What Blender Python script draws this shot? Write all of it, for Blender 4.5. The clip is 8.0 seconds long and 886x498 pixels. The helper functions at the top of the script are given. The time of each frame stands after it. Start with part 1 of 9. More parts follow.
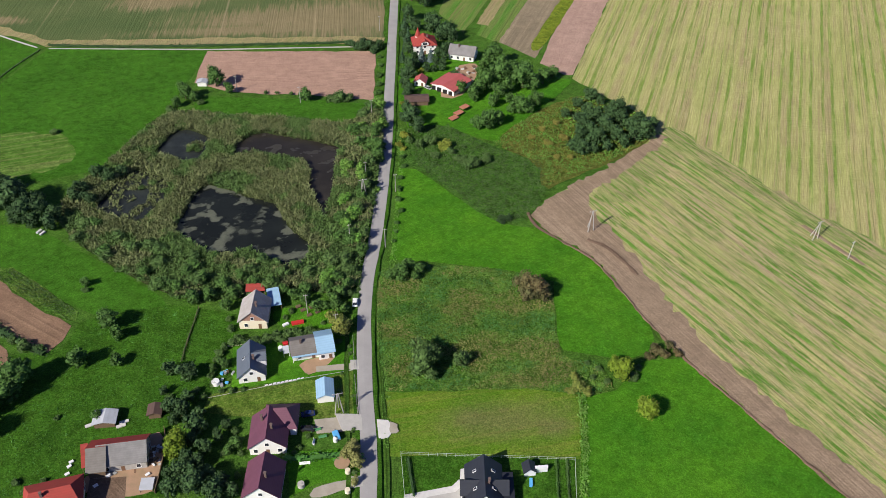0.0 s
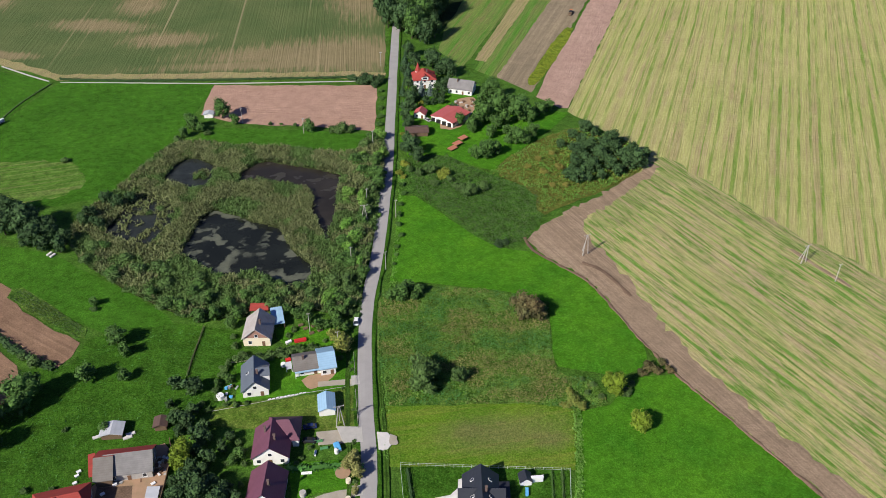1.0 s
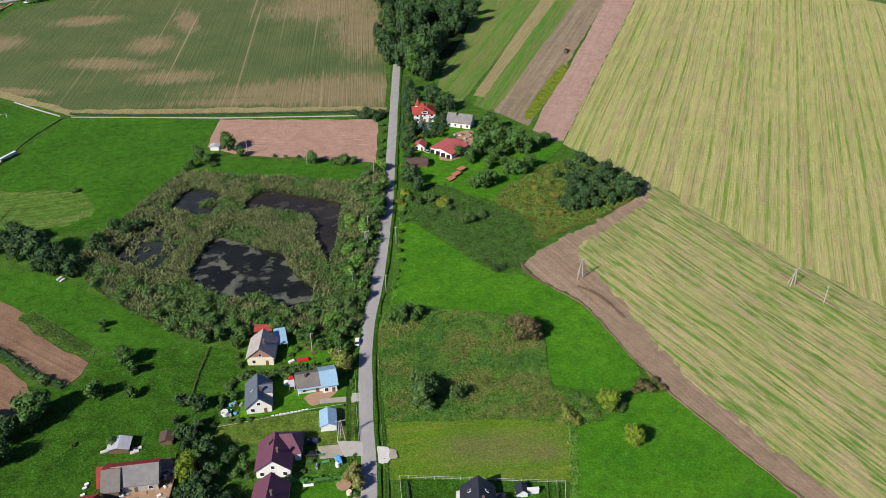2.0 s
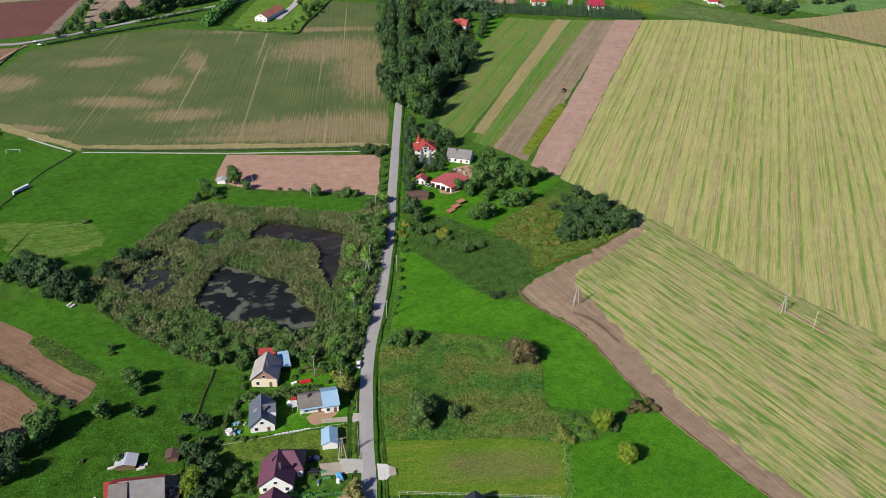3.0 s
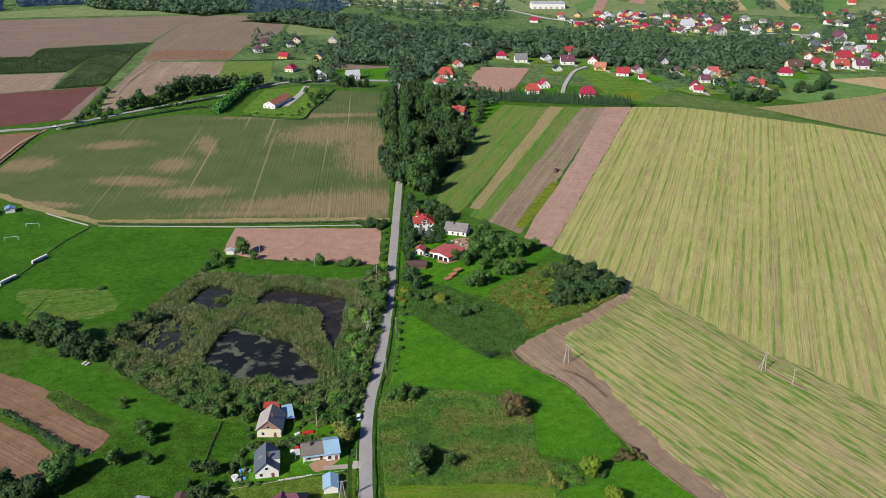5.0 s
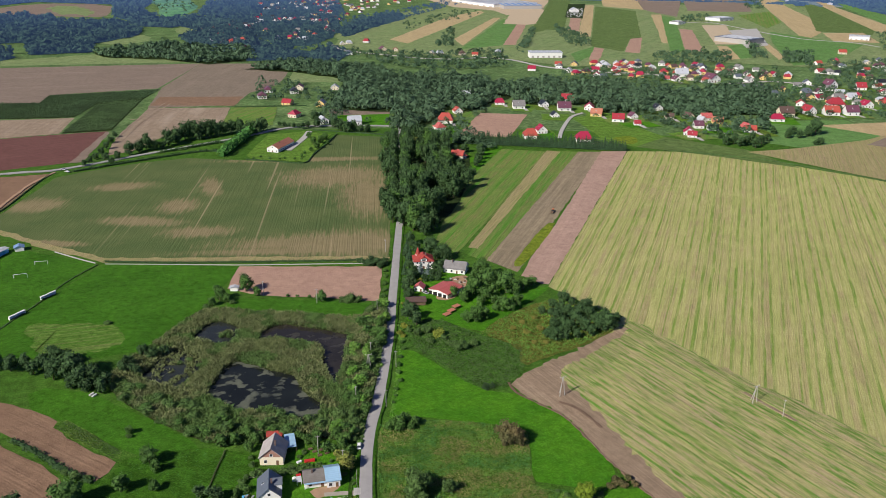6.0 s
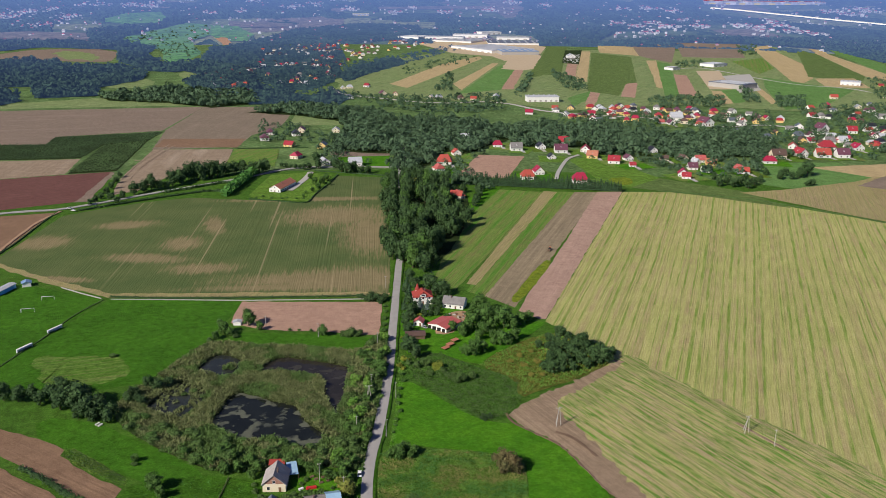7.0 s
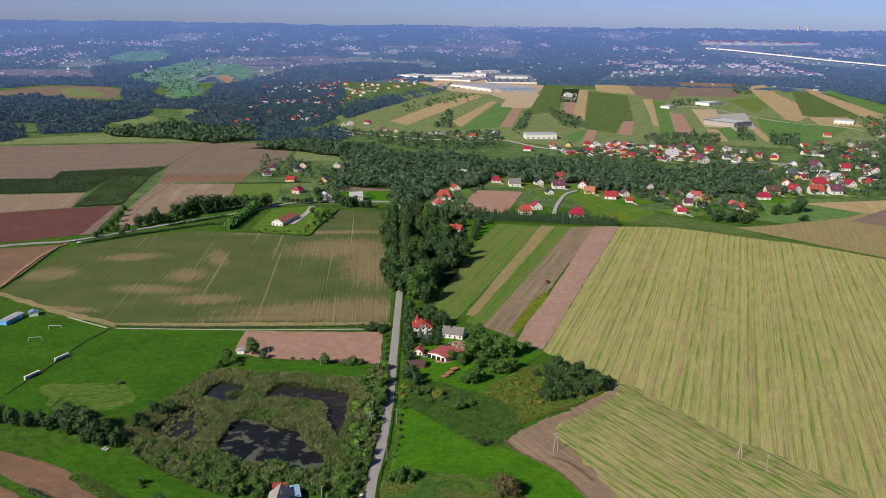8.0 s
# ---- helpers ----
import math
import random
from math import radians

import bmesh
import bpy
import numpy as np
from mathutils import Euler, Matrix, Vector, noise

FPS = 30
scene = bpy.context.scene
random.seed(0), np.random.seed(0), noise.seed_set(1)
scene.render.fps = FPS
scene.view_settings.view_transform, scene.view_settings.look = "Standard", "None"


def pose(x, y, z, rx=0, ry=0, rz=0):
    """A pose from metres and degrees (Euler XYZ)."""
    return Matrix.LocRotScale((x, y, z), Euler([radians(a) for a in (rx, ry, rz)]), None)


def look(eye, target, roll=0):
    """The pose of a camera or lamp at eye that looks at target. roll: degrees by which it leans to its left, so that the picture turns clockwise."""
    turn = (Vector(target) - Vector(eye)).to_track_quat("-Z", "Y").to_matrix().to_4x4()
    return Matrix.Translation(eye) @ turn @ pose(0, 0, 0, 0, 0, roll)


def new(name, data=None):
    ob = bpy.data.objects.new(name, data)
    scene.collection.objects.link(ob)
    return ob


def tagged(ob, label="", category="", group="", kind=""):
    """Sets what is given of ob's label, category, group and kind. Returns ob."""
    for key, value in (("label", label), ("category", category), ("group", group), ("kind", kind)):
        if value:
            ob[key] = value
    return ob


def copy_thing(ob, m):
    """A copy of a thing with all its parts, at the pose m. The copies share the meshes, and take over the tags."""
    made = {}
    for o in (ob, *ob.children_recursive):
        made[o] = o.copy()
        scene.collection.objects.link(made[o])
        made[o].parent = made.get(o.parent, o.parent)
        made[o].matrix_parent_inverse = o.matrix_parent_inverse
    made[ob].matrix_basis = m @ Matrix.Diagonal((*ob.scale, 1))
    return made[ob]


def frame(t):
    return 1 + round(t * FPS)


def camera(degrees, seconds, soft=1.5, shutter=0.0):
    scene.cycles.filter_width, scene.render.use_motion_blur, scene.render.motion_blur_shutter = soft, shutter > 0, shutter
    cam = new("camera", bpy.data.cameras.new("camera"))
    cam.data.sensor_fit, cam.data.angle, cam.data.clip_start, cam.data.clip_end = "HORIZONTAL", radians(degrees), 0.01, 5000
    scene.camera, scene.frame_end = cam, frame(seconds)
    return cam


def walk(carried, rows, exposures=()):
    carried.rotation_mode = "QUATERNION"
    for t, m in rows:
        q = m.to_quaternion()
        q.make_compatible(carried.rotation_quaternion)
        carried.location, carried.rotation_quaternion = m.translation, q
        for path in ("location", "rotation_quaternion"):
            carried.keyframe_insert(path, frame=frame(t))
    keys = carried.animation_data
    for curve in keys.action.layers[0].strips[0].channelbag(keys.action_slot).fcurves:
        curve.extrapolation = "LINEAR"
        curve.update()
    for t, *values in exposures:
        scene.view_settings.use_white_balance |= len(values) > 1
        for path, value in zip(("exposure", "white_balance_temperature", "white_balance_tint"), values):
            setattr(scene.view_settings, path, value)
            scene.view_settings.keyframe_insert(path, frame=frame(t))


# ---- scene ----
# camera and its flight: backwards over the fields, tilting up to the horizon
cam = camera(55.0, 8.0, soft=0.35)
PATH = [
    (0, (3.556, 36.03, 194.715), (3.744, 37.584, 193.471), 0.5),
    (0.5, (2.943, 30.313, 194.405), (3.135, 31.897, 193.199), 0.6),
    (1, (2.391, 24.001, 194.029), (2.587, 25.617, 192.866), 0.6),
    (1.5, (2.121, 18.027, 193.795), (2.319, 19.671, 192.673), 0.5),
    (3, (1.758, -0.387, 193.082), (1.957, 1.339, 192.092), 0.4),
    (3.5, (1.939, -6.356, 192.815), (2.137, -4.604, 191.87), 0.3),
    (4, (1.855, -12.834, 192.633), (2.055, -11.057, 191.738), 0.3),
    (4.5, (1.429, -18.816, 192.491), (1.632, -17.017, 191.642), 0.3),
    (6, (0.013, -37.906, 191.592), (0.223, -36.043, 190.895), 0.4),
    (6.5, (-0.614, -44.145, 191.264), (-0.402, -42.265, 190.615), 0.4),
    (7, (-1.561, -50.348, 191.164), (-1.345, -48.453, 190.564), 0.5),
    (7.5, (-2.669, -56.283, 191.189), (-2.45, -54.374, 190.634), 0.6),
    (8, (-3.583, -62.721, 191.239), (-3.362, -60.801, 190.722), 0.7),
]
walk(cam, [(t, look(eye, target, roll)) for t, eye, target, roll in PATH], exposures=[(0, 0.32, 6500, 10), (3, 0.27, 6500, 10), (4.5, 0.2, 6500, 10), (6.5, 0.12, 6620, 10), (8, -0.05, 6950, 12)])

# daylight: hazy clear sky, afternoon sun low on the south-west
SUN_EL, SUN_X, SUN_Y = 35.0, -0.788, -0.616
world = bpy.data.worlds.new("world")
scene.world = world
world.use_nodes = True
wt = world.node_tree
sky = wt.nodes.new("ShaderNodeTexSky")
sky.sky_type, sky.sun_disc = "NISHITA", False
sky.sun_elevation, sky.sun_rotation = radians(SUN_EL), math.atan2(SUN_X, SUN_Y)
sky.altitude, sky.air_density, sky.dust_density, sky.ozone_density = 200, 0.48, 0.45, 5.0
tint = wt.nodes.new("ShaderNodeMix")
tint.data_type, tint.blend_type = "RGBA", "MULTIPLY"
tint.inputs[0].default_value, tint.inputs[7].default_value = 1.0, (1.03, 0.965, 1.2, 1)
wt.links.new(sky.outputs[0], tint.inputs[6])
wt.links.new(tint.outputs[2], wt.nodes["Background"].inputs[0])
wt.nodes["Background"].inputs[1].default_value = 0.085
sun = new("sun", bpy.data.lights.new("sun", "SUN"))
sun.data.energy, sun.data.angle, sun.data.color = 5.0, radians(0.53), (1.0, 0.94, 0.84)
ce = math.cos(radians(SUN_EL))
sun.matrix_world = look((SUN_X * ce * 500, SUN_Y * ce * 500, math.sin(radians(SUN_EL)) * 500), (0, 0, 0))

# ---- materials ----
class Graph:
    """A small wrapper round a node tree."""

    def __init__(self, name):
        self.mat = bpy.data.materials.new(name)
        self.mat.use_nodes = True
        self.t = self.mat.node_tree
        self.bsdf = self.t.nodes["Principled BSDF"]
        self.pos = self.t.nodes.new("ShaderNodeNewGeometry").outputs["Position"]

    def node(self, kind):
        return self.t.nodes.new("ShaderNode" + kind)

    def put(self, socket, value):
        if isinstance(value, (int, float, tuple)):
            socket.default_value = value if not isinstance(value, tuple) or len(value) == 4 or len(socket.default_value) == 3 else (*value, 1)
        else:
            self.t.links.new(value, socket)

    def math(self, op, a, b=0.0, clamp=False):
        n = self.node("Math")
        n.operation, n.use_clamp = op, clamp
        self.put(n.inputs[0], a)
        self.put(n.inputs[1], b)
        return n.outputs[0]

    def mapped(self, angle=0.0, scale=(1, 1, 1), shift=(0, 0, 0)):
        """World position turned so that local y runs along the angle (degrees from +x), then scaled."""
        a = self.node("Mapping")
        self.put(a.inputs["Vector"], self.pos)
        a.inputs["Rotation"].default_value = (0, 0, radians(90 - angle))
        b = self.node("Mapping")
        self.put(b.inputs["Vector"], a.outputs[0])
        b.inputs["Scale"].default_value, b.inputs["Location"].default_value = scale, shift
        return b.outputs[0]

    def noise(self, size, vector=None, detail=3.0, rough=0.6, low=0.35, high=0.65, warp=0.0):
        n = self.node("TexNoise")
        self.put(n.inputs["Vector"], self.pos if vector is None else vector)
        n.inputs["Scale"].default_value, n.inputs["Detail"].default_value = 1.0 / size, detail
        n.inputs["Roughness"].default_value, n.inputs["Distortion"].default_value = rough, warp
        return self.span(n.outputs[0], low, high)

    def span(self, value, low, high):
        r = self.node("MapRange")
        self.put(r.inputs["Value"], value)
        r.inputs["From Min"].default_value, r.inputs["From Max"].default_value = low, high
        return r.outputs[0]

    def mix(self, k, a, b):
        n = self.node("Mix")
        n.data_type = "RGBA"
        self.put(n.inputs[0], k)
        self.put(n.inputs[6], a)
        self.put(n.inputs[7], b)
        return n.outputs[2]

    def shade(self, col, k, low, high):
        """The colour times a grain value that runs from low to high."""
        n = self.node("VectorMath")
        n.operation = "SCALE"
        self.put(n.inputs[0], col)
        self.put(n.inputs["Scale"], self.math("ADD", low, self.math("MULTIPLY", k, high - low)))
        return n.outputs[0]

    def hashed(self, value):
        """A random number for each whole number."""
        n = self.node("TexWhiteNoise")
        n.noise_dimensions = "1D"
        self.put(n.inputs["W"], value)
        return n.outputs["Value"]

    def scaled(self, k, amount):
        return self.math("MULTIPLY", k, amount)

    def ellipse(self, x, y, a, b, angle=0.0, edge=0.35, ragged=None):
        """1 inside an ellipse on the ground, with a soft ragged edge."""
        m = self.node("Mapping")
        m.vector_type = "TEXTURE"
        self.put(m.inputs["Vector"], self.pos)
        m.inputs["Location"].default_value, m.inputs["Rotation"].default_value = (x, y, 0), (0, 0, radians(angle))
        m.inputs["Scale"].default_value = (a, b, 1000)
        d = self.node("VectorMath")
        d.operation = "LENGTH"
        self.put(d.inputs[0], m.outputs[0])
        v = d.outputs["Value"]
        if ragged is not None:
            v = self.math("ADD", v, self.math("MULTIPLY", self.math("SUBTRACT", ragged, 0.5), 0.9))
        return self.span(v, 1 + edge, 1 - edge)

    def bump(self, height, strength, distance):
        n = self.node("Bump")
        n.inputs["Strength"].default_value, n.inputs["Distance"].default_value = strength, distance
        self.put(n.inputs["Height"], height)
        self.t.links.new(n.outputs[0], self.bsdf.inputs["Normal"])

    def done(self, colour, rough=0.9, specular=0.15, metal=0.0):
        self.put(self.bsdf.inputs["Base Color"], colour)
        self.put(self.bsdf.inputs["Roughness"], rough)
        self.bsdf.inputs["Specular IOR Level"].default_value = specular
        self.bsdf.inputs["Metallic"].default_value = metal
        return self.mat


def grass(name, a, b, c, big=30.0, small=1.2, streak=None, dry=0.35, bump=0.5, grain=0.45):
    """Meadow: two greens in large drifts, dry tufts of colour c, dark tussocks, mowing streaks along an angle, blade grain."""
    g = Graph(name)
    col = g.mix(g.noise(big, detail=6, rough=0.65), a, b)
    if streak is not None:
        angle, width, amount, tint = streak
        k = g.noise(1.0, g.mapped(angle, (1 / width, 0.012, 1)), detail=3, low=0.45, high=0.7)
        col = g.mix(g.scaled(k, amount), col, tint)
    drift = g.noise(big * 0.22, detail=5, rough=0.7, low=0.5, high=0.75)
    col = g.mix(g.scaled(drift, dry * 0.7), col, c)
    tuft = g.noise(small, detail=6, rough=0.75, low=0.5, high=0.72)
    col = g.mix(g.scaled(tuft, dry), col, c)
    dark = g.noise(small * 2.3, detail=6, rough=0.75, low=0.5, high=0.72)
    col = g.mix(g.scaled(dark, 0.55), col, tuple(v * 0.42 for v in a))
    fine = g.noise(small * 0.5, detail=5, rough=0.85, low=0.36, high=0.64)
    col = g.shade(col, fine, 1 - grain, 1 + grain)
    col = g.shade(col, g.noise(small * 4, detail=4, rough=0.7, low=0.35, high=0.65), 1 - grain * 0.6, 1 + grain * 0.6)
    g.bump(fine, bump, 0.35)
    return g.done(col, 0.95, 0.05)


def soil(name, a, b, angle, row=0.9, lines=0.5, big=40.0, light=None):
    """Tilled earth: drifts of two browns, furrows along an angle."""
    g = Graph(name)
    col = g.mix(g.noise(big, detail=5), a, b)
    furrow = g.noise(1.0, g.mapped(angle, (1 / row, 0.01, 1)), detail=3, low=0.35, high=0.7)
    col = g.mix(g.scaled(furrow, lines), col, tuple(v * 0.6 for v in a))
    if light:
        wide = g.noise(1.0, g.mapped(angle, (1 / (row * 7), 0.006, 1), (3, 7, 0)), detail=2, low=0.55, high=0.75)
        col = g.mix(g.scaled(wide, 0.6), col, light)
    clod = g.noise(0.7, detail=6, rough=0.8, low=0.3, high=0.75)
    col = g.mix(g.scaled(clod, 0.3), col, tuple(min(1, v * 1.4) for v in b))
    col = g.shade(col, g.noise(0.5, detail=5, rough=0.85, low=0.35, high=0.65), 0.72, 1.28)
    col = g.shade(col, g.noise(6, detail=5, rough=0.7, low=0.35, high=0.65), 0.88, 1.12)
    g.bump(g.math("ADD", furrow, clod), 0.5, 0.25)
    return g.done(col, 0.95, 0.05)


def stubble(name, straw, pale, green, angle, swath, amount, big=60.0, dashes=0.0, earth=(0.40, 0.295, 0.185), straws=0.45):
    """Mown grain field: straw lanes along an angle, each with its own ragged, broken strip of regrowth, wheel lines, chaff and stalks."""
    g = Graph(name)
    col = g.mix(g.noise(big, detail=5), straw, pale)
    strip = g.noise(1.0, g.mapped(angle, (1 / 2.6, 0.004, 1), (11, 4, 0)), detail=3, rough=0.6, low=0.42, high=0.60)
    col = g.mix(g.math("MULTIPLY", strip, g.math("ADD", 0.25, g.scaled(g.noise(big * 0.35, detail=5, rough=0.65, low=0.4, high=0.6), 0.6))), col, earth)
    wob = g.noise(1.0, g.mapped(angle, (0.03, 0.008, 1)), detail=2, low=0.2, high=0.8)
    lane = g.node("SeparateXYZ")
    g.put(lane.inputs[0], g.mapped(angle))
    phase = g.math("ADD", g.math("MULTIPLY", lane.outputs[0], 1 / swath), g.scaled(wob, 0.4))
    index, saw = g.math("FLOOR", phase), g.math("FRACT", phase)
    own, own2 = g.hashed(index), g.hashed(g.math("ADD", index, 57.3))
    ragged = g.noise(1.0, g.mapped(angle, (1 / 0.9, 0.05, 1)), detail=5, rough=0.75, low=0.3, high=0.7)
    off = g.math("ABSOLUTE", g.math("SUBTRACT", saw, g.math("ADD", 0.3, g.scaled(own2, 0.4))))
    off = g.math("ADD", off, g.scaled(g.math("SUBTRACT", ragged, 0.5), 0.22))
    band = g.span(g.math("SUBTRACT", off, g.math("ADD", 0.03, g.scaled(own, 0.15))), 0.07, -0.02)
    broken = g.noise(1.0, g.mapped(angle, (1 / swath, 0.05 if dashes else 0.02, 1), (5, 2, 0)), detail=5, rough=0.6, low=0.42, high=0.58)
    k = g.math("MULTIPLY", band, g.math("ADD", g.scaled(broken, 0.7), 0.3))
    haze = g.noise(1.0, g.mapped(angle, (1 / (swath * 1.6), 0.02, 1), (8, 1, 0)), detail=5, rough=0.7, low=0.46, high=0.66)
    col = g.mix(g.scaled(haze, 0.4 * amount), col, g.mix(0.5, (*straw, 1), (*green, 1)))
    col = g.mix(g.scaled(k, amount), col, green)
    line = g.math("MULTIPLY", g.span(saw, 0.90, 0.94), g.span(saw, 0.99, 0.96))
    col = g.mix(g.scaled(g.math("MULTIPLY", line, g.span(own2, 0.45, 0.6)), 0.7), col, tuple(v * 0.45 for v in straw))
    if dashes:
        dash = g.noise(1.0, g.mapped(angle, (1 / 1.3, 0.06, 1), (7, 3, 0)), detail=7, rough=0.7, low=0.50, high=0.57)
        area = g.noise(16, detail=5, rough=0.65, low=0.34, high=0.52)
        col = g.mix(g.scaled(g.math("MULTIPLY", dash, area), dashes), col, tuple(v * 0.85 for v in green))
        bare = g.noise(1.0, g.mapped(angle, (1 / 5.0, 0.03, 1), (2, 5, 0)), detail=5, rough=0.7, low=0.54, high=0.66)
        col = g.mix(g.scaled(bare, 0.6), col, earth)
        wheel = g.noise(1.0, g.mapped(angle, (1 / 1.1, 0.012, 1), (3, 9, 0)), detail=3, rough=0.6, low=0.61, high=0.66)
        col = g.mix(g.scaled(wheel, 0.55), col, tuple(v * 0.5 for v in green))
    chaff = g.noise(1.0, g.mapped(angle, (1 / 0.6, 0.12, 1), (1, 13, 0)), detail=6, rough=0.75, low=0.56, high=0.68)
    col = g.mix(g.scaled(chaff, straws), col, (0.58, 0.52, 0.30))
    rows = g.noise(1.0, g.mapped(angle, (1 / 0.45, 0.05, 1)), detail=5, rough=0.75, low=0.32, high=0.68)
    col = g.shade(col, rows, 0.74, 1.28)
    fine = g.noise(0.45, detail=5, rough=0.85, low=0.33, high=0.67)
    col = g.shade(col, fine, 0.58, 1.45)
    g.bump(g.math("ADD", rows, fine), 0.5, 0.3)
    return g.done(col, 0.95, 0.05)


def leaves(name, a, b, c, fleck=0.5, patch=7.0, each=0.75):
    """Foliage: every clump its own tint, every plant its own shift, drifts over a thicket."""
    g = Graph(name)
    isle = g.t.nodes.new("ShaderNodeNewGeometry").outputs["Random Per Island"]
    own = g.node("ObjectInfo").outputs["Random"]
    col = g.mix(g.math("ADD", (1 - each) / 2, g.scaled(isle, each)), a, b)
    col = g.mix(g.scaled(own, 0.5), col, c)
    col = g.mix(g.scaled(g.noise(patch, detail=4, low=0.42, high=0.6), 0.6), col, c)
    col = g.shade(col, g.noise(patch * 0.7, g.mapped(0, (1, 1, 1), (50, 20, 9)), detail=4, rough=0.7, low=0.36, high=0.64), 0.72, 1.3)
    col = g.mix(g.noise(0.5, detail=4, rough=0.8, low=0.45, high=0.7), col, g.mix(fleck, col, b))
    return g.done(col, 0.7, 0.2)


def plain(name, a, rough=0.7, specular=0.3, metal=0.0, wear=0.25, size=1.5, b=None):
    """Paint, render, sheet metal: one colour, soiled at two scales."""
    g = Graph(name)
    b = b or tuple(v * 0.6 for v in a)
    col = g.mix(g.scaled(g.noise(size, detail=5), wear), a, b)
    fine = g.noise(size * 0.12, detail=5, rough=0.75, low=0.45, high=0.75)
    col = g.mix(g.scaled(fine, wear * 0.6), col, b)
    g.bump(fine, 0.15, 0.02)
    return g.done(col, g.math("ADD", rough - 0.08, g.scaled(fine, 0.16)), specular, metal)


def tiled(name, a, b, course=0.35, rough=0.6, specular=0.3):
    """Roofing: courses along the slope, soiled drifts."""
    g = Graph(name)
    col = g.mix(g.scaled(g.noise(2.2, detail=5), 0.6), a, b)
    w = g.node("TexWave")
    w.wave_type, w.bands_direction = "BANDS", "Z"
    g.put(w.inputs["Vector"], g.pos)
    w.inputs["Scale"].default_value, w.inputs["Distortion"].default_value = 0.32 / course, 1.2
    line = g.span(w.outputs["Fac"], 0.1, 0.5)
    col = g.mix(g.scaled(g.math("SUBTRACT", 1.0, line), 0.14), col, tuple(v * 0.5 for v in a))
    speck = g.noise(0.4, detail=5, rough=0.8, low=0.5, high=0.75)
    col = g.mix(g.scaled(speck, 0.35), col, b)
    g.bump(line, 0.15, 0.03)
    return g.done(col, rough, specular)


M_GROUND = grass("meadow_grass", (0.066, 0.155, 0.020), (0.052, 0.130, 0.016), (0.14, 0.20, 0.042), big=60)
M_LUSH = grass("lush_grass", (0.086, 0.245, 0.013), (0.045, 0.172, 0.010), (0.125, 0.27, 0.028), big=30, small=0.8, dry=0.35, grain=0.32, streak=(38, 3.0, 0.35, (0.045, 0.15, 0.010)))
# Left meadows: the picture's dimming to the left is put into darker greens.
M_LEFTMEADOW = grass("dimmed_left_meadow_grass", (0.060, 0.180, 0.014), (0.040, 0.128, 0.010), (0.098, 0.195, 0.028), big=28, small=0.9, dry=0.35, grain=0.38, streak=(20, 2.5, 0.35, (0.038, 0.115, 0.009)))
M_ROUGH = grass("thin_mown_grass", (0.090, 0.195, 0.026), (0.070, 0.165, 0.018), (0.17, 0.225, 0.06), big=16, small=0.9, dry=0.5, streak=(12, 1.6, 0.8, (0.22, 0.245, 0.085)))
# Raised blue paints some distance haze into this outer ground.
M_OUTER = grass("scrubby_far_land", (0.082, 0.155, 0.050), (0.120, 0.195, 0.068), (0.16, 0.19, 0.085), big=70, small=9.0, dry=0.6)
M_PASTURE = grass("pasture_grass", (0.050, 0.140, 0.012), (0.033, 0.100, 0.009), (0.095, 0.165, 0.024), big=16, small=1.2, dry=0.4)
M_MOWN = grass("mown_meadow", (0.105, 0.185, 0.022), (0.080, 0.155, 0.018), (0.21, 0.20, 0.06), big=14, small=1.1, dry=0.5, streak=(10, 1.4, 0.3, (0.16, 0.16, 0.05)))
# Dark brown for turned earth, and for painted shade on yard and field edge.
M_EARTH_AND_SHADE = soil("dark_earth_and_shade", (0.15, 0.10, 0.07), (0.19, 0.13, 0.09), 130, row=0.8, lines=0.4)
M_WEEDS = grass("rank_weeds", (0.072, 0.200, 0.022), (0.112, 0.185, 0.032), (0.20, 0.19, 0.06), big=12, small=1.2, dry=0.45, bump=0.8, grain=0.6)
M_MARSH = grass("marsh_weeds", (0.055, 0.145, 0.020), (0.070, 0.165, 0.025), (0.12, 0.17, 0.04), big=8, small=1.2, dry=0.4, bump=0.8, grain=0.6)
M_GOLD = grass("goldenrod_weeds", (0.095, 0.135, 0.022), (0.13, 0.14, 0.03), (0.21, 0.18, 0.05), big=7, small=1.3, dry=0.5, bump=0.8)
M_REEDGROUND = grass("reed_litter", (0.045, 0.066, 0.020), (0.070, 0.088, 0.032), (0.13, 0.13, 0.06), big=8, small=1.1, dry=0.5, bump=0.8)
# Very dark green; under sparse crowns it also holds the shade between trees.
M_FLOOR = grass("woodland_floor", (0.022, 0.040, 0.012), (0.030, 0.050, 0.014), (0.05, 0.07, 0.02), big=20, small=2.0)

PINK = (0.36, 0.225, 0.168)
M_PLOUGH = soil("pink_ploughland", PINK, (0.40, 0.255, 0.188), -10.9, row=0.8, lines=0.35)
M_STRIP = soil("harrowed_strip", (0.36, 0.235, 0.185), (0.40, 0.27, 0.21), 64.8, row=1.6, lines=0.25)
M_GREYSTRIP = soil("grey_stubble_strip", (0.25, 0.20, 0.135), (0.30, 0.24, 0.155), 64.8, row=2.4, lines=0.9, light=(0.40, 0.33, 0.21))
M_LEFTPLOUGH = soil("brown_ploughland", (0.205, 0.128, 0.082), (0.245, 0.155, 0.100), -38.0, row=1.4, lines=0.4)
M_REDSOIL = soil("dark_red_soil", (0.135, 0.062, 0.054), (0.155, 0.075, 0.064), 25.0, row=3.0, lines=0.25)
M_TANSOIL = soil("tan_soil", (0.205, 0.158, 0.124), (0.23, 0.178, 0.138), 7.5, row=3.0, lines=0.35, light=(0.265, 0.21, 0.168))
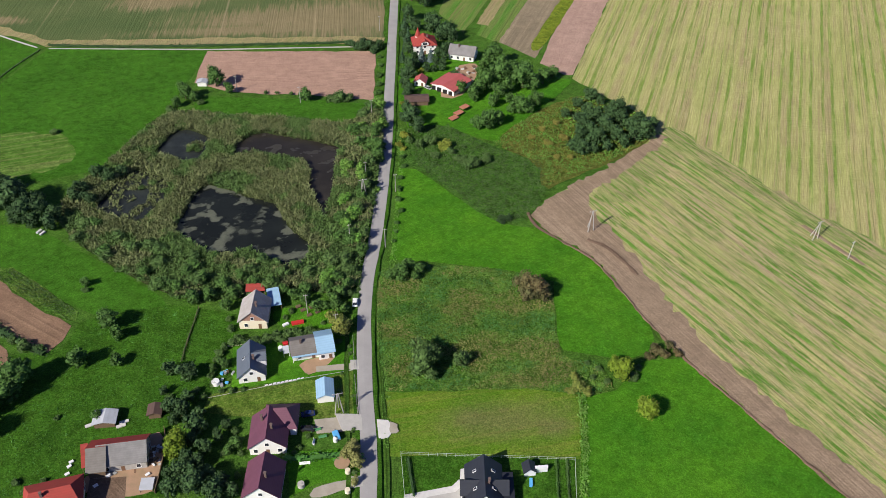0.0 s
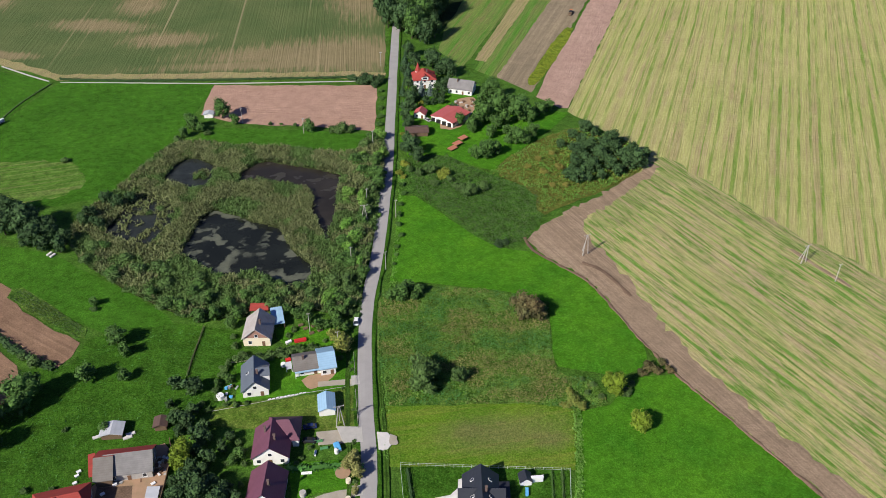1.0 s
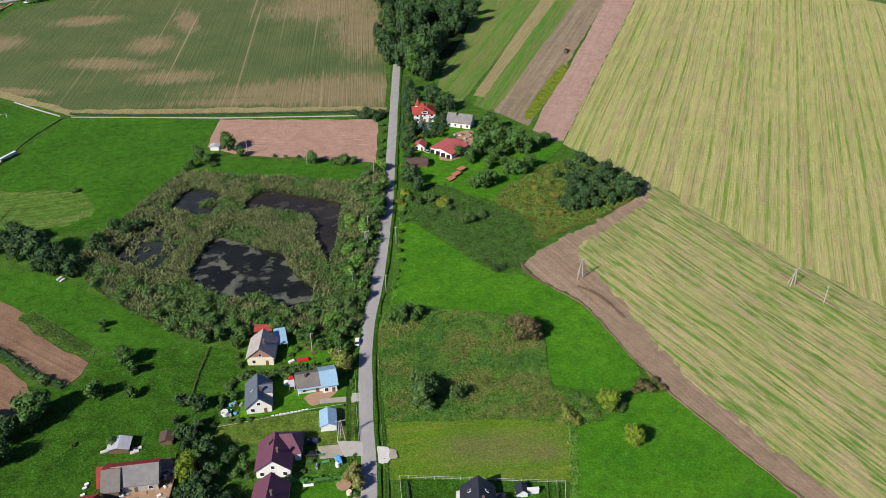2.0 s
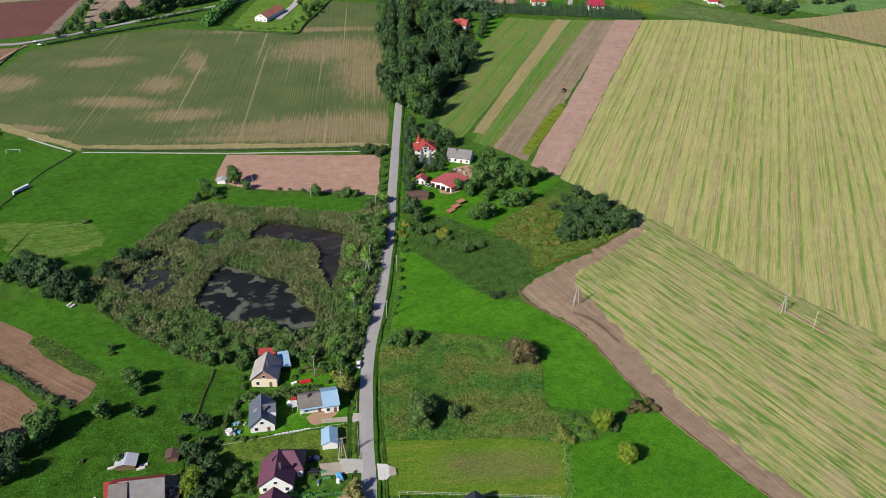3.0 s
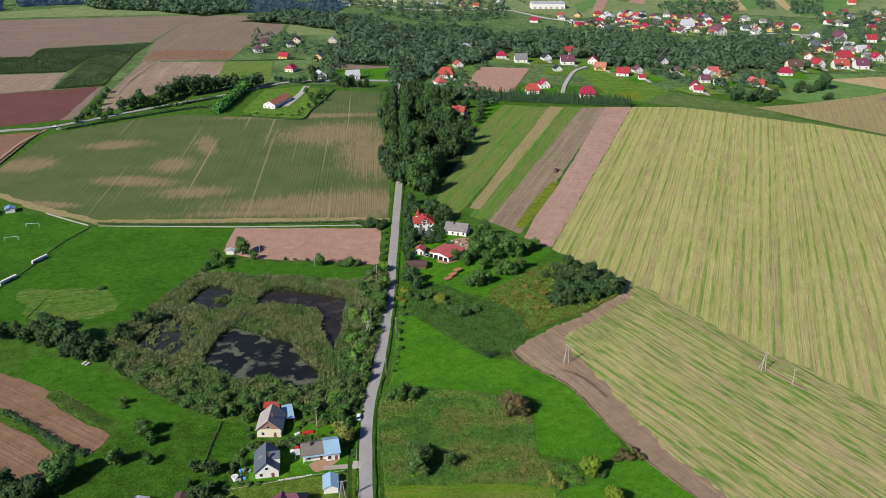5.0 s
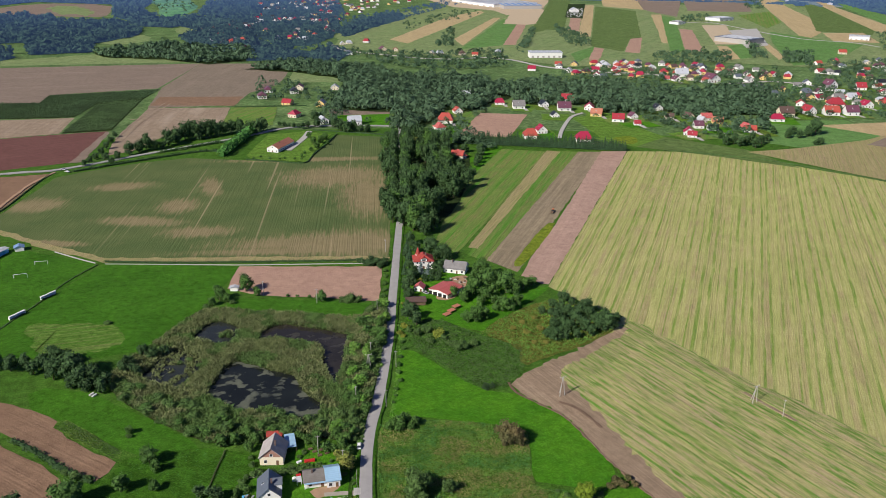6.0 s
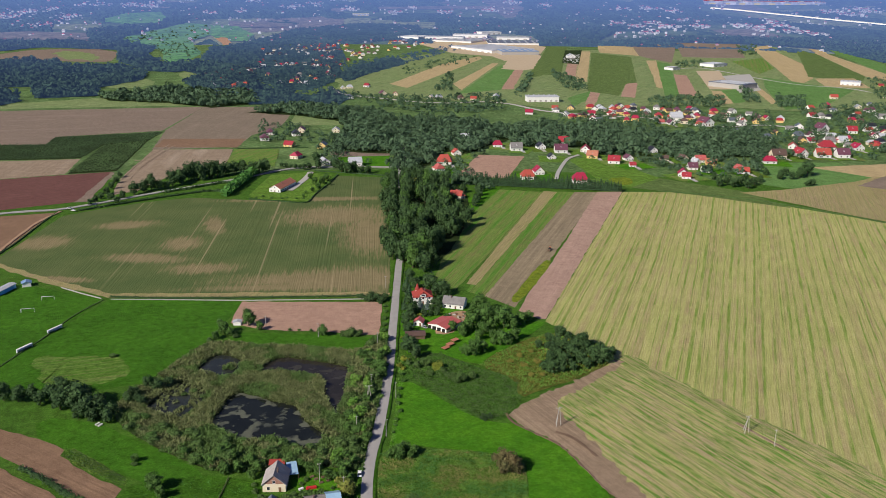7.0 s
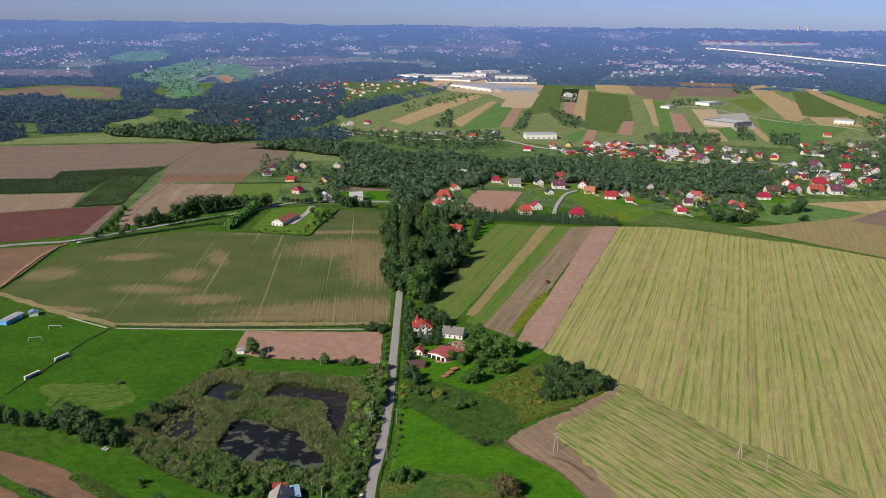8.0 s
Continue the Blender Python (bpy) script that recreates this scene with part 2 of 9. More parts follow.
M_GREYSOIL = soil("grey_soil", (0.20, 0.16, 0.12), (0.225, 0.18, 0.135), 83.2, row=3.0, lines=0.35, light=(0.26, 0.21, 0.16))
M_PALESOIL = soil("pale_soil", (0.27, 0.205, 0.145), (0.30, 0.23, 0.165), 89.4, row=3.0, lines=0.45, light=(0.44, 0.36, 0.28))
M_MARGIN = soil("bare_field_margin", (0.255, 0.185, 0.125), (0.34, 0.25, 0.17), -67.6, row=0.7, lines=0.75, big=7, light=(0.40, 0.31, 0.21))
M_STUBBLE = stubble("ripe_stubble", (0.375, 0.380, 0.130), (0.44, 0.415, 0.165), (0.165, 0.265, 0.045), 64.8, 4.9, 0.9, earth=(0.36, 0.285, 0.15))
M_STUBBLE2 = stubble("streaky_stubble", (0.37, 0.365, 0.135), (0.46, 0.41, 0.175), (0.135, 0.275, 0.040), -66.3, 4.2, 1.0, big=45, dashes=1.0, earth=(0.43, 0.32, 0.20))
M_HEADLAND = stubble("rough_headland", (0.28, 0.315, 0.105), (0.38, 0.36, 0.15), (0.135, 0.25, 0.04), -66.3, 3.4, 0.9, big=18, dashes=0.95, straws=0.3)
M_TANSTRIP = stubble("tan_strip", (0.30, 0.26, 0.115), (0.34, 0.29, 0.14), (0.15, 0.22, 0.05), 64.9, 4.0, 0.4, big=40, earth=(0.32, 0.24, 0.14), straws=0.2)
M_GREENSTRIP = stubble("green_strip", (0.115, 0.215, 0.040), (0.165, 0.225, 0.055), (0.070, 0.215, 0.022), 66.0, 9, 0.8, big=40, earth=(0.19, 0.185, 0.07), straws=0.08)
M_YELLOWSTRIP = grass("yellow_weeds", (0.13, 0.20, 0.02), (0.17, 0.22, 0.02), (0.30, 0.27, 0.04), big=6, small=1.0, dry=0.5)
M_BANK = grass("bright_bank_grass", (0.125, 0.235, 0.034), (0.100, 0.200, 0.028), (0.20, 0.25, 0.06), big=30, small=1.6, dry=0.35, streak=(60, 4.0, 0.35, (0.085, 0.18, 0.024)))
M_CROP = grass("dark_crop", (0.105, 0.165, 0.046), (0.122, 0.178, 0.054), (0.155, 0.195, 0.08), big=50, small=3.0, grain=0.35, streak=(70, 4.0, 0.4, (0.075, 0.125, 0.036)))
# Blue lifted here to stand for haze over the far fields.
M_PALEGREEN = grass("pale_grassland", (0.175, 0.25, 0.095), (0.225, 0.275, 0.12), (0.30, 0.29, 0.16), big=70, small=3.0, grain=0.3, streak=(60, 6.0, 0.5, (0.125, 0.20, 0.07)))
M_STRAW = soil("straw_strip", (0.40, 0.31, 0.16), (0.44, 0.34, 0.19), 70, row=5.0, lines=0.3)
M_FARGREEN = grass("far_green_strip", (0.105, 0.225, 0.058), (0.130, 0.245, 0.072), (0.18, 0.25, 0.10), big=60, small=3.0, grain=0.25)
M_SAND = plain("pale_sand", (0.52, 0.42, 0.29), 0.95, 0.05, wear=0.4, size=6, b=(0.36, 0.27, 0.18))
M_CLAY = plain("brown_clay_yard", (0.40, 0.25, 0.165), 0.95, 0.05, wear=0.6, size=2.5, b=(0.26, 0.20, 0.12))
M_ASPHALT = plain("worn_asphalt", (0.355, 0.340, 0.330), 0.9, 0.1, wear=0.35, size=5, b=(0.25, 0.24, 0.235))
M_GRAVEL = plain("pale_gravel", (0.40, 0.36, 0.30), 0.95, 0.05, wear=0.5, size=3, b=(0.26, 0.23, 0.18))
M_CONCRETE = plain("concrete", (0.45, 0.43, 0.40), 0.85, 0.2, wear=0.35, size=1.5, b=(0.30, 0.29, 0.26))
M_PAVING = plain("pale_paving", (0.62, 0.60, 0.57), 0.85, 0.2, wear=0.3, size=1.2)
M_DITCH = grass("ditch_grass_and_shade", (0.040, 0.095, 0.014), (0.052, 0.115, 0.016), (0.09, 0.14, 0.03), big=4, small=0.8)


def beet_field():
    """Thin green crop with bare ragged patches where it failed."""
    g = Graph("patchy_crop")
    angle = 88.2
    ragged = g.noise(1.0, g.mapped(angle, (1 / 1.6, 0.05, 1)), detail=3, low=0.3, high=0.7)
    crop = g.mix(g.noise(30, detail=5), (0.084, 0.122, 0.043), (0.112, 0.142, 0.054))
    earth = g.mix(g.noise(12, detail=5), (0.255, 0.195, 0.11), (0.305, 0.23, 0.133))
    bare = g.scaled(g.noise(26, detail=4, low=0.62, high=0.78), 0.2)
    for x, y, a, b, turn in SPOTS:
        bare = g.math("MAXIMUM", bare, g.ellipse(x, y, a * 0.86, b * 0.86, turn, 0.35, ragged))
    col = g.mix(g.scaled(bare, 0.75), crop, earth)
    rows = g.noise(1.0, g.mapped(angle, (1 / 1.3, 0.004, 1)), detail=3, low=0.35, high=0.7)
    col = g.mix(g.scaled(rows, 0.28), col, g.mix(0.6, col, (0.06, 0.07, 0.025, 1)))
    tram = g.noise(1.0, g.mapped(angle, (1 / 5.0, 0.002, 1), (3.3, 1, 0)), detail=1, low=0.66, high=0.7)
    col = g.mix(g.scaled(tram, 0.4), col, (0.44, 0.34, 0.21))
    g.bump(g.math("ADD", rows, g.noise(0.8, detail=5, low=0.2, high=0.8)), 0.5, 0.3)
    return g.done(col, 0.95, 0.05)


# bare spots of the patchy crop: middle, half length, half width, turn
SPOTS = [(-11.6, 655.4, 48, 34, 5), (15.9, 600.3, 26, 60, 0), (-25.0, 494.2, 62, 16, 0), (-3.0, 490.2, 55, 28, 0), (-181.0, 640.0, 26, 13, 10),
         (-128.0, 584.0, 16, 20, 0), (-148.2, 549.6, 34, 11, -10), (-111.7, 635.0, 9, 28, 10), (-233.2, 593.3, 22, 20, 20), (-103.8, 522.6, 26, 12, 0),
         (-30.0, 480.1, 78, 8, 0), (-193.0, 507.7, 24, 6, -12), (-38.1, 714.4, 80, 8, 0)]
M_BEET = beet_field()


def bare_meadow():
    """Mown meadow worn bare and brown in places."""
    g = Graph("worn_mown_meadow")
    col = g.mix(g.noise(14, detail=6), (0.118, 0.225, 0.016), (0.082, 0.185, 0.014))
    ragged = g.noise(3.5, detail=6, rough=0.8, low=0.3, high=0.7)
    worn = g.ellipse(42.8, 196.8, 17, 6, 0, 0.7, ragged)
    for x, y, a, b in ((41.7, 200.6, 3, 2), (52.5, 194.7, 4, 2.5), (32.1, 198.6, 8, 4), (55.5, 193.3, 6, 4)):
        worn = g.math("MAXIMUM", worn, g.ellipse(x, y, a, b, 0, 0.6, ragged))
    tuft = g.noise(1.1, detail=6, rough=0.75, low=0.48, high=0.72)
    col = g.mix(g.scaled(tuft, 0.4), col, (0.21, 0.235, 0.05))
    band = g.noise(1.0, g.mapped(5, (1 / 1.4, 0.02, 1)), detail=3, low=0.45, high=0.7)
    col = g.mix(g.scaled(band, 0.45), col, (0.23, 0.22, 0.05))
    col = g.mix(g.scaled(worn, 0.5), col, (0.20, 0.15, 0.08))
    fine = g.noise(0.55, detail=5, rough=0.85, low=0.36, high=0.64)
    g.bump(fine, 0.5, 0.3)
    return g.done(g.shade(col, fine, 0.55, 1.45), 0.95, 0.05)


M_BARE = bare_meadow()


def pond_water(name, clear, weed, shift, low, high, cover=1.0):
    """Still dark water with grey drifts of floating weed, ragged at their edges."""
    g = Graph(name)
    k = g.noise(7.5, g.mapped(20, (1, 0.75, 1), shift), detail=6, rough=0.5, low=low, high=high, warp=0.15)
    k = g.math("MULTIPLY", k, g.noise(22, g.mapped(0, (1, 1, 1), (17 + shift[0], 3, 0)), detail=3, low=0.36, high=0.46))
    fleck = g.noise(1.1, detail=6, rough=0.8, low=0.35, high=0.75)
    veil = g.noise(14, detail=5, low=0.4, high=0.7)
    col = g.mix(g.scaled(veil, 0.6), clear, tuple(v * 2.2 for v in clear))
    col = g.mix(g.scaled(k, cover), col, g.mix(fleck, (*weed, 1), tuple(v * 0.6 for v in weed) + (1,)))
    g.bump(g.noise(1.5, detail=3), 0.05, 0.02)
    return g.done(col, g.math("ADD", 0.07, g.scaled(k, 0.6)), 0.22)


M_WATER = pond_water("pond_water", (0.011, 0.013, 0.011), (0.125, 0.135, 0.098), (4.0, 9.0, 0), 0.51, 0.56)
M_WATER_BROWN = pond_water("brown_pond_water", (0.024, 0.021, 0.017), (0.065, 0.062, 0.052), (31.0, 2.0, 0), 0.56, 0.64, 0.8)
M_WATER2 = plain("murky_water", (0.036, 0.042, 0.037), 0.12, 0.25, wear=0.6, size=5, b=(0.013, 0.015, 0.013))
L_TREE = leaves("tree_leaves", (0.030, 0.078, 0.014), (0.088, 0.172, 0.036), (0.054, 0.120, 0.025))
L_DARK = leaves("dark_tree_leaves", (0.022, 0.054, 0.018), (0.062, 0.116, 0.036), (0.036, 0.078, 0.026))
L_SHRUB = leaves("shrub_leaves", (0.038, 0.086, 0.020), (0.102, 0.165, 0.046), (0.062, 0.122, 0.030))
L_YELLOW = leaves("yellow_green_leaves", (0.13, 0.17, 0.02), (0.26, 0.27, 0.035), (0.15, 0.20, 0.03))
L_RUST = leaves("rust_leaves", (0.080, 0.066, 0.030), (0.150, 0.105, 0.046), (0.080, 0.100, 0.036))
L_AUTUMN = leaves("turning_leaves", (0.095, 0.140, 0.025), (0.255, 0.225, 0.050), (0.120, 0.180, 0.036))
L_REED = leaves("reed_leaves", (0.070, 0.100, 0.032), (0.225, 0.245, 0.105), (0.120, 0.155, 0.052), patch=7.0, each=0.9)
L_SEDGE = leaves("sedge_leaves", (0.048, 0.102, 0.024), (0.135, 0.210, 0.062), (0.080, 0.150, 0.036), patch=7.0, each=0.85)
L_WEED = leaves("weed_leaves", (0.066, 0.185, 0.022), (0.190, 0.290, 0.060), (0.095, 0.255, 0.032), patch=12.0)
L_NETTLE = leaves("nettle_leaves", (0.040, 0.130, 0.026), (0.105, 0.235, 0.050), (0.055, 0.185, 0.035), patch=12.0)
L_STALKS = leaves("faded_weed_stalks", (0.115, 0.140, 0.042), (0.300, 0.275, 0.100), (0.180, 0.200, 0.058), patch=9.0)
L_ORCHARD = leaves("orchard_leaves", (0.040, 0.078, 0.036), (0.090, 0.150, 0.064), (0.058, 0.108, 0.046), patch=60.0)
L_ORCHARD_PALE = leaves("young_orchard_leaves", (0.056, 0.105, 0.042), (0.112, 0.180, 0.070), (0.078, 0.138, 0.052), patch=60.0)
L_LIME = leaves("lime_green_leaves", (0.090, 0.155, 0.013), (0.185, 0.250, 0.022), (0.120, 0.190, 0.017))
L_GOLD = leaves("goldenrod_leaves", (0.095, 0.13, 0.03), (0.30, 0.23, 0.05), (0.16, 0.16, 0.035))
L_FIR = leaves("fir_needles", (0.026, 0.061, 0.026), (0.055, 0.109, 0.046), (0.043, 0.087, 0.043))
L_BLUEFIR = leaves("blue_spruce_needles", (0.087, 0.131, 0.123), (0.160, 0.217, 0.203), (0.116, 0.160, 0.145))
# Extra blue in these leaf greens imitates haze before the woods.
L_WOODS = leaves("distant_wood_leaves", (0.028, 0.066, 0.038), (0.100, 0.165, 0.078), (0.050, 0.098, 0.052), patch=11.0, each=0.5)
M_BARK = plain("bark", (0.11, 0.085, 0.06), 0.9, 0.1, wear=0.6, size=0.6)
M_POLE = plain("weathered_pole", (0.40, 0.38, 0.35), 0.85, 0.15, wear=0.4, size=0.8)
M_WOOD = plain("weathered_planks", (0.17, 0.115, 0.075), 0.85, 0.15, wear=0.5, size=0.8)
M_WHITEWALL = plain("white_render", (0.78, 0.77, 0.74), 0.85, 0.2, wear=0.2, size=2.0, b=(0.55, 0.54, 0.5))
M_CREAMWALL = plain("cream_render", (0.74, 0.66, 0.50), 0.85, 0.2, wear=0.2, size=2.0)
M_YELLOWWALL = plain("yellow_render", (0.75, 0.55, 0.22), 0.85, 0.2, wear=0.2, size=2.0)
M_BRICKWALL = plain("red_brick", (0.30, 0.155, 0.115), 0.9, 0.15, wear=0.4, size=0.6, b=(0.38, 0.26, 0.20))
M_CHIMNEY = plain("sooty_chimney_brick", (0.17, 0.12, 0.105), 0.9, 0.15, wear=0.5, size=0.5)
M_GREYWALL = plain("grey_render", (0.42, 0.40, 0.37), 0.9, 0.15, wear=0.4, size=1.2)
R_RED = tiled("red_roof_tiles", (0.36, 0.036, 0.050), (0.28, 0.032, 0.042))
R_ORANGE = tiled("orange_red_tiles", (0.42, 0.080, 0.058), (0.33, 0.065, 0.05))
R_PINK = tiled("faded_red_sheet", (0.46, 0.115, 0.105), (0.38, 0.085, 0.08), rough=0.5)
R_TERRACOTTA = tiled("terracotta_tiles", (0.46, 0.185, 0.115), (0.36, 0.14, 0.09))
R_PINKRED = tiled("carmine_sheet_roof", (0.36, 0.022, 0.062), (0.28, 0.022, 0.05))
R_PURPLE = tiled("plum_sheet_roof", (0.150, 0.058, 0.088), (0.115, 0.046, 0.07), rough=0.55, specular=0.25)
R_SLATE = tiled("slate_grey_roof", (0.115, 0.135, 0.165), (0.09, 0.105, 0.13), rough=0.45, specular=0.5)
R_BLACK = tiled("anthracite_roof", (0.022, 0.024, 0.032), (0.03, 0.033, 0.04), rough=0.45, specular=0.5)
R_GREY = tiled("grey_fibre_cement", (0.235, 0.225, 0.22), (0.15, 0.145, 0.14), rough=0.9, specular=0.1)
R_OLD = tiled("weathered_pale_sheet", (0.40, 0.37, 0.35), (0.28, 0.25, 0.23), rough=0.9, specular=0.1)
R_BROWNGREY = tiled("soiled_fibre_cement", (0.20, 0.185, 0.17), (0.14, 0.125, 0.11), rough=0.9, specular=0.1)
R_BLUE = tiled("pale_blue_sheet_roof", (0.30, 0.47, 0.62), (0.24, 0.39, 0.53), rough=0.4, specular=0.5)
R_BROWN = tiled("brown_roof_tiles", (0.12, 0.075, 0.06), (0.085, 0.055, 0.048))
R_RUST = tiled("rusty_sheet", (0.36, 0.060, 0.048), (0.24, 0.055, 0.045), rough=0.8, specular=0.15)
R_WHITE = tiled("white_membrane", (0.54, 0.56, 0.60), (0.44, 0.46, 0.50), course=3.0)
R_PALE = tiled("pale_sheet", (0.46, 0.48, 0.52), (0.36, 0.37, 0.40))
R_STEELBLUE = tiled("steel_blue_sheet", (0.20, 0.31, 0.50), (0.15, 0.24, 0.40), course=1.5)
M_TIN = plain("dull_tin", (0.50, 0.50, 0.50), 0.5, 0.5, 0.3, wear=0.4)
M_WHITE = plain("white_paint", (0.80, 0.80, 0.80), 0.4, 0.5, wear=0.1)
M_PALEFENCE = plain("pale_green_fence_paint", (0.42, 0.50, 0.38), 0.6, 0.3, wear=0.2)
M_RED = plain("red_paint", (0.55, 0.03, 0.03), 0.4, 0.5, wear=0.15)
M_BLUE = plain("bright_blue_sheet", (0.12, 0.42, 0.75), 0.45, 0.4, wear=0.2)
M_DARKBLUE = plain("dark_blue_paint", (0.02, 0.035, 0.12), 0.3, 0.5, wear=0.1)
M_ORANGE = plain("orange_paint", (0.60, 0.17, 0.04), 0.5, 0.4, wear=0.2)
M_GREENPAINT = plain("green_paint", (0.10, 0.28, 0.12), 0.6, 0.3, wear=0.2)
M_RUBBER = plain("black_rubber", (0.018, 0.018, 0.018), 0.8, 0.2, wear=0.2)
M_GLASS = plain("dark_window_glass", (0.03, 0.035, 0.045), 0.08, 0.6, wear=0.05)
M_DOOR = plain("brown_door", (0.18, 0.10, 0.06), 0.6, 0.3, wear=0.3)


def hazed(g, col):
    """Far land with haze put into its material: a blue glow mixed in, stronger with distance."""
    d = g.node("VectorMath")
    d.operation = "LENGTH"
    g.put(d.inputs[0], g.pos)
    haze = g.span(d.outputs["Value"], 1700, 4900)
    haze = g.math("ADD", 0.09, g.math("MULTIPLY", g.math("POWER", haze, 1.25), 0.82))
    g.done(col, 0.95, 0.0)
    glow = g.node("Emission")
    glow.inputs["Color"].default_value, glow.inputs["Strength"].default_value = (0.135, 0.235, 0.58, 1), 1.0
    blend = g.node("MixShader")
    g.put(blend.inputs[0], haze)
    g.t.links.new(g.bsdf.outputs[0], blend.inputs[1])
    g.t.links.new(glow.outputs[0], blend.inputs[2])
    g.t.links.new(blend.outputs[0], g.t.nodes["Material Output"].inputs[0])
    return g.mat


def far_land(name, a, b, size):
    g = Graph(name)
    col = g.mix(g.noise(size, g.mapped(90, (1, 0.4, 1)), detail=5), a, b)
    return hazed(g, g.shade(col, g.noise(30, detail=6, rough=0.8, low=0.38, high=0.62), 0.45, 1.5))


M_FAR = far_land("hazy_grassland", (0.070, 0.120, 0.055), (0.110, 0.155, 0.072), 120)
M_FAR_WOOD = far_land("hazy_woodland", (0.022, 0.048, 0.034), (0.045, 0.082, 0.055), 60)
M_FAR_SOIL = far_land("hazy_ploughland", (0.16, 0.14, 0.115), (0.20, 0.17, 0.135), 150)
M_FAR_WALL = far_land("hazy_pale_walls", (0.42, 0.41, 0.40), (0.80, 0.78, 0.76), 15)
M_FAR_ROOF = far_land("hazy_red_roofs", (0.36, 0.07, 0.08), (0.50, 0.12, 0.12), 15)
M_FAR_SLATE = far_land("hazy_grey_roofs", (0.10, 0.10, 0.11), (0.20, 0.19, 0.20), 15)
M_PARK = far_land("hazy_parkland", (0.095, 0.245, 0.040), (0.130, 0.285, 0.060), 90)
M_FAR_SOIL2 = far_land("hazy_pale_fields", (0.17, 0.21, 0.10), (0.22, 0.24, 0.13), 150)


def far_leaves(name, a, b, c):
    """Leaves of far woods, with the blue haze glow mixed into their colour."""
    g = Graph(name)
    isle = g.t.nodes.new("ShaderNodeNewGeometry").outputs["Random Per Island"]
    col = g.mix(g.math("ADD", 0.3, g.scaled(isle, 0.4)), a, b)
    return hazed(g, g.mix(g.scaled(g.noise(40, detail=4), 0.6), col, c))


L_HAZY = far_leaves("hazed_far_woods", (0.024, 0.052, 0.034), (0.062, 0.108, 0.062), (0.040, 0.076, 0.046))

# ---- kit ----
def mesh_of(bm, name):
    me = bpy.data.meshes.new(name)
    bm.normal_update()
    bm.to_mesh(me)
    bm.free()
    return me


def part(name, bm, material, parent=None, label=""):
    """Links a bmesh (or mesh) as one mesh object under a thing or part."""
    me = mesh_of(bm, name) if isinstance(bm, bmesh.types.BMesh) else bm
    if not me.materials:
        me.materials.append(material)
    ob = new(name, me)
    ob.parent = parent
    return tagged(ob, label)


def thing(name, x, y, z=0.0, turn=0.0, label="", category="", group="", kind=""):
    ob = new(name)
    ob.matrix_basis = pose(x, y, z, 0, 0, turn)
    ob.empty_display_size = 0.5
    return tagged(ob, label, category, group, kind)


def box(bm, x0, y0, z0, x1, y1, z1, bevel=0.0):
    r = bmesh.ops.create_cube(bm, size=1.0, matrix=Matrix.Translation(((x0 + x1) / 2, (y0 + y1) / 2, (z0 + z1) / 2)) @ Matrix.Diagonal((x1 - x0, y1 - y0, z1 - z0, 1)))
    if bevel:
        edges = {e for v in r["verts"] for e in v.link_edges}
        bmesh.ops.bevel(bm, geom=list(edges), offset=bevel, segments=2, affect="EDGES")
    return bm


def boxed(*dims, bevel=0.0):
    return box(bmesh.new(), *dims, bevel=bevel)


def rod(bm, a, b, r0, r1=None, sides=8):
    """A tapered bar from a to b."""
    a, b = Vector(a), Vector(b)
    m = Matrix.Translation((a + b) / 2) @ (b - a).to_track_quat("Z", "Y").to_matrix().to_4x4()
    bmesh.ops.create_cone(bm, cap_ends=True, segments=sides, radius1=r0, radius2=r0 if r1 is None else r1, depth=(b - a).length, matrix=m)
    return bm


def slab(bm, pts, thick):
    """A flat piece with the outline pts, thickened downwards."""
    top = [bm.verts.new(p) for p in pts]
    low = [bm.verts.new((p[0], p[1], p[2] - thick)) for p in pts]
    bm.faces.new(top)
    bm.faces.new(low[::-1])
    n = len(pts)
    for i in range(n):
        bm.faces.new((top[i], low[i], low[(i + 1) % n], top[(i + 1) % n]))
    return bm


def rounded(pts, times=2):
    """Cuts the corners of an outline, so that it flows."""
    for _ in range(times):
        out = []
        for (ax, ay), (bx, by) in zip(pts, pts[1:] + pts[:1]):
            out += [(ax * 0.75 + bx * 0.25, ay * 0.75 + by * 0.25), (ax * 0.25 + bx * 0.75, ay * 0.25 + by * 0.75)]
        pts = out
    return pts


def ragged(pts, step, jitter, rng):
    """Breaks an outline into short steps with an uneven line."""
    out = []
    for (ax, ay), (bx, by) in zip(pts, pts[1:] + pts[:1]):
        n = max(1, int(math.hypot(bx - ax, by - ay) / step))
        out += [(ax + (bx - ax) * i / n + rng.uniform(-jitter, jitter), ay + (by - ay) * i / n + rng.uniform(-jitter, jitter)) for i in range(n)]
    return out


def inside(pts, x, y):
    hit = False
    for (ax, ay), (bx, by) in zip(pts, pts[1:] + pts[:1]):
        if (ay > y) != (by > y) and x < (bx - ax) * (y - ay) / (by - ay) + ax:
            hit = not hit
    return hit


def sprinkle(pts, n, rng, without=(), apart=0.0):
    """Random places within an outline."""
    xs, ys = [p[0] for p in pts], [p[1] for p in pts]
    found, tries = [], 0
    while len(found) < n and tries < n * 30:
        tries += 1
        x, y = rng.uniform(min(xs), max(xs)), rng.uniform(min(ys), max(ys))
        if inside(pts, x, y) and not any(inside(w, x, y) for w in without):
            if apart and any(abs(x - a) < apart and abs(y - b) < apart for a, b in found):
                continue
            found.append((x, y))
    return found


LAYERS = []
FLAT_TO, EDGE = 2766.0, 4880.0


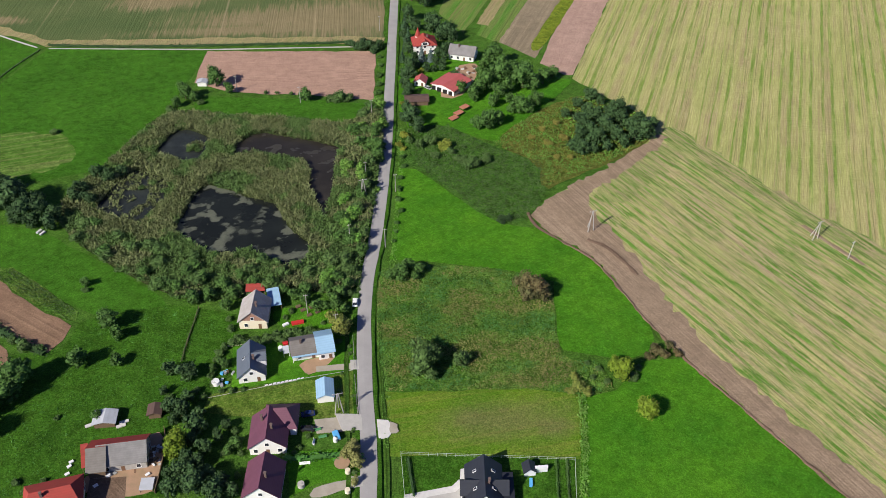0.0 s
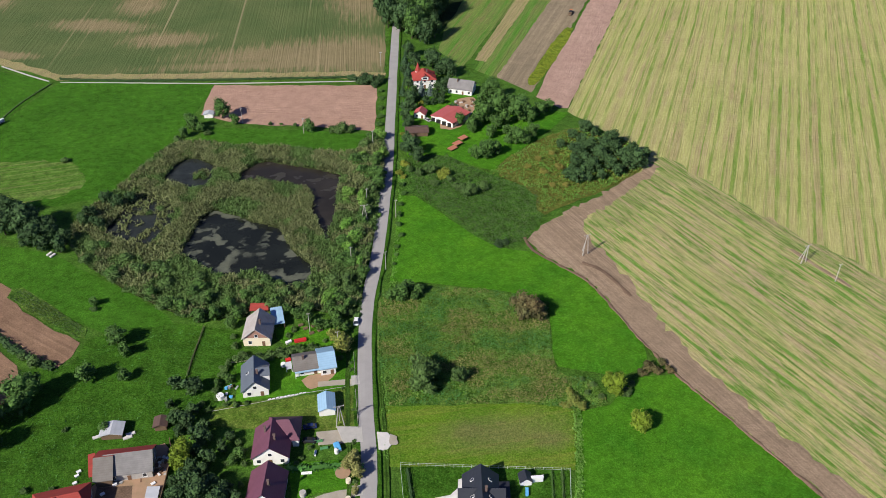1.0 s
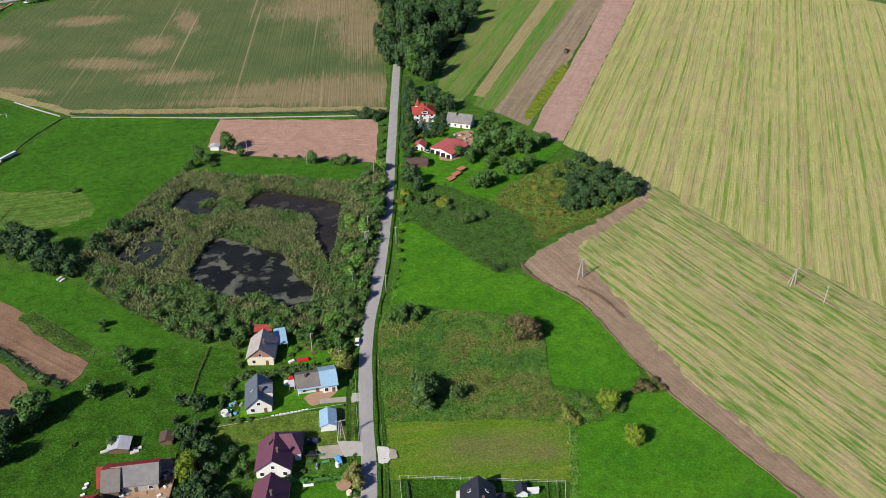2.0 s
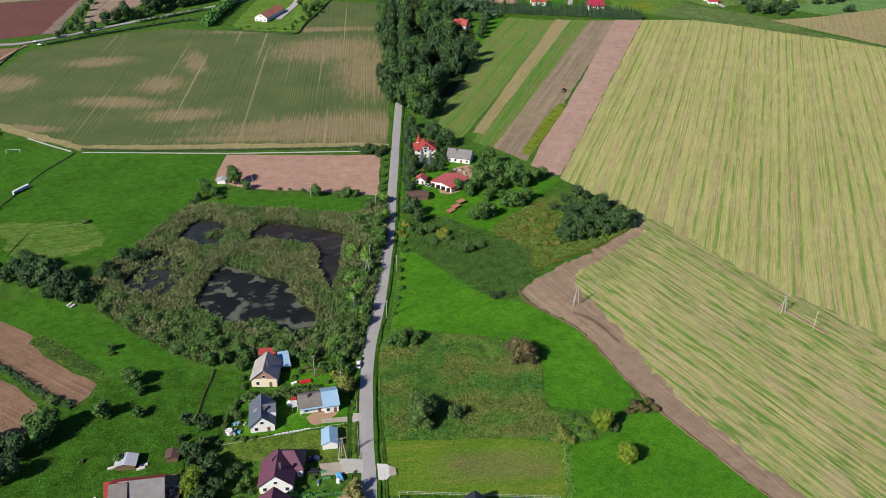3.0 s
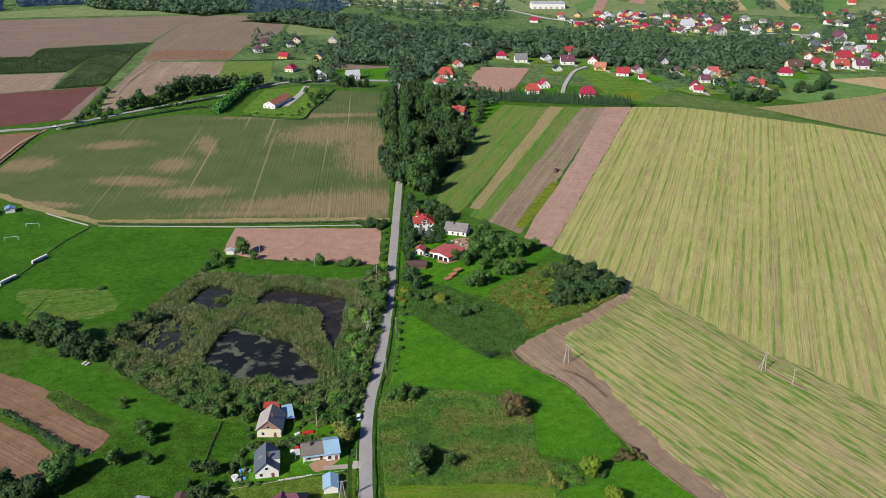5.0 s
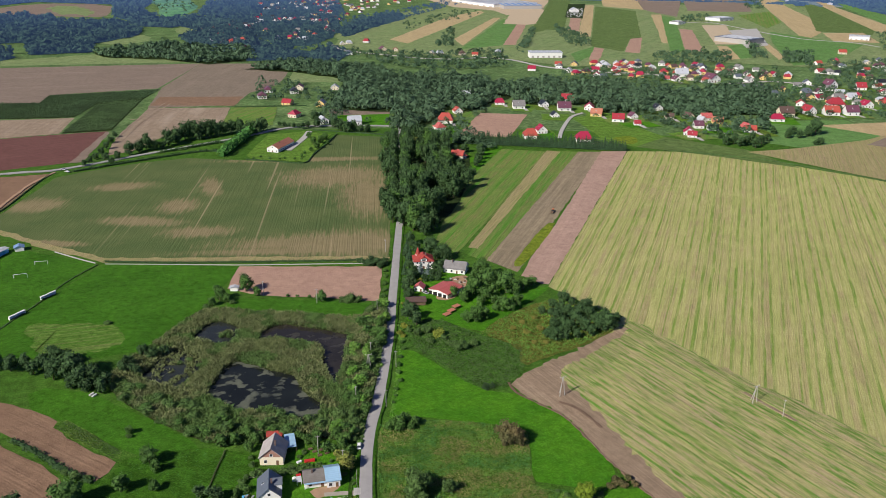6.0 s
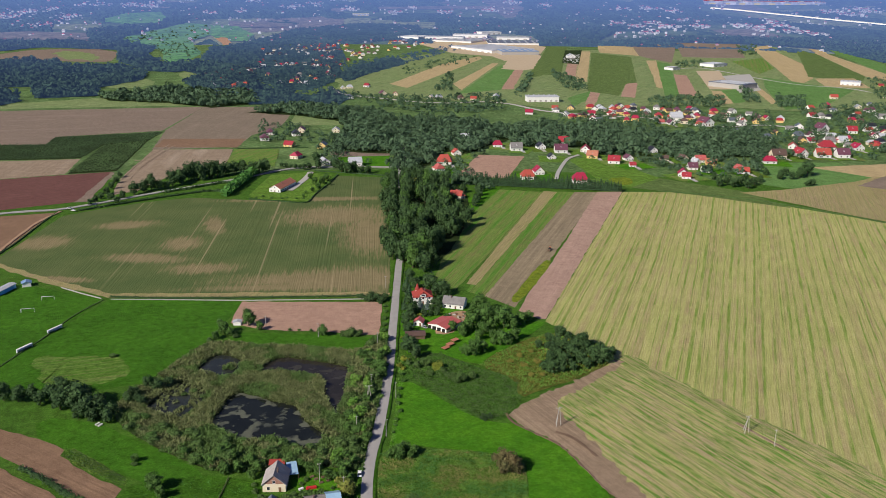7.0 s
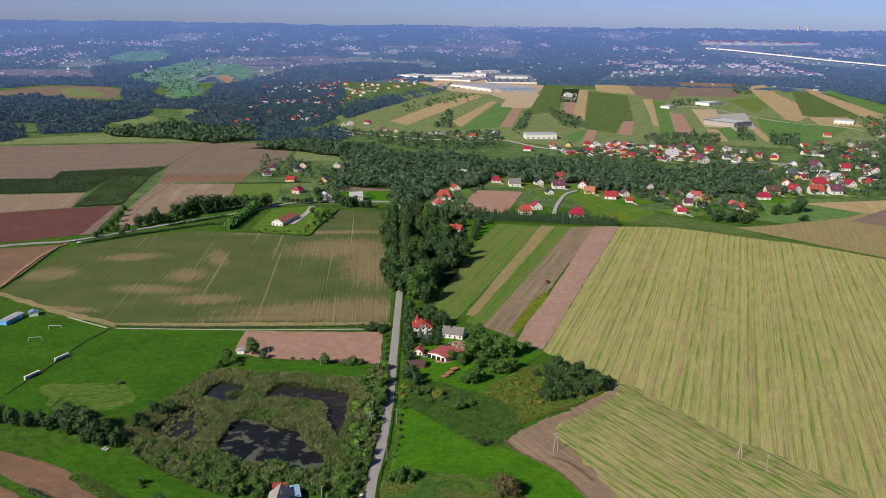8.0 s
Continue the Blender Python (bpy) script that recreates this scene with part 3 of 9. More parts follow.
def land(x, y):
    """Height of the land: a plain that climbs to far hills."""
    r = math.hypot(x, y + 60)
    if r <= FLAT_TO:
        return 0.0
    u = min(1.0, (r - FLAT_TO) / (EDGE - FLAT_TO))
    return 191 - r * math.tan(radians(3.95 - 3.66 * u)) + u * u * (9 * noise.noise((x / 900, y / 900, 3)) + 5 * noise.noise((x / 260, y / 260, 8)))


def sheet(name, pts, material, label, category="field", kind="structure", smooth=0, jitter=0.5, step=5.0):
    """A patch of land: one flat outline a little over the ground and over the patches before it, with an uneven edge."""
    LAYERS.append(name)
    z = 0.03 + 0.003 * len(LAYERS)
    rng = random.Random(name + label)
    pts = rounded(list(pts), smooth) if smooth else list(pts)
    if jitter:
        pts = ragged(pts, step, jitter, rng)
    me = bpy.data.meshes.new(name)
    me.from_pydata([(x, y, z + land(x, y) + (2.5 if math.hypot(x, y + 60) > FLAT_TO else 0.0)) for x, y in pts], [], [list(range(len(pts)))])
    me.update()
    if me.polygons[0].normal.z < 0:
        me.flip_normals()
    me.materials.append(material)
    return tagged(new(name, me), label, category, "", kind)


def spline(pts, step):
    """A smooth line through the points."""
    p = [Vector((*q, 0)) for q in pts]
    p = [2 * p[0] - p[1], *p, 2 * p[-1] - p[-2]]
    out = []
    for a, b, c, d in zip(p, p[1:], p[2:], p[3:]):
        n = max(1, int((c - b).length / step))
        for i in range(n):
            t = i / n
            out.append(0.5 * (2 * b + (c - a) * t + (2 * a - 5 * b + 4 * c - d) * t * t + (3 * b - a - 3 * c + d) * t ** 3))
    return out + [p[-2]]


def ribbon(name, pts, width, material, z, label, category="road", kind="structure", thick=0.12, offset=0.0, wobble=0.0, crown=0.06, step=6.0):
    """A band along a smooth line, with a cambered top and real edges."""
    rng = random.Random(name + label)
    line = spline(pts, step)
    v, f = [], []
    for i, q in enumerate(line):
        d = (line[min(i + 1, len(line) - 1)] - line[max(i - 1, 0)]).normalized()
        n = Vector((d.y, -d.x, 0))
        c = q + n * offset
        h = width / 2
        for s, zz in ((-1, -thick), (-1, 0), (0, crown), (1, 0), (1, -thick)):
            e = c + n * (s * (h + rng.uniform(-wobble, wobble)))
            v.append((e.x, e.y, z + zz + land(e.x, e.y)))
        if i:
            b = (i - 1) * 5
            f += [(b + k, b + k + 1, b + k + 6, b + k + 5) for k in range(4)]
    me = bpy.data.meshes.new(name)
    me.from_pydata(v, [], f)
    me.update()
    if sum(p.normal.z for p in me.polygons) < 0:
        me.flip_normals()
    me.materials.append(material)
    return tagged(new(name, me), label, category, "", kind)


# ---- plants ----
def clumps(rng, lobes, n, size, flat=0.0, low=-0.75):
    """Small bent leaf clumps over the shells of some lobes (x, y, z, rx, ry, rz)."""
    v, f = [], []
    weights = [l[3] * l[4] for l in lobes]
    for _ in range(n):
        lx, ly, lz, rx, ry, rz = rng.choices(lobes, weights)[0]
        while True:
            d = Vector((rng.gauss(0, 1), rng.gauss(0, 1), rng.gauss(0, 1))).normalized()
            if d.z > low:
                break
        k = rng.uniform(0.74, 1.14)
        c = Vector((lx + d.x * rx * k, ly + d.y * ry * k, lz + d.z * rz * k))
        nrm = (d + 0.55 * Vector((rng.gauss(0, 1), rng.gauss(0, 1), rng.gauss(0, 1) + flat))).normalized()
        a = nrm.orthogonal().normalized()
        a.rotate(Matrix.Rotation(rng.uniform(0, 6.28), 3, nrm))
        b = nrm.cross(a)
        s = size * rng.uniform(0.6, 1.35)
        i = len(v)
        v += [c - a * s, c - b * s * rng.uniform(0.5, 0.9), c + a * s * rng.uniform(0.7, 1.0) + nrm * s * 0.2, c + b * s * rng.uniform(0.5, 0.9)]
        f.append((i, i + 1, i + 2, i + 3))
    return v, f


def core(v, f, lobes, shrink=0.66):
    """The shaded inside of a crown, so that it is not see-through."""
    for lx, ly, lz, rx, ry, rz in lobes:
        i = len(v)
        for r in range(1, 4):
            for k in range(7):
                th, ph = math.pi * r / 4, 2 * math.pi * (k + 0.5 * (r % 2)) / 7
                v.append(Vector((lx + rx * shrink * math.sin(th) * math.cos(ph), ly + ry * shrink * math.sin(th) * math.sin(ph), lz + rz * shrink * math.cos(th))))
        for r in range(2):
            f += [(i + r * 7 + k, i + (r + 1) * 7 + k, i + (r + 1) * 7 + (k + 1) % 7, i + r * 7 + (k + 1) % 7) for k in range(7)]
        f += [tuple(i + k for k in range(7)), tuple(i + 14 + k for k in reversed(range(7)))]


def crown_mesh(name, seed, kind, n, size):
    """A crown of radius about 1 whose middle stands at the height 'mid' of its kind."""
    rng = random.Random(seed)
    lobes = []
    if kind == "tree":
        lobes.append((0, 0, 1.45, 0.62, 0.62, 0.75))
        for k in range(4):
            a, s = 6.283 * k / 4 + rng.uniform(-0.5, 0.5), rng.uniform(0.30, 0.40)
            lobes.append((0.45 * math.cos(a), 0.45 * math.sin(a), rng.uniform(0.40, 0.70), s, s, s * 1.1))
        for k in range(10):
            a, r = 6.283 * k / 10 + rng.uniform(-0.4, 0.4), rng.uniform(0.30, 0.70)
            s = rng.uniform(0.24, 0.46)
            lobes.append((r * math.cos(a), r * math.sin(a), rng.uniform(0.85, 1.85), s, s, s * rng.uniform(0.8, 1.15)))
    elif kind == "bush":
        lobes.append((0, 0, 0.5, 0.6, 0.6, 0.5))
        for k in range(6):
            a, r = 6.283 * k / 6 + rng.uniform(-0.5, 0.5), rng.uniform(0.35, 0.65)
            s = rng.uniform(0.3, 0.48)
            lobes.append((r * math.cos(a), r * math.sin(a), rng.uniform(0.3, 0.75), s, s, s * rng.uniform(0.8, 1.1)))
    elif kind == "tall":
        for k in range(6):
            z = 0.9 + 0.62 * k
            s = 0.72 * math.sin(math.pi * (k + 1.1) / 7.4) + 0.12
            lobes.append((rng.uniform(-0.18, 0.18), rng.uniform(-0.18, 0.18), z, s, s, 0.6))
    else:  # fir
        for k in range(7):
            z = 0.35 + 0.5 * k
            s = 0.95 * (1 - k / 7.3)
            lobes.append((0, 0, z, s, s, 0.32))
    v, f = clumps(rng, lobes, n, size)
    core(v, f, lobes)
    me = bpy.data.meshes.new(name)
    me.from_pydata([tuple(p) for p in v], [], f)
    me.update()
    return me


def trunk_mesh(name, seed, height, r):
    rng = random.Random(seed)
    bm = bmesh.new()
    rod(bm, (0, 0, -0.05), (0, 0, height * 0.55), r, r * 0.75, 7)
    rod(bm, (0, 0, height * 0.55), (rng.uniform(-0.05, 0.05), 0, height), r * 0.75, r * 0.4, 7)
    for k in range(4):
        a = 6.283 * k / 4 + rng.uniform(-0.4, 0.4)
        z = height * rng.uniform(0.45, 0.8)
        rod(bm, (0, 0, z), (0.45 * math.cos(a), 0.45 * math.sin(a), z + 0.4), r * 0.4, r * 0.15, 5)
    return mesh_of(bm, name)


PLANTS = {}


def plant(kind, x, y, r, leaf, label, name="tree", category="tree", group="", tall=1.0, z=0.0):
    """A tree or bush of crown radius r: a trunk with limbs under a crown of leaf clumps. Alike ones share their meshes."""
    rng = random.Random(round(x * 10) * 7919 + round(y * 10))
    pick = rng.randrange(4)
    dense = r >= 3.5 and y < 800
    key = (kind, pick, leaf.name, dense)
    if key not in PLANTS:
        count, size = {"tree": (520, 0.125), "bush": (500, 0.115), "tall": (560, 0.15), "fir": (400, 0.15)}[kind]
        if dense:
            count, size = int(count * 1.75), size * 0.70
        cm = crown_mesh("crown", 100 * pick + len(kind), kind, count, size)
        cm.materials.append(leaf)
        tm = trunk_mesh("trunk", pick, {"tree": 1.3, "bush": 0.4, "tall": 3.2, "fir": 3.0}[kind], {"tree": 0.07, "bush": 0.06, "tall": 0.09, "fir": 0.06}[kind])
        tm.materials.append(M_BARK)
        PLANTS[key] = (cm, tm)
    cm, tm = PLANTS[key]
    ob = thing(name, x, y, z + land(x, y), rng.uniform(0, 360), label, category, group)
    ob.scale = (r * rng.uniform(0.92, 1.08), r * rng.uniform(0.92, 1.08), r * tall * rng.uniform(0.9, 1.1))
    part("trunk", tm, M_BARK, ob)
    part("crown", cm, leaf, ob)
    return ob


def stuff(name, spots, leaf, label, category, size, n, height, spread=1.0, seed=5, upright=0.0, z=0.0, loose=0.5):
    """Plants that nobody could count, as one mesh: at each spot (x, y, radius) n bent leaf clumps over a low dome or crown."""
    rs = np.random.RandomState(seed)
    k = len(spots)
    sp = np.array(spots, float).reshape(k, 3)
    d = rs.normal(size=(k, n, 3))
    d[..., 2] = np.abs(d[..., 2]) * 1.0 - 0.25
    d /= np.linalg.norm(d, axis=2, keepdims=True)
    r = sp[:, None, 2:3] * rs.uniform(0.8, 1.25, (k, 1, 1))
    hh = height * rs.uniform(0.75, 1.25, (k, 1))
    base = np.array([land(a, b) for a, b in sp[:, :2]]).reshape(k, 1)
    c = np.empty((k, n, 3))
    rad = rs.uniform(0.72, 1.05, (k, n, 1))
    c[..., :2] = sp[:, None, :2] + d[..., :2] * r * rad * spread
    c[..., 2] = z + base + (0.45 + 0.5 * d[..., 2] * rad[..., 0]) * hh * (r[..., 0] if height > 0 else 1)
    nrm = d + rs.normal(size=(k, n, 3)) * loose
    nrm[..., 2] *= 1 - upright
    nrm /= np.linalg.norm(nrm, axis=2, keepdims=True)
    t = np.cross(nrm, rs.normal(size=(k, n, 3)))
    t /= np.linalg.norm(t, axis=2, keepdims=True)
    b = np.cross(nrm, t)
    if upright:
        t = t * (1 - upright) + upright * np.array((0, 0, 1.0))
    s = size * r * rs.uniform(0.6, 1.35, (k, n, 1))
    quad = np.stack([c - t * s, c - b * s * 0.7, c + t * s, c + b * s * 0.7], axis=2)
    quad += rs.normal(size=quad.shape) * s[..., None] * 0.15
    v = quad.reshape(-1, 3)
    f = np.arange(len(v)).reshape(-1, 4)
    me = bpy.data.meshes.new(name)
    me.from_pydata(v.tolist(), [], f.tolist())
    me.update()
    me.materials.append(leaf)
    return tagged(new(name, me), label, category, "", "stuff")


def reed_bed(name, spots, leaf, label, n, height, seed=5):
    """Reeds that nobody could count, as one mesh: at each spot n leaning blades, taller and lower in drifts."""
    rs = np.random.RandomState(seed)
    k = len(spots)
    sp = np.array(spots, float)
    tall = np.array([1.0 + 0.55 * noise.noise((x / 6.0, y / 6.0, 2.0)) for x, y in spots]).reshape(k, 1, 1)
    foot = np.zeros((k, n, 3))
    foot[..., :2] = sp[:, None, :] + rs.normal(size=(k, n, 2)) * 0.36
    foot[..., 2:] = (rs.uniform(0, 1, (k, n, 1)) ** 0.6 - 0.15).clip(0, 1) * (height - 0.7) * tall
    turn = rs.uniform(0, 2 * np.pi, (k, n))
    side = np.stack([np.cos(turn), np.sin(turn), 0 * turn], axis=2) * rs.uniform(0.10, 0.21, (k, n, 1))
    lean = np.concatenate([rs.normal(size=(k, n, 2)) * 0.7, np.ones((k, n, 1))], axis=2) * rs.uniform(0.45, 0.95, (k, n, 1))
    quad = np.stack([foot - side, foot + side, foot + lean + side * 0.9, foot + lean - side * 0.9], axis=2)
    v = quad.reshape(-1, 3)
    me = bpy.data.meshes.new(name)
    me.from_pydata(v.tolist(), [], np.arange(len(v)).reshape(-1, 4).tolist())
    me.update()
    me.materials.append(leaf)
    return tagged(new(name, me), label, "reeds", "", "stuff")


def hedge(name, pts, width, height, leaf, label, category="hedge", step=1.2, seed=3):
    """A clipped or wild hedge along a line: clumps over its sides and top, round a dense core."""
    rng = random.Random(seed)
    root = thing(name, *pts[0], 0, 0, label, category)
    line = spline(pts, step)
    v, f = [], []
    o = Vector((*pts[0], 0))
    for q in line:
        q = q - o
        h, w = height * rng.uniform(0.85, 1.15), width / 2 * rng.uniform(0.85, 1.15)
        a, b = clumps(rng, [(q.x, q.y, h * 0.5, w, w, h * 0.52)], 16, 0.27 * max(w, 0.8))
        f += [tuple(i + len(v) for i in g) for g in b]
        v += a
    me = bpy.data.meshes.new("foliage")
    me.from_pydata([tuple(p) for p in v], [], f)
    me.update()
    part("foliage", me, leaf, root)
    bm, rings = bmesh.new(), []
    for k, q in enumerate(line):
        d = (line[min(k + 1, len(line) - 1)] - line[max(k - 1, 0)]).normalized()
        n = Vector((d.y, -d.x, 0)) * width * 0.18
        p = q - o
        rings.append([bm.verts.new((p.x + e * n.x, p.y + e * n.y, z)) for e, z in ((-1, 0.02), (-1, height * 0.6), (1, height * 0.6), (1, 0.02))])
    for a, b in zip(rings, rings[1:]):
        for k in range(4):
            bm.faces.new((a[k], a[(k + 1) % 4], b[(k + 1) % 4], b[k]))
    bm.faces.new(rings[0])
    bm.faces.new(rings[-1][::-1])
    bmesh.ops.recalc_face_normals(bm, faces=bm.faces[:])
    part("core", bm, leaf, root)
    return root

# ---- the land ----

def ring(name, radii, material, label, category):
    """A ring of land round the place; past the plain it climbs to far hills."""
    v, f, n = [], [], 180
    for r in radii:
        for k in range(n):
            a = 2 * math.pi * k / n
            x, y = r * math.cos(a), r * math.sin(a) - 60
            v.append((x, y, land(x, y)))
    for i in range(len(radii) - 1):
        for k in range(n):
            a, b = i * n + k, i * n + (k + 1) % n
            f.append((a, b, b + n, a + n))
    if radii[0] < 60:
        f.append(tuple(range(n)))
    me = bpy.data.meshes.new(name)
    me.from_pydata(v, [], f)
    me.update()
    if sum(p.normal.z for p in me.polygons) < 0:
        me.flip_normals()
    me.materials.append(material)
    if name == "ground":
        me.materials.append(M_OUTER)
        for p in me.polygons:
            p.material_index = 1 if math.hypot(p.center.x, p.center.y + 60) > 900 else 0
    return tagged(new(name, me), label, category, "", "structure")


ring("ground", [50, 150, 400, 900, 1500, 2100, FLAT_TO], M_GROUND, "flat green farmland with meadow grass", "ground")
# far towns: middle and spread
FAR_TOWNS = [(-1287.7, 3478.1, 45), (-1260.2, 3649.6, 40), (-1202.6, 3749.3, 30), (-1086.0, 3267.7, 30), (-1074.1, 3537.1, 25), (-927.3, 3949.9, 30), (-854.2, 4009.7, 25), (-433.7, 4198.3, 30), (-366.2, 4357.7, 30), (-237.1, 4011.2, 30), (-137.5, 4129.0, 30), (-31.7, 4309.9, 30), (20.8, 3927.0, 25), (-556.8, 3752.0, 20), (-447.3, 3833.4, 20), (-731.2, 4249.0, 25), (-1072.9, 3953.3, 30), (220.5, 3828.6, 20), (308.0, 3981.7, 20), (449.1, 3830.8, 25), (664.3, 3889.0, 20), (789.4, 4139.3, 20), (931.0, 4019.3, 20), (196.5, 4408.9, 20), (1381.9, 4316.6, 30), (1535.1, 4327.1, 30), (1660.4, 4339.7, 30), (1794.0, 4218.5, 30), (1985.4, 4245.7, 30), (1086.8, 3362.0, 24), (1121.4, 3252.8, 24), (1222.8, 3345.4, 24), (1238.8, 3197.2, 24), (1096.0, 3046.4, 24), (1373.0, 3427.4, 24), (1362.7, 3221.4, 24), (1535.0, 3192.5, 24), (1554.2, 3087.9, 24), (1661.9, 3167.7, 24), (1630.5, 2974.6, 24), (1642.0, 2874.9, 20), (1691.5, 3323.4, 20), (2062.5, 3507.7, 30), (2087.8, 3418.0, 30), (2221.8, 3514.5, 30), (1232.1, 3830.6, 25), (1372.2, 3849.2, 25), (1436.7, 3731.1, 25)]
CITY = [(547.3, 4688.4), (673.7, 4704.5), (797.7, 4696.3), (925.4, 4706.0), (1040.0, 4650.0), (1131.6, 4637.6), (1217.4, 4603.0), (2167.8, 4310.5), (2452.1, 4153.4), (2280.0, 4250.0), (2603.0, 3957.1)]
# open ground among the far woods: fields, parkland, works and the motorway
FAR_FIELDS = (
    ("far_field", "M_FAR_SOIL", [(-1153.0, 2992.2), (-1063.9, 3050.4), (-862.2, 3027.0), (-804.0, 2811.2), (-938.4, 2773.0), (-1086.2, 2809.1)], "far tan field"),
    ("far_field", "M_FAR_SOIL2", [(-1054.7, 3295.4), (-892.5, 3330.7), (-842.5, 3133.3), (-1011.6, 3121.6)], "far pale green field"),
    ("golf_meadow", "M_PARK", [(-933.2, 3508.9), (-896.0, 3705.5), (-772.0, 3774.9), (-719.1, 3616.7), (-701.5, 3408.9), (-814.0, 3346.2), (-897.6, 3391.9)], "green parkland slope"),
    ("far_field", "M_FAR_SOIL", [(-454.2, 3490.4), (-205.9, 3433.5), (-198.9, 3304.6), (-428.6, 3279.9)], "far tan strip"),
    ("far_field", "M_FAR_SOIL2", [(-325.1, 3076.8), (-191.8, 3175.4), (-181.1, 2981.3), (-289.7, 2907.7)], "far pale green field among trees"),
    ("far_field", "M_FAR_SOIL", [(153.4, 4041.9), (473.8, 4046.2), (461.5, 3938.6), (150.0, 3955.6)], "far brownish field"),
    ("far_field", "M_FAR_SOIL", [(449.3, 4068.1), (689.1, 4038.4), (671.4, 3931.7), (463.9, 3960.1)], "far reddish field"),
    ("far_field", "M_FAR_SOIL2", [(224.9, 3504.0), (362.7, 3484.8), (349.4, 3354.5), (195.4, 3394.5)], "far meadow among the woods"),
    ("golf_meadow", "M_PARK", [(-690.0, 3075.2), (-645.8, 3228.3), (-614.5, 3401.9), (-520.6, 3373.1), (-453.9, 3019.4), (-485.9, 2804.2), (-640.0, 2780.0)], "rolling green parkland with groups of trees"),
    ("golf_meadow", "M_PARK", [(-509.2, 3353.4), (-401.8, 3324.1), (-316.4, 3032.5), (-310.0, 2780.0), (-400.0, 2790.0), (-445.0, 2956.5)], "pale grassland beside the parkland"),
)
CLEARED = [f[2] for f in FAR_FIELDS] + [[(1600, 3800), (1700, 3850), (2200, 2990), (2090, 2900)], [(1640, 3960), (2200, 3840), (2150, 3650), (1620, 3830)], [(280, 2780), (330, 3000), (520, 3150), (660, 3000), (640, 2780)]]


def distance(name, label):
    """The far country: a ring of rising land, cut finely where one looks, with woods that stand proud of the fields."""
    angles = [radians(a) for a in range(116, 408, 4)] + [radians(48 + 0.115 * k) for k in range(592)]
    n, rings = len(angles), 125
    v, wood, f, mats = [], [], [], []
    rs = random.Random(77)
    for i in range(rings + 1):
        r = FLAT_TO + (EDGE - FLAT_TO) * i / rings
        for a in angles:
            x, y = r * math.cos(a), r * math.sin(a) - 60
            k = noise.fractal((x / 420, y / 620, 1.7), 0.9, 2.1, 5)
            w = min(1.0, max(0.0, (k + 0.30) * 6))
            wood.append(w if i else 0.0)
            v.append((x, y, land(x, y)))
    flat, wood = np.array(v), np.array(wood)
    away = np.stack([flat[:, 0], flat[:, 1] + 60], axis=1)
    away /= np.linalg.norm(away, axis=1, keepdims=True)
    for c in CLEARED:
        for d in (0.0, 70.0, 140.0):
            px, py = flat[:, 0] + away[:, 0] * d, flat[:, 1] + away[:, 1] * d
            hit = np.zeros(len(flat), bool)
            for (ax, ay), (bx, by) in zip(c, c[1:] + c[:1]):
                if ay != by:
                    hit ^= ((ay > py) != (by > py)) & (px < (bx - ax) * (py - ay) / (by - ay) + ax)
            wood[hit] = 0.0
    for x, y, wide in FAR_TOWNS:
        reach = np.hypot((flat[:, 0] - x) / (wide * 0.9), (flat[:, 1] - y) / (wide * 1.5))
        wood *= np.clip(reach * 2.5 - 1.5, 0.0, 1.0)
    v = [(x, y, z + w * rs.uniform(1.5, 9.0)) for (x, y, z), w in zip(v, wood.tolist())]
    wood = wood.tolist()
    for i in range(rings):
        for k in range(n):
            a, b = i * n + k, i * n + (k + 1) % n
            f.append((a, b, b + n, a + n))
            if (wood[a] + wood[b] + wood[a + n] + wood[b + n]) > 0.8:
                mats.append(1)
            else:
                x, y, _ = v[a]
                c = noise.cell((x / 170 + 40, y / 520, 3.0))
                mats.append(2 if c > 0.62 else (3 if c > 0.2 else 0))
    me = bpy.data.meshes.new(name)
    me.from_pydata(v, [], f)
    me.update()
    if sum(p.normal.z for p in me.polygons) < 0:
        me.flip_normals()
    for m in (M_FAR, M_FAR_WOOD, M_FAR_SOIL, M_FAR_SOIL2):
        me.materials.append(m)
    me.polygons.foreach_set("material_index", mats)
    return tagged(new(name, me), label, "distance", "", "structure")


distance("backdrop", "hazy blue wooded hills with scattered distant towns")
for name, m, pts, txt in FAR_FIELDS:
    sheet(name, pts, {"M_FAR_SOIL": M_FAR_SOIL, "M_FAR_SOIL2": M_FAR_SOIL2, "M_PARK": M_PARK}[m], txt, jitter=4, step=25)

# fields left of the road
sheet("crop_field", [(-252.9, 549.6), (-241.5, 671.4), (-221.1, 689.3), (-180.9, 715.3), (-145.3, 728.1), (-116.2, 721.8), (-40.1, 701.6), (-13.7, 811.1), (43.8, 796.7), (30.4, 599.2), (22.3, 458.0), (-10.5, 461.7), (-152.9, 471.2), (-198.7, 502.3)], M_BEET, "thin green crop field with bare tan patches")
sheet("field_edge", [(-251.6, 543.0), (-253.9, 552.4), (-220.9, 525.5), (-196.4, 506.8), (-154.2, 477.7), (4.2, 465.9), (22.5, 463.4), (22.2, 455.9), (-152.4, 469.1), (-197.6, 498.8)], M_TANSTRIP, "dry tan edge of the crop field", "field edge", jitter=1.2)
sheet("tan_field", [(-550.3, 1290.9), (-223.8, 1324.1), (-244.8, 1100.6), (-367.1, 1062.0), (-362.2, 1009.3), (-441.5, 1009.4)], M_TANSOIL, "bare pinkish tan ploughed field")
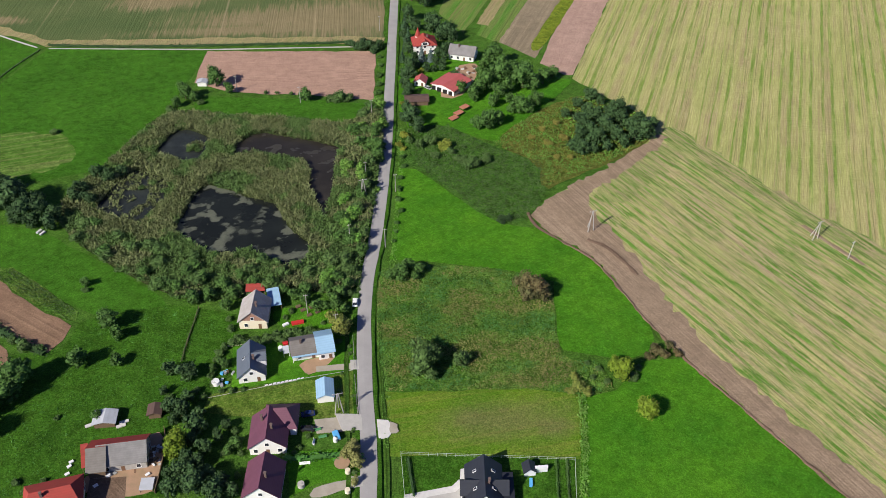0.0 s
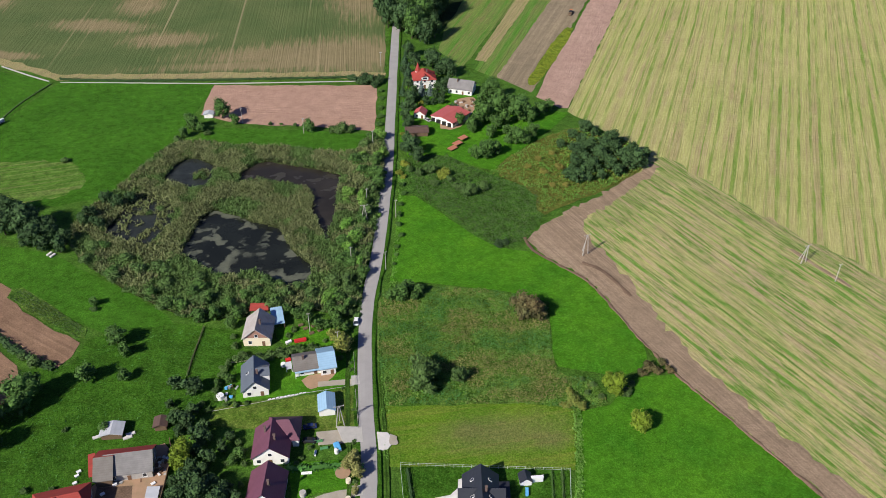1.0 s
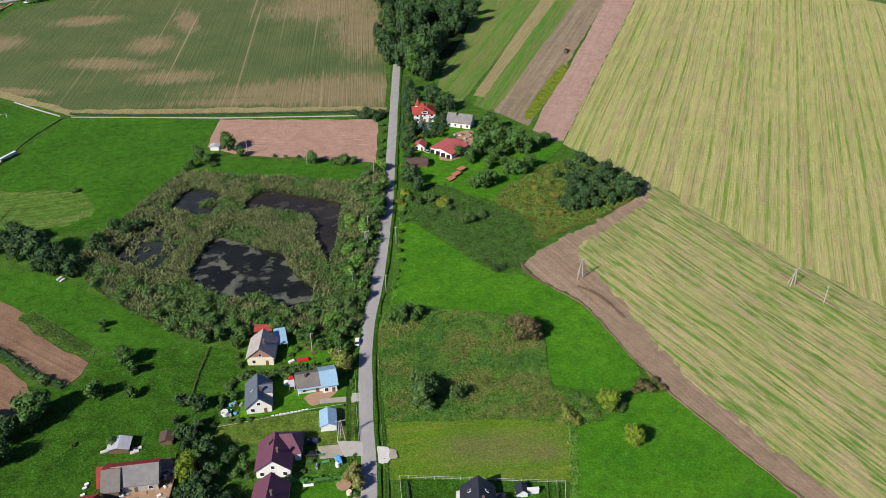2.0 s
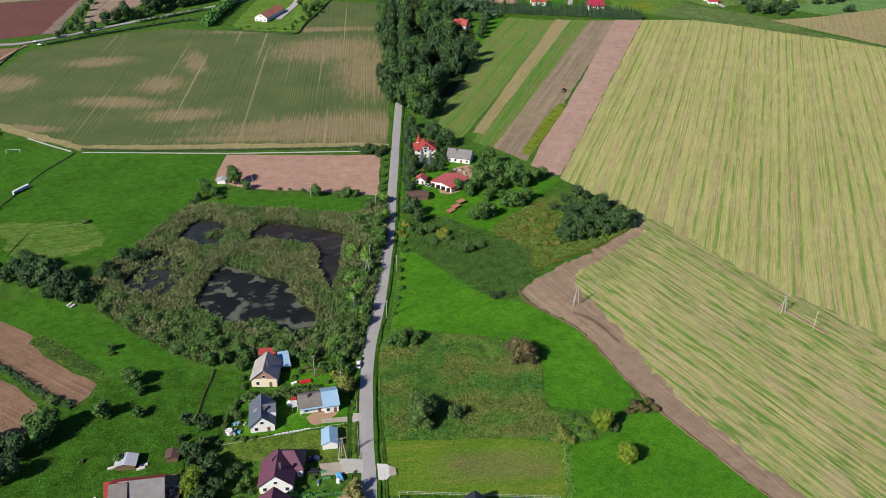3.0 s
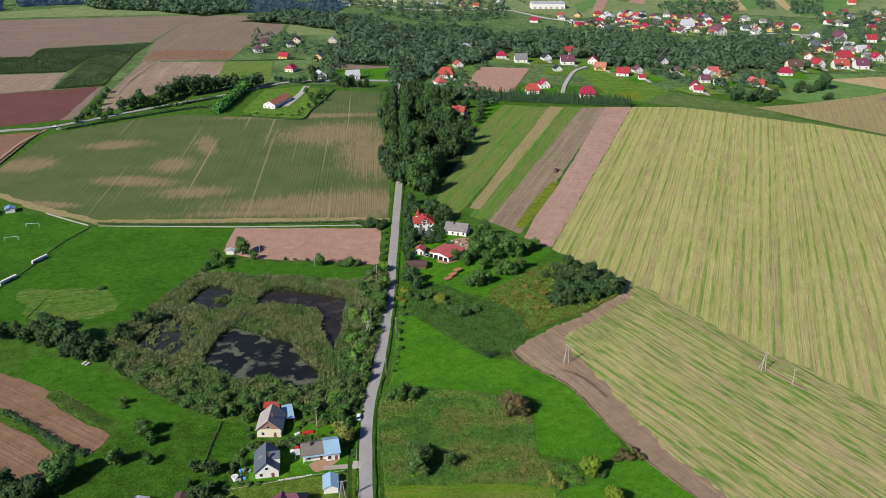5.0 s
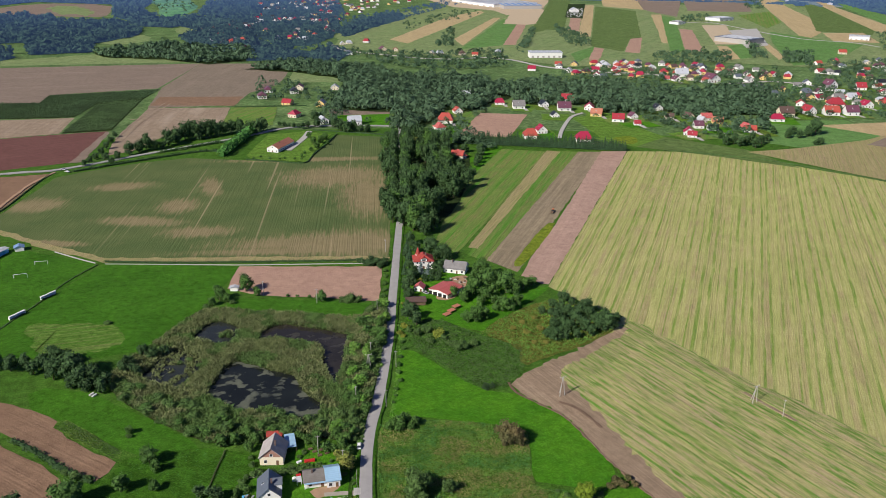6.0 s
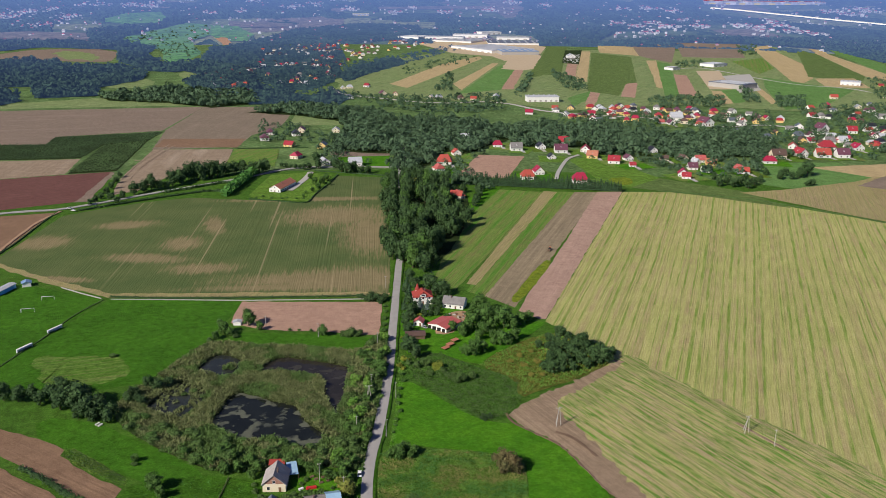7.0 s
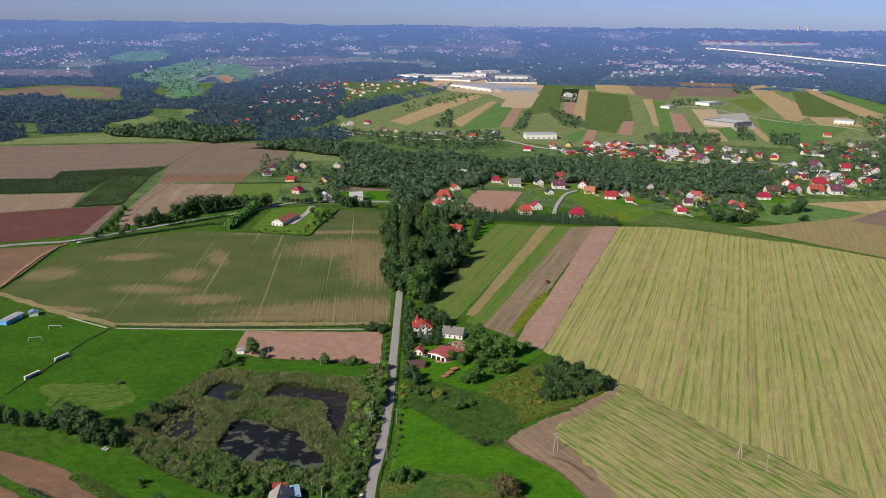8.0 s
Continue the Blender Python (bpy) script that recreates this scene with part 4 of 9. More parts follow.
sheet("grey_field", [(-223.8, 1324.1), (-82.8, 1313.3), (-86.8, 1188.8), (-93.2, 1117.5), (-124.0, 1059.3), (-132.9, 978.7), (-230.1, 968.9), (-240.5, 1105.0)], M_GREYSOIL, "grey-brown tilled field with fine furrows")
sheet("brown_band", [(-230.6, 1038.8), (-128.6, 1033.9), (-132.4, 974.9), (-230.5, 983.7)], M_LEFTPLOUGH, "dark brown tilled band", jitter=1)
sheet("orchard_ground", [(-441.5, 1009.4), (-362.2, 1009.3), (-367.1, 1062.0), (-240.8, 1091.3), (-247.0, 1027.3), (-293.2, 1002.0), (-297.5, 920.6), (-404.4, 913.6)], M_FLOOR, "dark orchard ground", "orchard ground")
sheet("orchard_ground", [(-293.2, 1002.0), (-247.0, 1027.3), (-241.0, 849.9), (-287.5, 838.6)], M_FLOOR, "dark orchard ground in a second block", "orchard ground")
sheet("stubble_field", [(-401.9, 907.2), (-296.6, 917.3), (-289.2, 838.7), (-365.9, 813.9)], M_PALESOIL, "pale tan stubble field beside the orchard")
sheet("red_field", [(-364.9, 811.3), (-288.4, 835.9), (-243.7, 847.2), (-242.1, 721.5), (-317.2, 688.1)], M_REDSOIL, "dark red-brown freshly tilled field")
sheet("dirt_track", [(-245.4, 844.5), (-240.7, 844.2), (-234.6, 721.0), (-244.9, 717.4)], M_TANSOIL, "pale dirt track along the red field", "track", jitter=1)
sheet("pale_field", [(-228.8, 968.8), (-136.5, 964.0), (-131.9, 861.1), (-170.0, 860.3), (-200.6, 759.1), (-218.4, 744.1), (-226.4, 790.0)], M_PALESOIL, "pale brown field with light tractor tracks")
sheet("brown_field", [(-310.5, 670.7), (-249.8, 683.4), (-254.1, 555.0), (-257.9, 534.6)], M_LEFTPLOUGH, "brown field behind a hedge")
sheet("long_meadow", [(-580.0, 1367.6), (-508.6, 1386.0), (-400.1, 1448.3), (-302.9, 1430.9), (-222.6, 1364.3), (-224.1, 1343.9), (-557.4, 1309.3)], M_PALEGREEN, "long pale green meadow")
sheet("wood_meadow", [(-460.0, 1636.5), (-416.5, 1759.0), (-356.4, 1654.6), (-388.7, 1562.3), (-438.5, 1580.8)], M_PALEGREEN, "small pale meadow among woods", smooth=1)
sheet("quarry", [(-914.7, 2268.9), (-858.9, 2526.4), (-639.4, 2492.2), (-565.2, 2158.5), (-576.1, 2095.3), (-765.5, 2154.6), (-895.1, 2217.6)], M_TANSOIL, "bare sandy quarry ground", "quarry", smooth=1)
sheet("golf_meadow", [(-723.2, 2884.1), (-690.0, 3010.0), (-560.0, 2860.0), (-485.9, 2804.2), (-435.3, 2544.6), (-385.7, 2377.9), (-387.6, 2162.0), (-408.9, 2067.5), (-453.6, 2160.7), (-482.1, 2336.2), (-540.9, 2540.0), (-590.3, 2606.5), (-641.8, 2645.3)], M_PARK, "rolling pale green parkland", smooth=1)
sheet("quarry_grass", [(-777.7, 2365.2), (-775.3, 2444.9), (-721.7, 2426.4), (-649.3, 2312.5), (-611.5, 2190.5), (-617.2, 2125.6), (-655.1, 2189.5), (-680.1, 2172.5)], M_PALEGREEN, "yellowish regrowth on the quarry floor", jitter=8, step=12)
sheet("tan_patch", [(-445.0, 2956.5), (-409.5, 3002.5), (-346.7, 2686.9), (-369.7, 2665.3)], M_PLOUGH, "small pink field in the parkland")
sheet("wood_meadow", [(-361.7, 1863.6), (-309.4, 1876.2), (-296.1, 1715.1), (-333.4, 1736.7)], M_PALEGREEN, "small clearing", smooth=1)

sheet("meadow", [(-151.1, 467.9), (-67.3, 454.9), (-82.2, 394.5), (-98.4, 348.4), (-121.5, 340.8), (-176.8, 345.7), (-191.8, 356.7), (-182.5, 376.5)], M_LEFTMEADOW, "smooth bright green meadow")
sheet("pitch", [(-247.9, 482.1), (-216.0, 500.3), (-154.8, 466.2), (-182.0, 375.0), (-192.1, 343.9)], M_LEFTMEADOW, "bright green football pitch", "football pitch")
sheet("rough_patch", [(-172.0, 384.0), (-151.9, 382.0), (-127.6, 379.9), (-116.2, 367.4), (-116.4, 352.8), (-128.4, 345.6), (-150.0, 341.0)], M_ROUGH, "yellowish mown patch with streaks", smooth=2, jitter=2.2, step=3)
sheet("pink_field", [(-69.6, 455.4), (17.2, 446.5), (13.6, 394.6), (-2.7, 397.4), (-13.3, 401.9), (-48.0, 407.8), (-54.8, 409.6), (-72.4, 420.6)], M_PLOUGH, "pinkish bare ploughed field beside the road")
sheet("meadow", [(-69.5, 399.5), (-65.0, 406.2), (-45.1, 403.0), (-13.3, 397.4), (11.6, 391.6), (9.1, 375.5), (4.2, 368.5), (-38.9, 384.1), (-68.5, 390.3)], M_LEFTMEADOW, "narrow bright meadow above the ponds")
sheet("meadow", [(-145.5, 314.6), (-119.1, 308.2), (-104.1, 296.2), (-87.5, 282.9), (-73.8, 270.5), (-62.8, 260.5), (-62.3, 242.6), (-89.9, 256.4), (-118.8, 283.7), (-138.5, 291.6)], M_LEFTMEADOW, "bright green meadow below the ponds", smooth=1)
sheet("pasture", [(-91.2, 253.8), (-62.6, 259.0), (-37.6, 250.7), (-40.7, 220.5), (-56.0, 208.8), (-53.8, 180.7), (-96.4, 182.3), (-108.2, 183.6), (-125.9, 239.4), (-93.7, 240.9)], M_PASTURE, "grazed green pasture")
sheet("vegetable_plot", [(-120.8, 285.5), (-106.3, 272.1), (-92.6, 258.8), (-92.2, 253.8), (-103.1, 259.9), (-116.8, 271.7), (-124.5, 279.1), (-124.4, 284.3)], M_WEEDS, "rough strip of vegetable rows", jitter=0.3)
sheet("brown_field", [(-187.9, 316.7), (-163.9, 307.9), (-147.4, 299.6), (-133.7, 291.8), (-124.0, 284.6), (-124.3, 279.0), (-116.7, 271.3), (-103.0, 259.1), (-93.0, 252.1), (-94.2, 245.4), (-97.9, 239.6), (-101.2, 241.2), (-109.7, 247.0), (-123.3, 258.7), (-133.7, 268.9), (-156.2, 287.5), (-184.5, 308.7)], M_LEFTPLOUGH, "brown ploughed field with tractor tracks")
sheet("brown_field", [(-177.9, 293.0), (-152.5, 277.6), (-134.8, 262.8), (-121.3, 252.6), (-111.1, 242.2), (-107.9, 235.5), (-108.0, 225.0), (-121.3, 223.4), (-151.5, 230.9)], M_LEFTPLOUGH, "brown ploughed strip")

# ponds in their marsh
MARSH = [(-78.7, 390.9), (-68.5, 390.3), (-49.0, 384.1), (-23.5, 380.4), (1.8, 370.7), (10.7, 388.4), (18.0, 387.7), (14.9, 352.9), (8.7, 307.3), (4.3, 282.8), (1.1, 257.9), (-13.2, 259.5), (-24.9, 264.3), (-38.2, 259.3), (-57.1, 259.9), (-74.0, 272.1), (-87.7, 284.2), (-102.4, 297.7), (-112.4, 314.7), (-109.7, 331.7), (-97.9, 351.3), (-90.2, 375.9)]
POND_A = [(-81.7, 356.7), (-79.3, 367.3), (-74.3, 375.4), (-68.1, 375.3), (-59.7, 367.6), (-60.2, 357.3), (-61.5, 349.2), (-67.6, 347.2), (-75.2, 352.0)]
POND_B = [(-48.5, 351.5), (-47.6, 361.1), (-41.7, 368.1), (-35.6, 369.4), (-23.1, 363.8), (-13.3, 359.4), (-3.5, 354.1), (-4.5, 344.1), (-5.8, 333.3), (-6.5, 321.3), (-8.6, 312.4), (-10.2, 300.1), (-11.5, 306.2), (-13.7, 316.1), (-16.5, 325.2), (-15.6, 334.6), (-16.8, 340.1), (-19.2, 343.5), (-24.0, 346.2), (-32.5, 350.7), (-39.8, 353.7), (-44.5, 352.9)]
POND_C = [(-99.6, 317.0), (-95.9, 326.0), (-94.0, 335.8), (-88.0, 344.3), (-82.3, 342.9), (-75.1, 336.7), (-71.0, 328.5), (-73.2, 320.4), (-76.9, 311.2), (-79.6, 305.6), (-85.3, 308.4), (-92.3, 312.1)]
POND_D = [(-66.4, 301.0), (-63.5, 314.8), (-61.4, 325.5), (-56.4, 330.6), (-50.5, 327.1), (-43.5, 322.4), (-36.6, 318.1), (-28.7, 314.2), (-26.9, 307.2), (-23.9, 299.6), (-20.6, 293.9), (-15.7, 287.5), (-15.7, 282.4), (-18.1, 276.0), (-20.0, 272.1), (-26.3, 275.3), (-32.6, 280.9), (-37.0, 286.0), (-42.1, 285.2), (-47.0, 283.1), (-52.3, 285.6), (-57.9, 290.3), (-62.6, 296.0)]
PONDS = (POND_A, POND_B, POND_C, POND_D)
sheet("marsh", MARSH, M_REEDGROUND, "reedy marsh round the ponds", "marsh", smooth=1)
for pts, m, txt in ((POND_A, M_WATER2, "still grey pond water"), (POND_B, M_WATER_BROWN, "long dark pond with weed drifts"), (POND_C, M_WATER2, "small murky pond half grown over"), (POND_D, M_WATER, "large dark pond with grey floating weed")):
    sheet("pond", pts, m, txt, "pond", jitter=0.5, step=1.5)

# right of the road
sheet("stubble_field", [(259.2, 719.9), (305.2, 714.6), (372.2, 673.9), (461.8, 579.8), (368.3, 386.7), (247.0, 167.9), (162.9, 206.2), (133.2, 280.0), (127.4, 342.3), (131.3, 372.2), (111.4, 406.4)], M_STUBBLE, "large pale stubble field with long green swaths")
sheet("stubble_field", [(139.7, 353.2), (147.5, 341.8), (158.9, 315.4), (174.6, 285.8), (199.7, 248.6), (242.9, 175.8), (172.8, 95.4), (153.4, 104.7), (129.0, 160.3), (102.9, 216.8), (96.9, 233.3), (86.9, 268.9), (70.2, 295.1), (82.2, 309.2), (114.6, 328.8)], M_STUBBLE2, "straw-coloured stubble field with diagonal green streaks")
sheet("headland", [(141.1, 356.1), (147.9, 354.4), (161.8, 322.9), (177.6, 292.3), (194.7, 263.0), (209.6, 236.8), (203.9, 227.7), (189.3, 253.0), (171.6, 279.5), (156.0, 308.2), (144.3, 332.8), (139.1, 343.6)], M_HEADLAND, "rough green headland between two stubble fields", "headland", jitter=2.2, step=4)
sheet("headland", [(98.0, 310.0), (114.0, 323.5), (137.0, 346.0), (145.0, 333.0), (121.0, 313.0), (106.0, 302.0), (97.0, 303.0)], M_HEADLAND, "grassy upper end of the stubble field", "headland", jitter=2.0, step=3)
sheet("field_margin", [(138.6, 351.4), (141.4, 346.7), (115.0, 323.5), (100.9, 312.4), (95.0, 307.4), (93.6, 301.3), (95.5, 292.0), (99.8, 277.3), (103.6, 257.8), (106.2, 240.7), (112.6, 217.8), (125.9, 188.7), (139.3, 161.4), (133.8, 151.4), (129.1, 158.9), (121.0, 177.8), (102.7, 216.4), (96.7, 232.5), (86.6, 267.9), (78.7, 278.9), (69.9, 293.7), (69.2, 298.2), (73.0, 303.5), (89.3, 314.5), (115.8, 333.1)], M_MARGIN, "bare brown earth margin of the stubble field", "field margin", jitter=1.6, step=2.5)
sheet("green_strip", [(126.2, 745.4), (187.8, 722.2), (65.5, 464.3), (55.2, 491.6), (79.7, 595.6), (103.5, 647.4)], M_GREENSTRIP, "green grass strip turning tan")
sheet("green_strip", [(183.7, 728.9), (216.0, 721.0), (83.0, 449.0), (72.0, 462.0)], M_GREENSTRIP, "narrow green strip between two fields")
sheet("tan_strip", [(74.1, 475.3), (80.0, 471.8), (195.5, 723.7), (183.7, 728.9)], M_TANSTRIP, "tan stubble strip in the grass")
sheet("grey_strip", [(82.4, 450.8), (98.0, 430.0), (236.0, 719.7), (212.4, 722.0)], M_GREYSTRIP, "grey-brown strip field with rows")
sheet("harrowed_strip", [(234.6, 721.7), (258.7, 720.0), (112.9, 409.9), (108.8, 410.3), (99.5, 424.3), (112.0, 455.5), (142.3, 516.9)], M_STRIP, "pinkish harrowed strip field")
sheet("weed_strip", [(97.0, 439.0), (103.0, 439.5), (112.0, 455.5), (143.3, 516.9), (136.8, 521.9), (100.0, 449.1)], M_YELLOWSTRIP, "yellow-green weedy balk between strips", smooth=1)
sheet("lush_edge", [(124.3, 747.9), (146.1, 746.5), (101.0, 647.5), (75.9, 564.2), (81.4, 609.0), (98.5, 647.7)], M_LUSH, "bright grass below the wood", "meadow")
sheet("meadow", [(20.6, 334.4), (27.6, 333.6), (40.6, 313.6), (56.4, 292.2), (68.7, 288.0), (78.4, 277.5), (86.5, 267.3), (96.7, 232.5), (95.1, 221.5), (84.3, 216.4), (65.7, 222.9), (64.3, 228.8), (69.5, 256.5), (52.9, 265.2), (27.2, 272.1), (13.1, 274.6), (17.2, 302.7)], M_LUSH, "bright green meadow beside the road")
sheet("weedy_meadow", [(8.3, 268.7), (14.9, 271.8), (27.0, 270.5), (51.0, 266.0), (68.9, 256.0), (64.3, 228.8), (64.7, 218.5), (75.4, 217.4), (77.5, 205.2), (66.4, 203.0), (55.1, 207.2), (8.9, 211.6), (6.6, 224.9), (6.3, 245.9)], M_WEEDS, "rank weedy meadow of mixed herbs", smooth=1)
sheet("mown_meadow", [(7.2, 211.8), (55.2, 207.6), (66.5, 203.6), (60.9, 181.1), (7.3, 187.8)], M_BARE, "yellowish mown meadow with bare specks")
sheet("meadow", [(66.4, 203.0), (77.5, 205.2), (89.6, 215.8), (102.8, 215.4), (120.7, 177.2), (131.1, 155.1), (56.6, 163.5)], M_LUSH, "smooth bright green meadow at the field corner")
sheet("garden_lawn", [(10.8, 187.4), (58.9, 180.7), (55.1, 163.6), (9.3, 168.7)], M_PASTURE, "short green garden lawn", "lawn", jitter=0)
sheet("farm_garden", [(28.0, 433.6), (44.4, 438.4), (72.3, 429.0), (108.2, 406.7), (109.6, 400.6), (71.1, 356.5), (62.5, 350.3), (42.4, 369.5), (23.0, 366.5)], M_LUSH, "grassy farm garden with trees", "garden", smooth=1)
sheet("farmyard", [(42.6, 395.0), (55.8, 424.4), (65.8, 428.4), (68.3, 421.8), (62.0, 405.5), (53.5, 391.6)], M_CLAY, "bare earth farmyard", "yard", smooth=1)
sheet("marsh_weeds", [(24.3, 366.4), (44.9, 369.2), (60.1, 350.5), (81.3, 332.3), (79.3, 311.5), (69.1, 295.2), (59.3, 290.1), (51.7, 297.1), (40.7, 314.8), (27.8, 335.8), (20.6, 334.4)], M_MARSH, "dense tall marsh weeds", "weeds", smooth=1)
sheet("goldenrod", [(62.5, 350.3), (78.4, 368.2), (103.7, 386.9), (115.0, 388.5), (133.3, 375.6), (138.5, 349.4), (109.8, 329.3), (87.9, 318.8), (77.0, 311.8), (80.1, 332.4)], M_GOLD, "goldenrod thicket ground", "weeds", smooth=1)
sheet("mown_path", [(51.5, 361.0), (65.7, 354.7), (109.6, 400.6), (112.1, 405.1), (108.2, 406.7), (94.1, 393.5), (69.9, 364.1), (57.2, 365.4)], M_LUSH, "mown grass path through the garden", "path", smooth=1)

# gardens of the houses by the road
sheet("garden_lawn", [(-28.2, 249.7), (-24.6, 253.5), (-5.6, 251.4), (-3.6, 241.5), (-24.3, 242.4)], M_LUSH, "small bright lawn by the old house", "lawn", smooth=1)
sheet("garden_lawn", [(-21.1, 192.5), (-0.4, 192.2), (-0.1, 180.6), (-13.2, 180.2), (-20.7, 177.4)], M_LUSH, "bright garden lawn beside the drive", "lawn")
sheet("garden_lawn", [(-40.0, 238.9), (-0.8, 238.5), (-1.0, 220.9), (-38.8, 218.0)], M_LUSH, "green house garden", "lawn")
sheet("garden_lawn", [(-45.4, 216.4), (-13.2, 219.4), (-1.3, 222.1), (-1.3, 202.7), (-33.0, 206.2), (-46.4, 209.9)], M_MOWN, "long mown garden strip", "lawn")
sheet("clay_yard", [(-19.1, 227.7), (-7.9, 229.5), (-7.6, 226.5), (-13.2, 222.2), (-16.7, 221.4)], M_CLAY, "reddish clay yard in front of the long house", "yard", smooth=1)
sheet("drive", [(-13.2, 224.6), (-2.3, 224.7), (-2.4, 222.2), (-13.2, 222.2)], M_GRAVEL, "worn gravel drive", "drive", jitter=0.2)
sheet("drive", [(-13.9, 203.1), (-5.0, 203.6), (0.0, 203.0), (-0.2, 198.0), (-13.2, 197.7)], M_GRAVEL, "gravel and concrete drive", "drive", jitter=0.2)
sheet("drive", [(-15.5, 176.4), (-13.2, 179.8), (-5.5, 180.8), (0.7, 181.4), (0.5, 178.3), (-5.6, 178.2), (-10.9, 175.9)], M_GRAVEL, "curved gravel drive", "drive", jitter=0.2, smooth=1)
sheet("dirt_yard", [(-77.6, 189.2), (-72.2, 192.4), (-58.5, 192.4), (-61.3, 203.1), (-56.9, 203.6), (-55.2, 196.3), (-56.4, 183.1), (-59.8, 181.4), (-73.3, 182.9)], M_CLAY, "bare earth farmyard", "yard", smooth=1)
# Shade on the pale concrete is put into this dark brown sheet.
sheet("concrete_yard", [(-74.5, 188.8), (-64.7, 188.7), (-63.8, 178.6), (-74.2, 179.8)], M_EARTH_AND_SHADE, "dark muddy yard", "yard", jitter=0.1)
sheet("drive", [(14.0, 172.5), (23.0, 174.5), (26.6, 176.5), (26.0, 166.9), (13.0, 167.5)], M_CONCRETE, "grey paved drive beside the house", "drive", jitter=0)
sheet("terrace", [(9.8, 172.1), (10.4, 174.4), (17.3, 175.1), (23.5, 175.8), (26.0, 178.0), (26.5, 181.0), (27.7, 181.2), (27.3, 176.3), (24.2, 173.8), (17.1, 173.1), (13.1, 171.7)], M_PAVING, "white paved edging of terrace and drive", "terrace", jitter=0)

# fields beyond the stubble
sheet("corn_field", [(272.5, 736.0), (315.6, 774.6), (374.5, 714.9), (391.7, 647.2), (327.5, 699.2)], M_CROP, "dark green corn strip")
sheet("grass_hill", [(245.2, 877.3), (289.6, 891.7), (302.3, 826.8), (315.6, 774.6), (272.5, 736.0), (250.7, 760.1)], M_BANK, "grassy bank beside houses")
sheet("yellow_flowers", [(259.0, 778.1), (287.5, 781.8), (280.2, 750.5), (264.2, 746.5)], M_YELLOWSTRIP, "patch of yellow flowers", smooth=1)
sheet("pink_field", [(148.3, 909.7), (199.6, 896.6), (158.8, 784.2), (108.8, 803.6)], M_PLOUGH, "pinkish tilled field between houses")
sheet("green_field", [(453.6, 842.9), (546.0, 837.6), (539.4, 760.8), (502.6, 731.4), (433.6, 715.9), (408.8, 737.3)], M_FARGREEN, "green field behind the village")
sheet("tan_field", [(422.2, 716.6), (510.1, 743.9), (539.4, 760.8), (618.4, 772.8), (473.2, 566.9), (427.6, 624.8), (371.3, 707.9)], M_TANSTRIP, "pale tan field")
sheet("tan_field", [(499.7, 815.2), (659.5, 831.1), (618.4, 772.8), (539.4, 760.8), (518.5, 790.3)], M_STRAW, "dry straw field")
sheet("brown_field", [(502.6, 726.3), (576.8, 781.0), (618.4, 772.8), (552.8, 679.7)], M_TANSOIL, "brown tilled patch")
sheet("green_field", [(-19.6, 908.6), (45.6, 911.9), (43.9, 853.9), (11.6, 843.8)], M_LUSH, "bright green paddock")
sheet("tan_field", [(-23.3, 943.6), (48.8, 947.0), (45.6, 911.9), (-19.6, 908.6)], M_TANSOIL, "narrow tan field")
sheet("garden_lawn", [(-94.2, 733.7), (-80.9, 817.9), (-45.3, 829.8), (-18.4, 814.1), (-38.8, 705.8), (-85.4, 717.5)], M_BANK, "tidy green villa garden", "lawn")
sheet("vegetable_plot", [(-133.9, 876.4), (-134.5, 963.9), (-82.2, 961.2), (-80.1, 861.1)], M_GREENSTRIP, "striped vegetable plots")
sheet("meadow", [(-81.2, 1136.7), (-77.5, 1262.9), (-15.0, 1225.2), (-6.5, 1133.6)], M_PALEGREEN, "pale meadow at the wood")
sheet("yellow_flowers", [(-78.2, 1227.5), (-72.0, 1274.9), (-40.9, 1249.6), (-44.2, 1214.9)], M_YELLOWSTRIP, "yellow flowering strip")

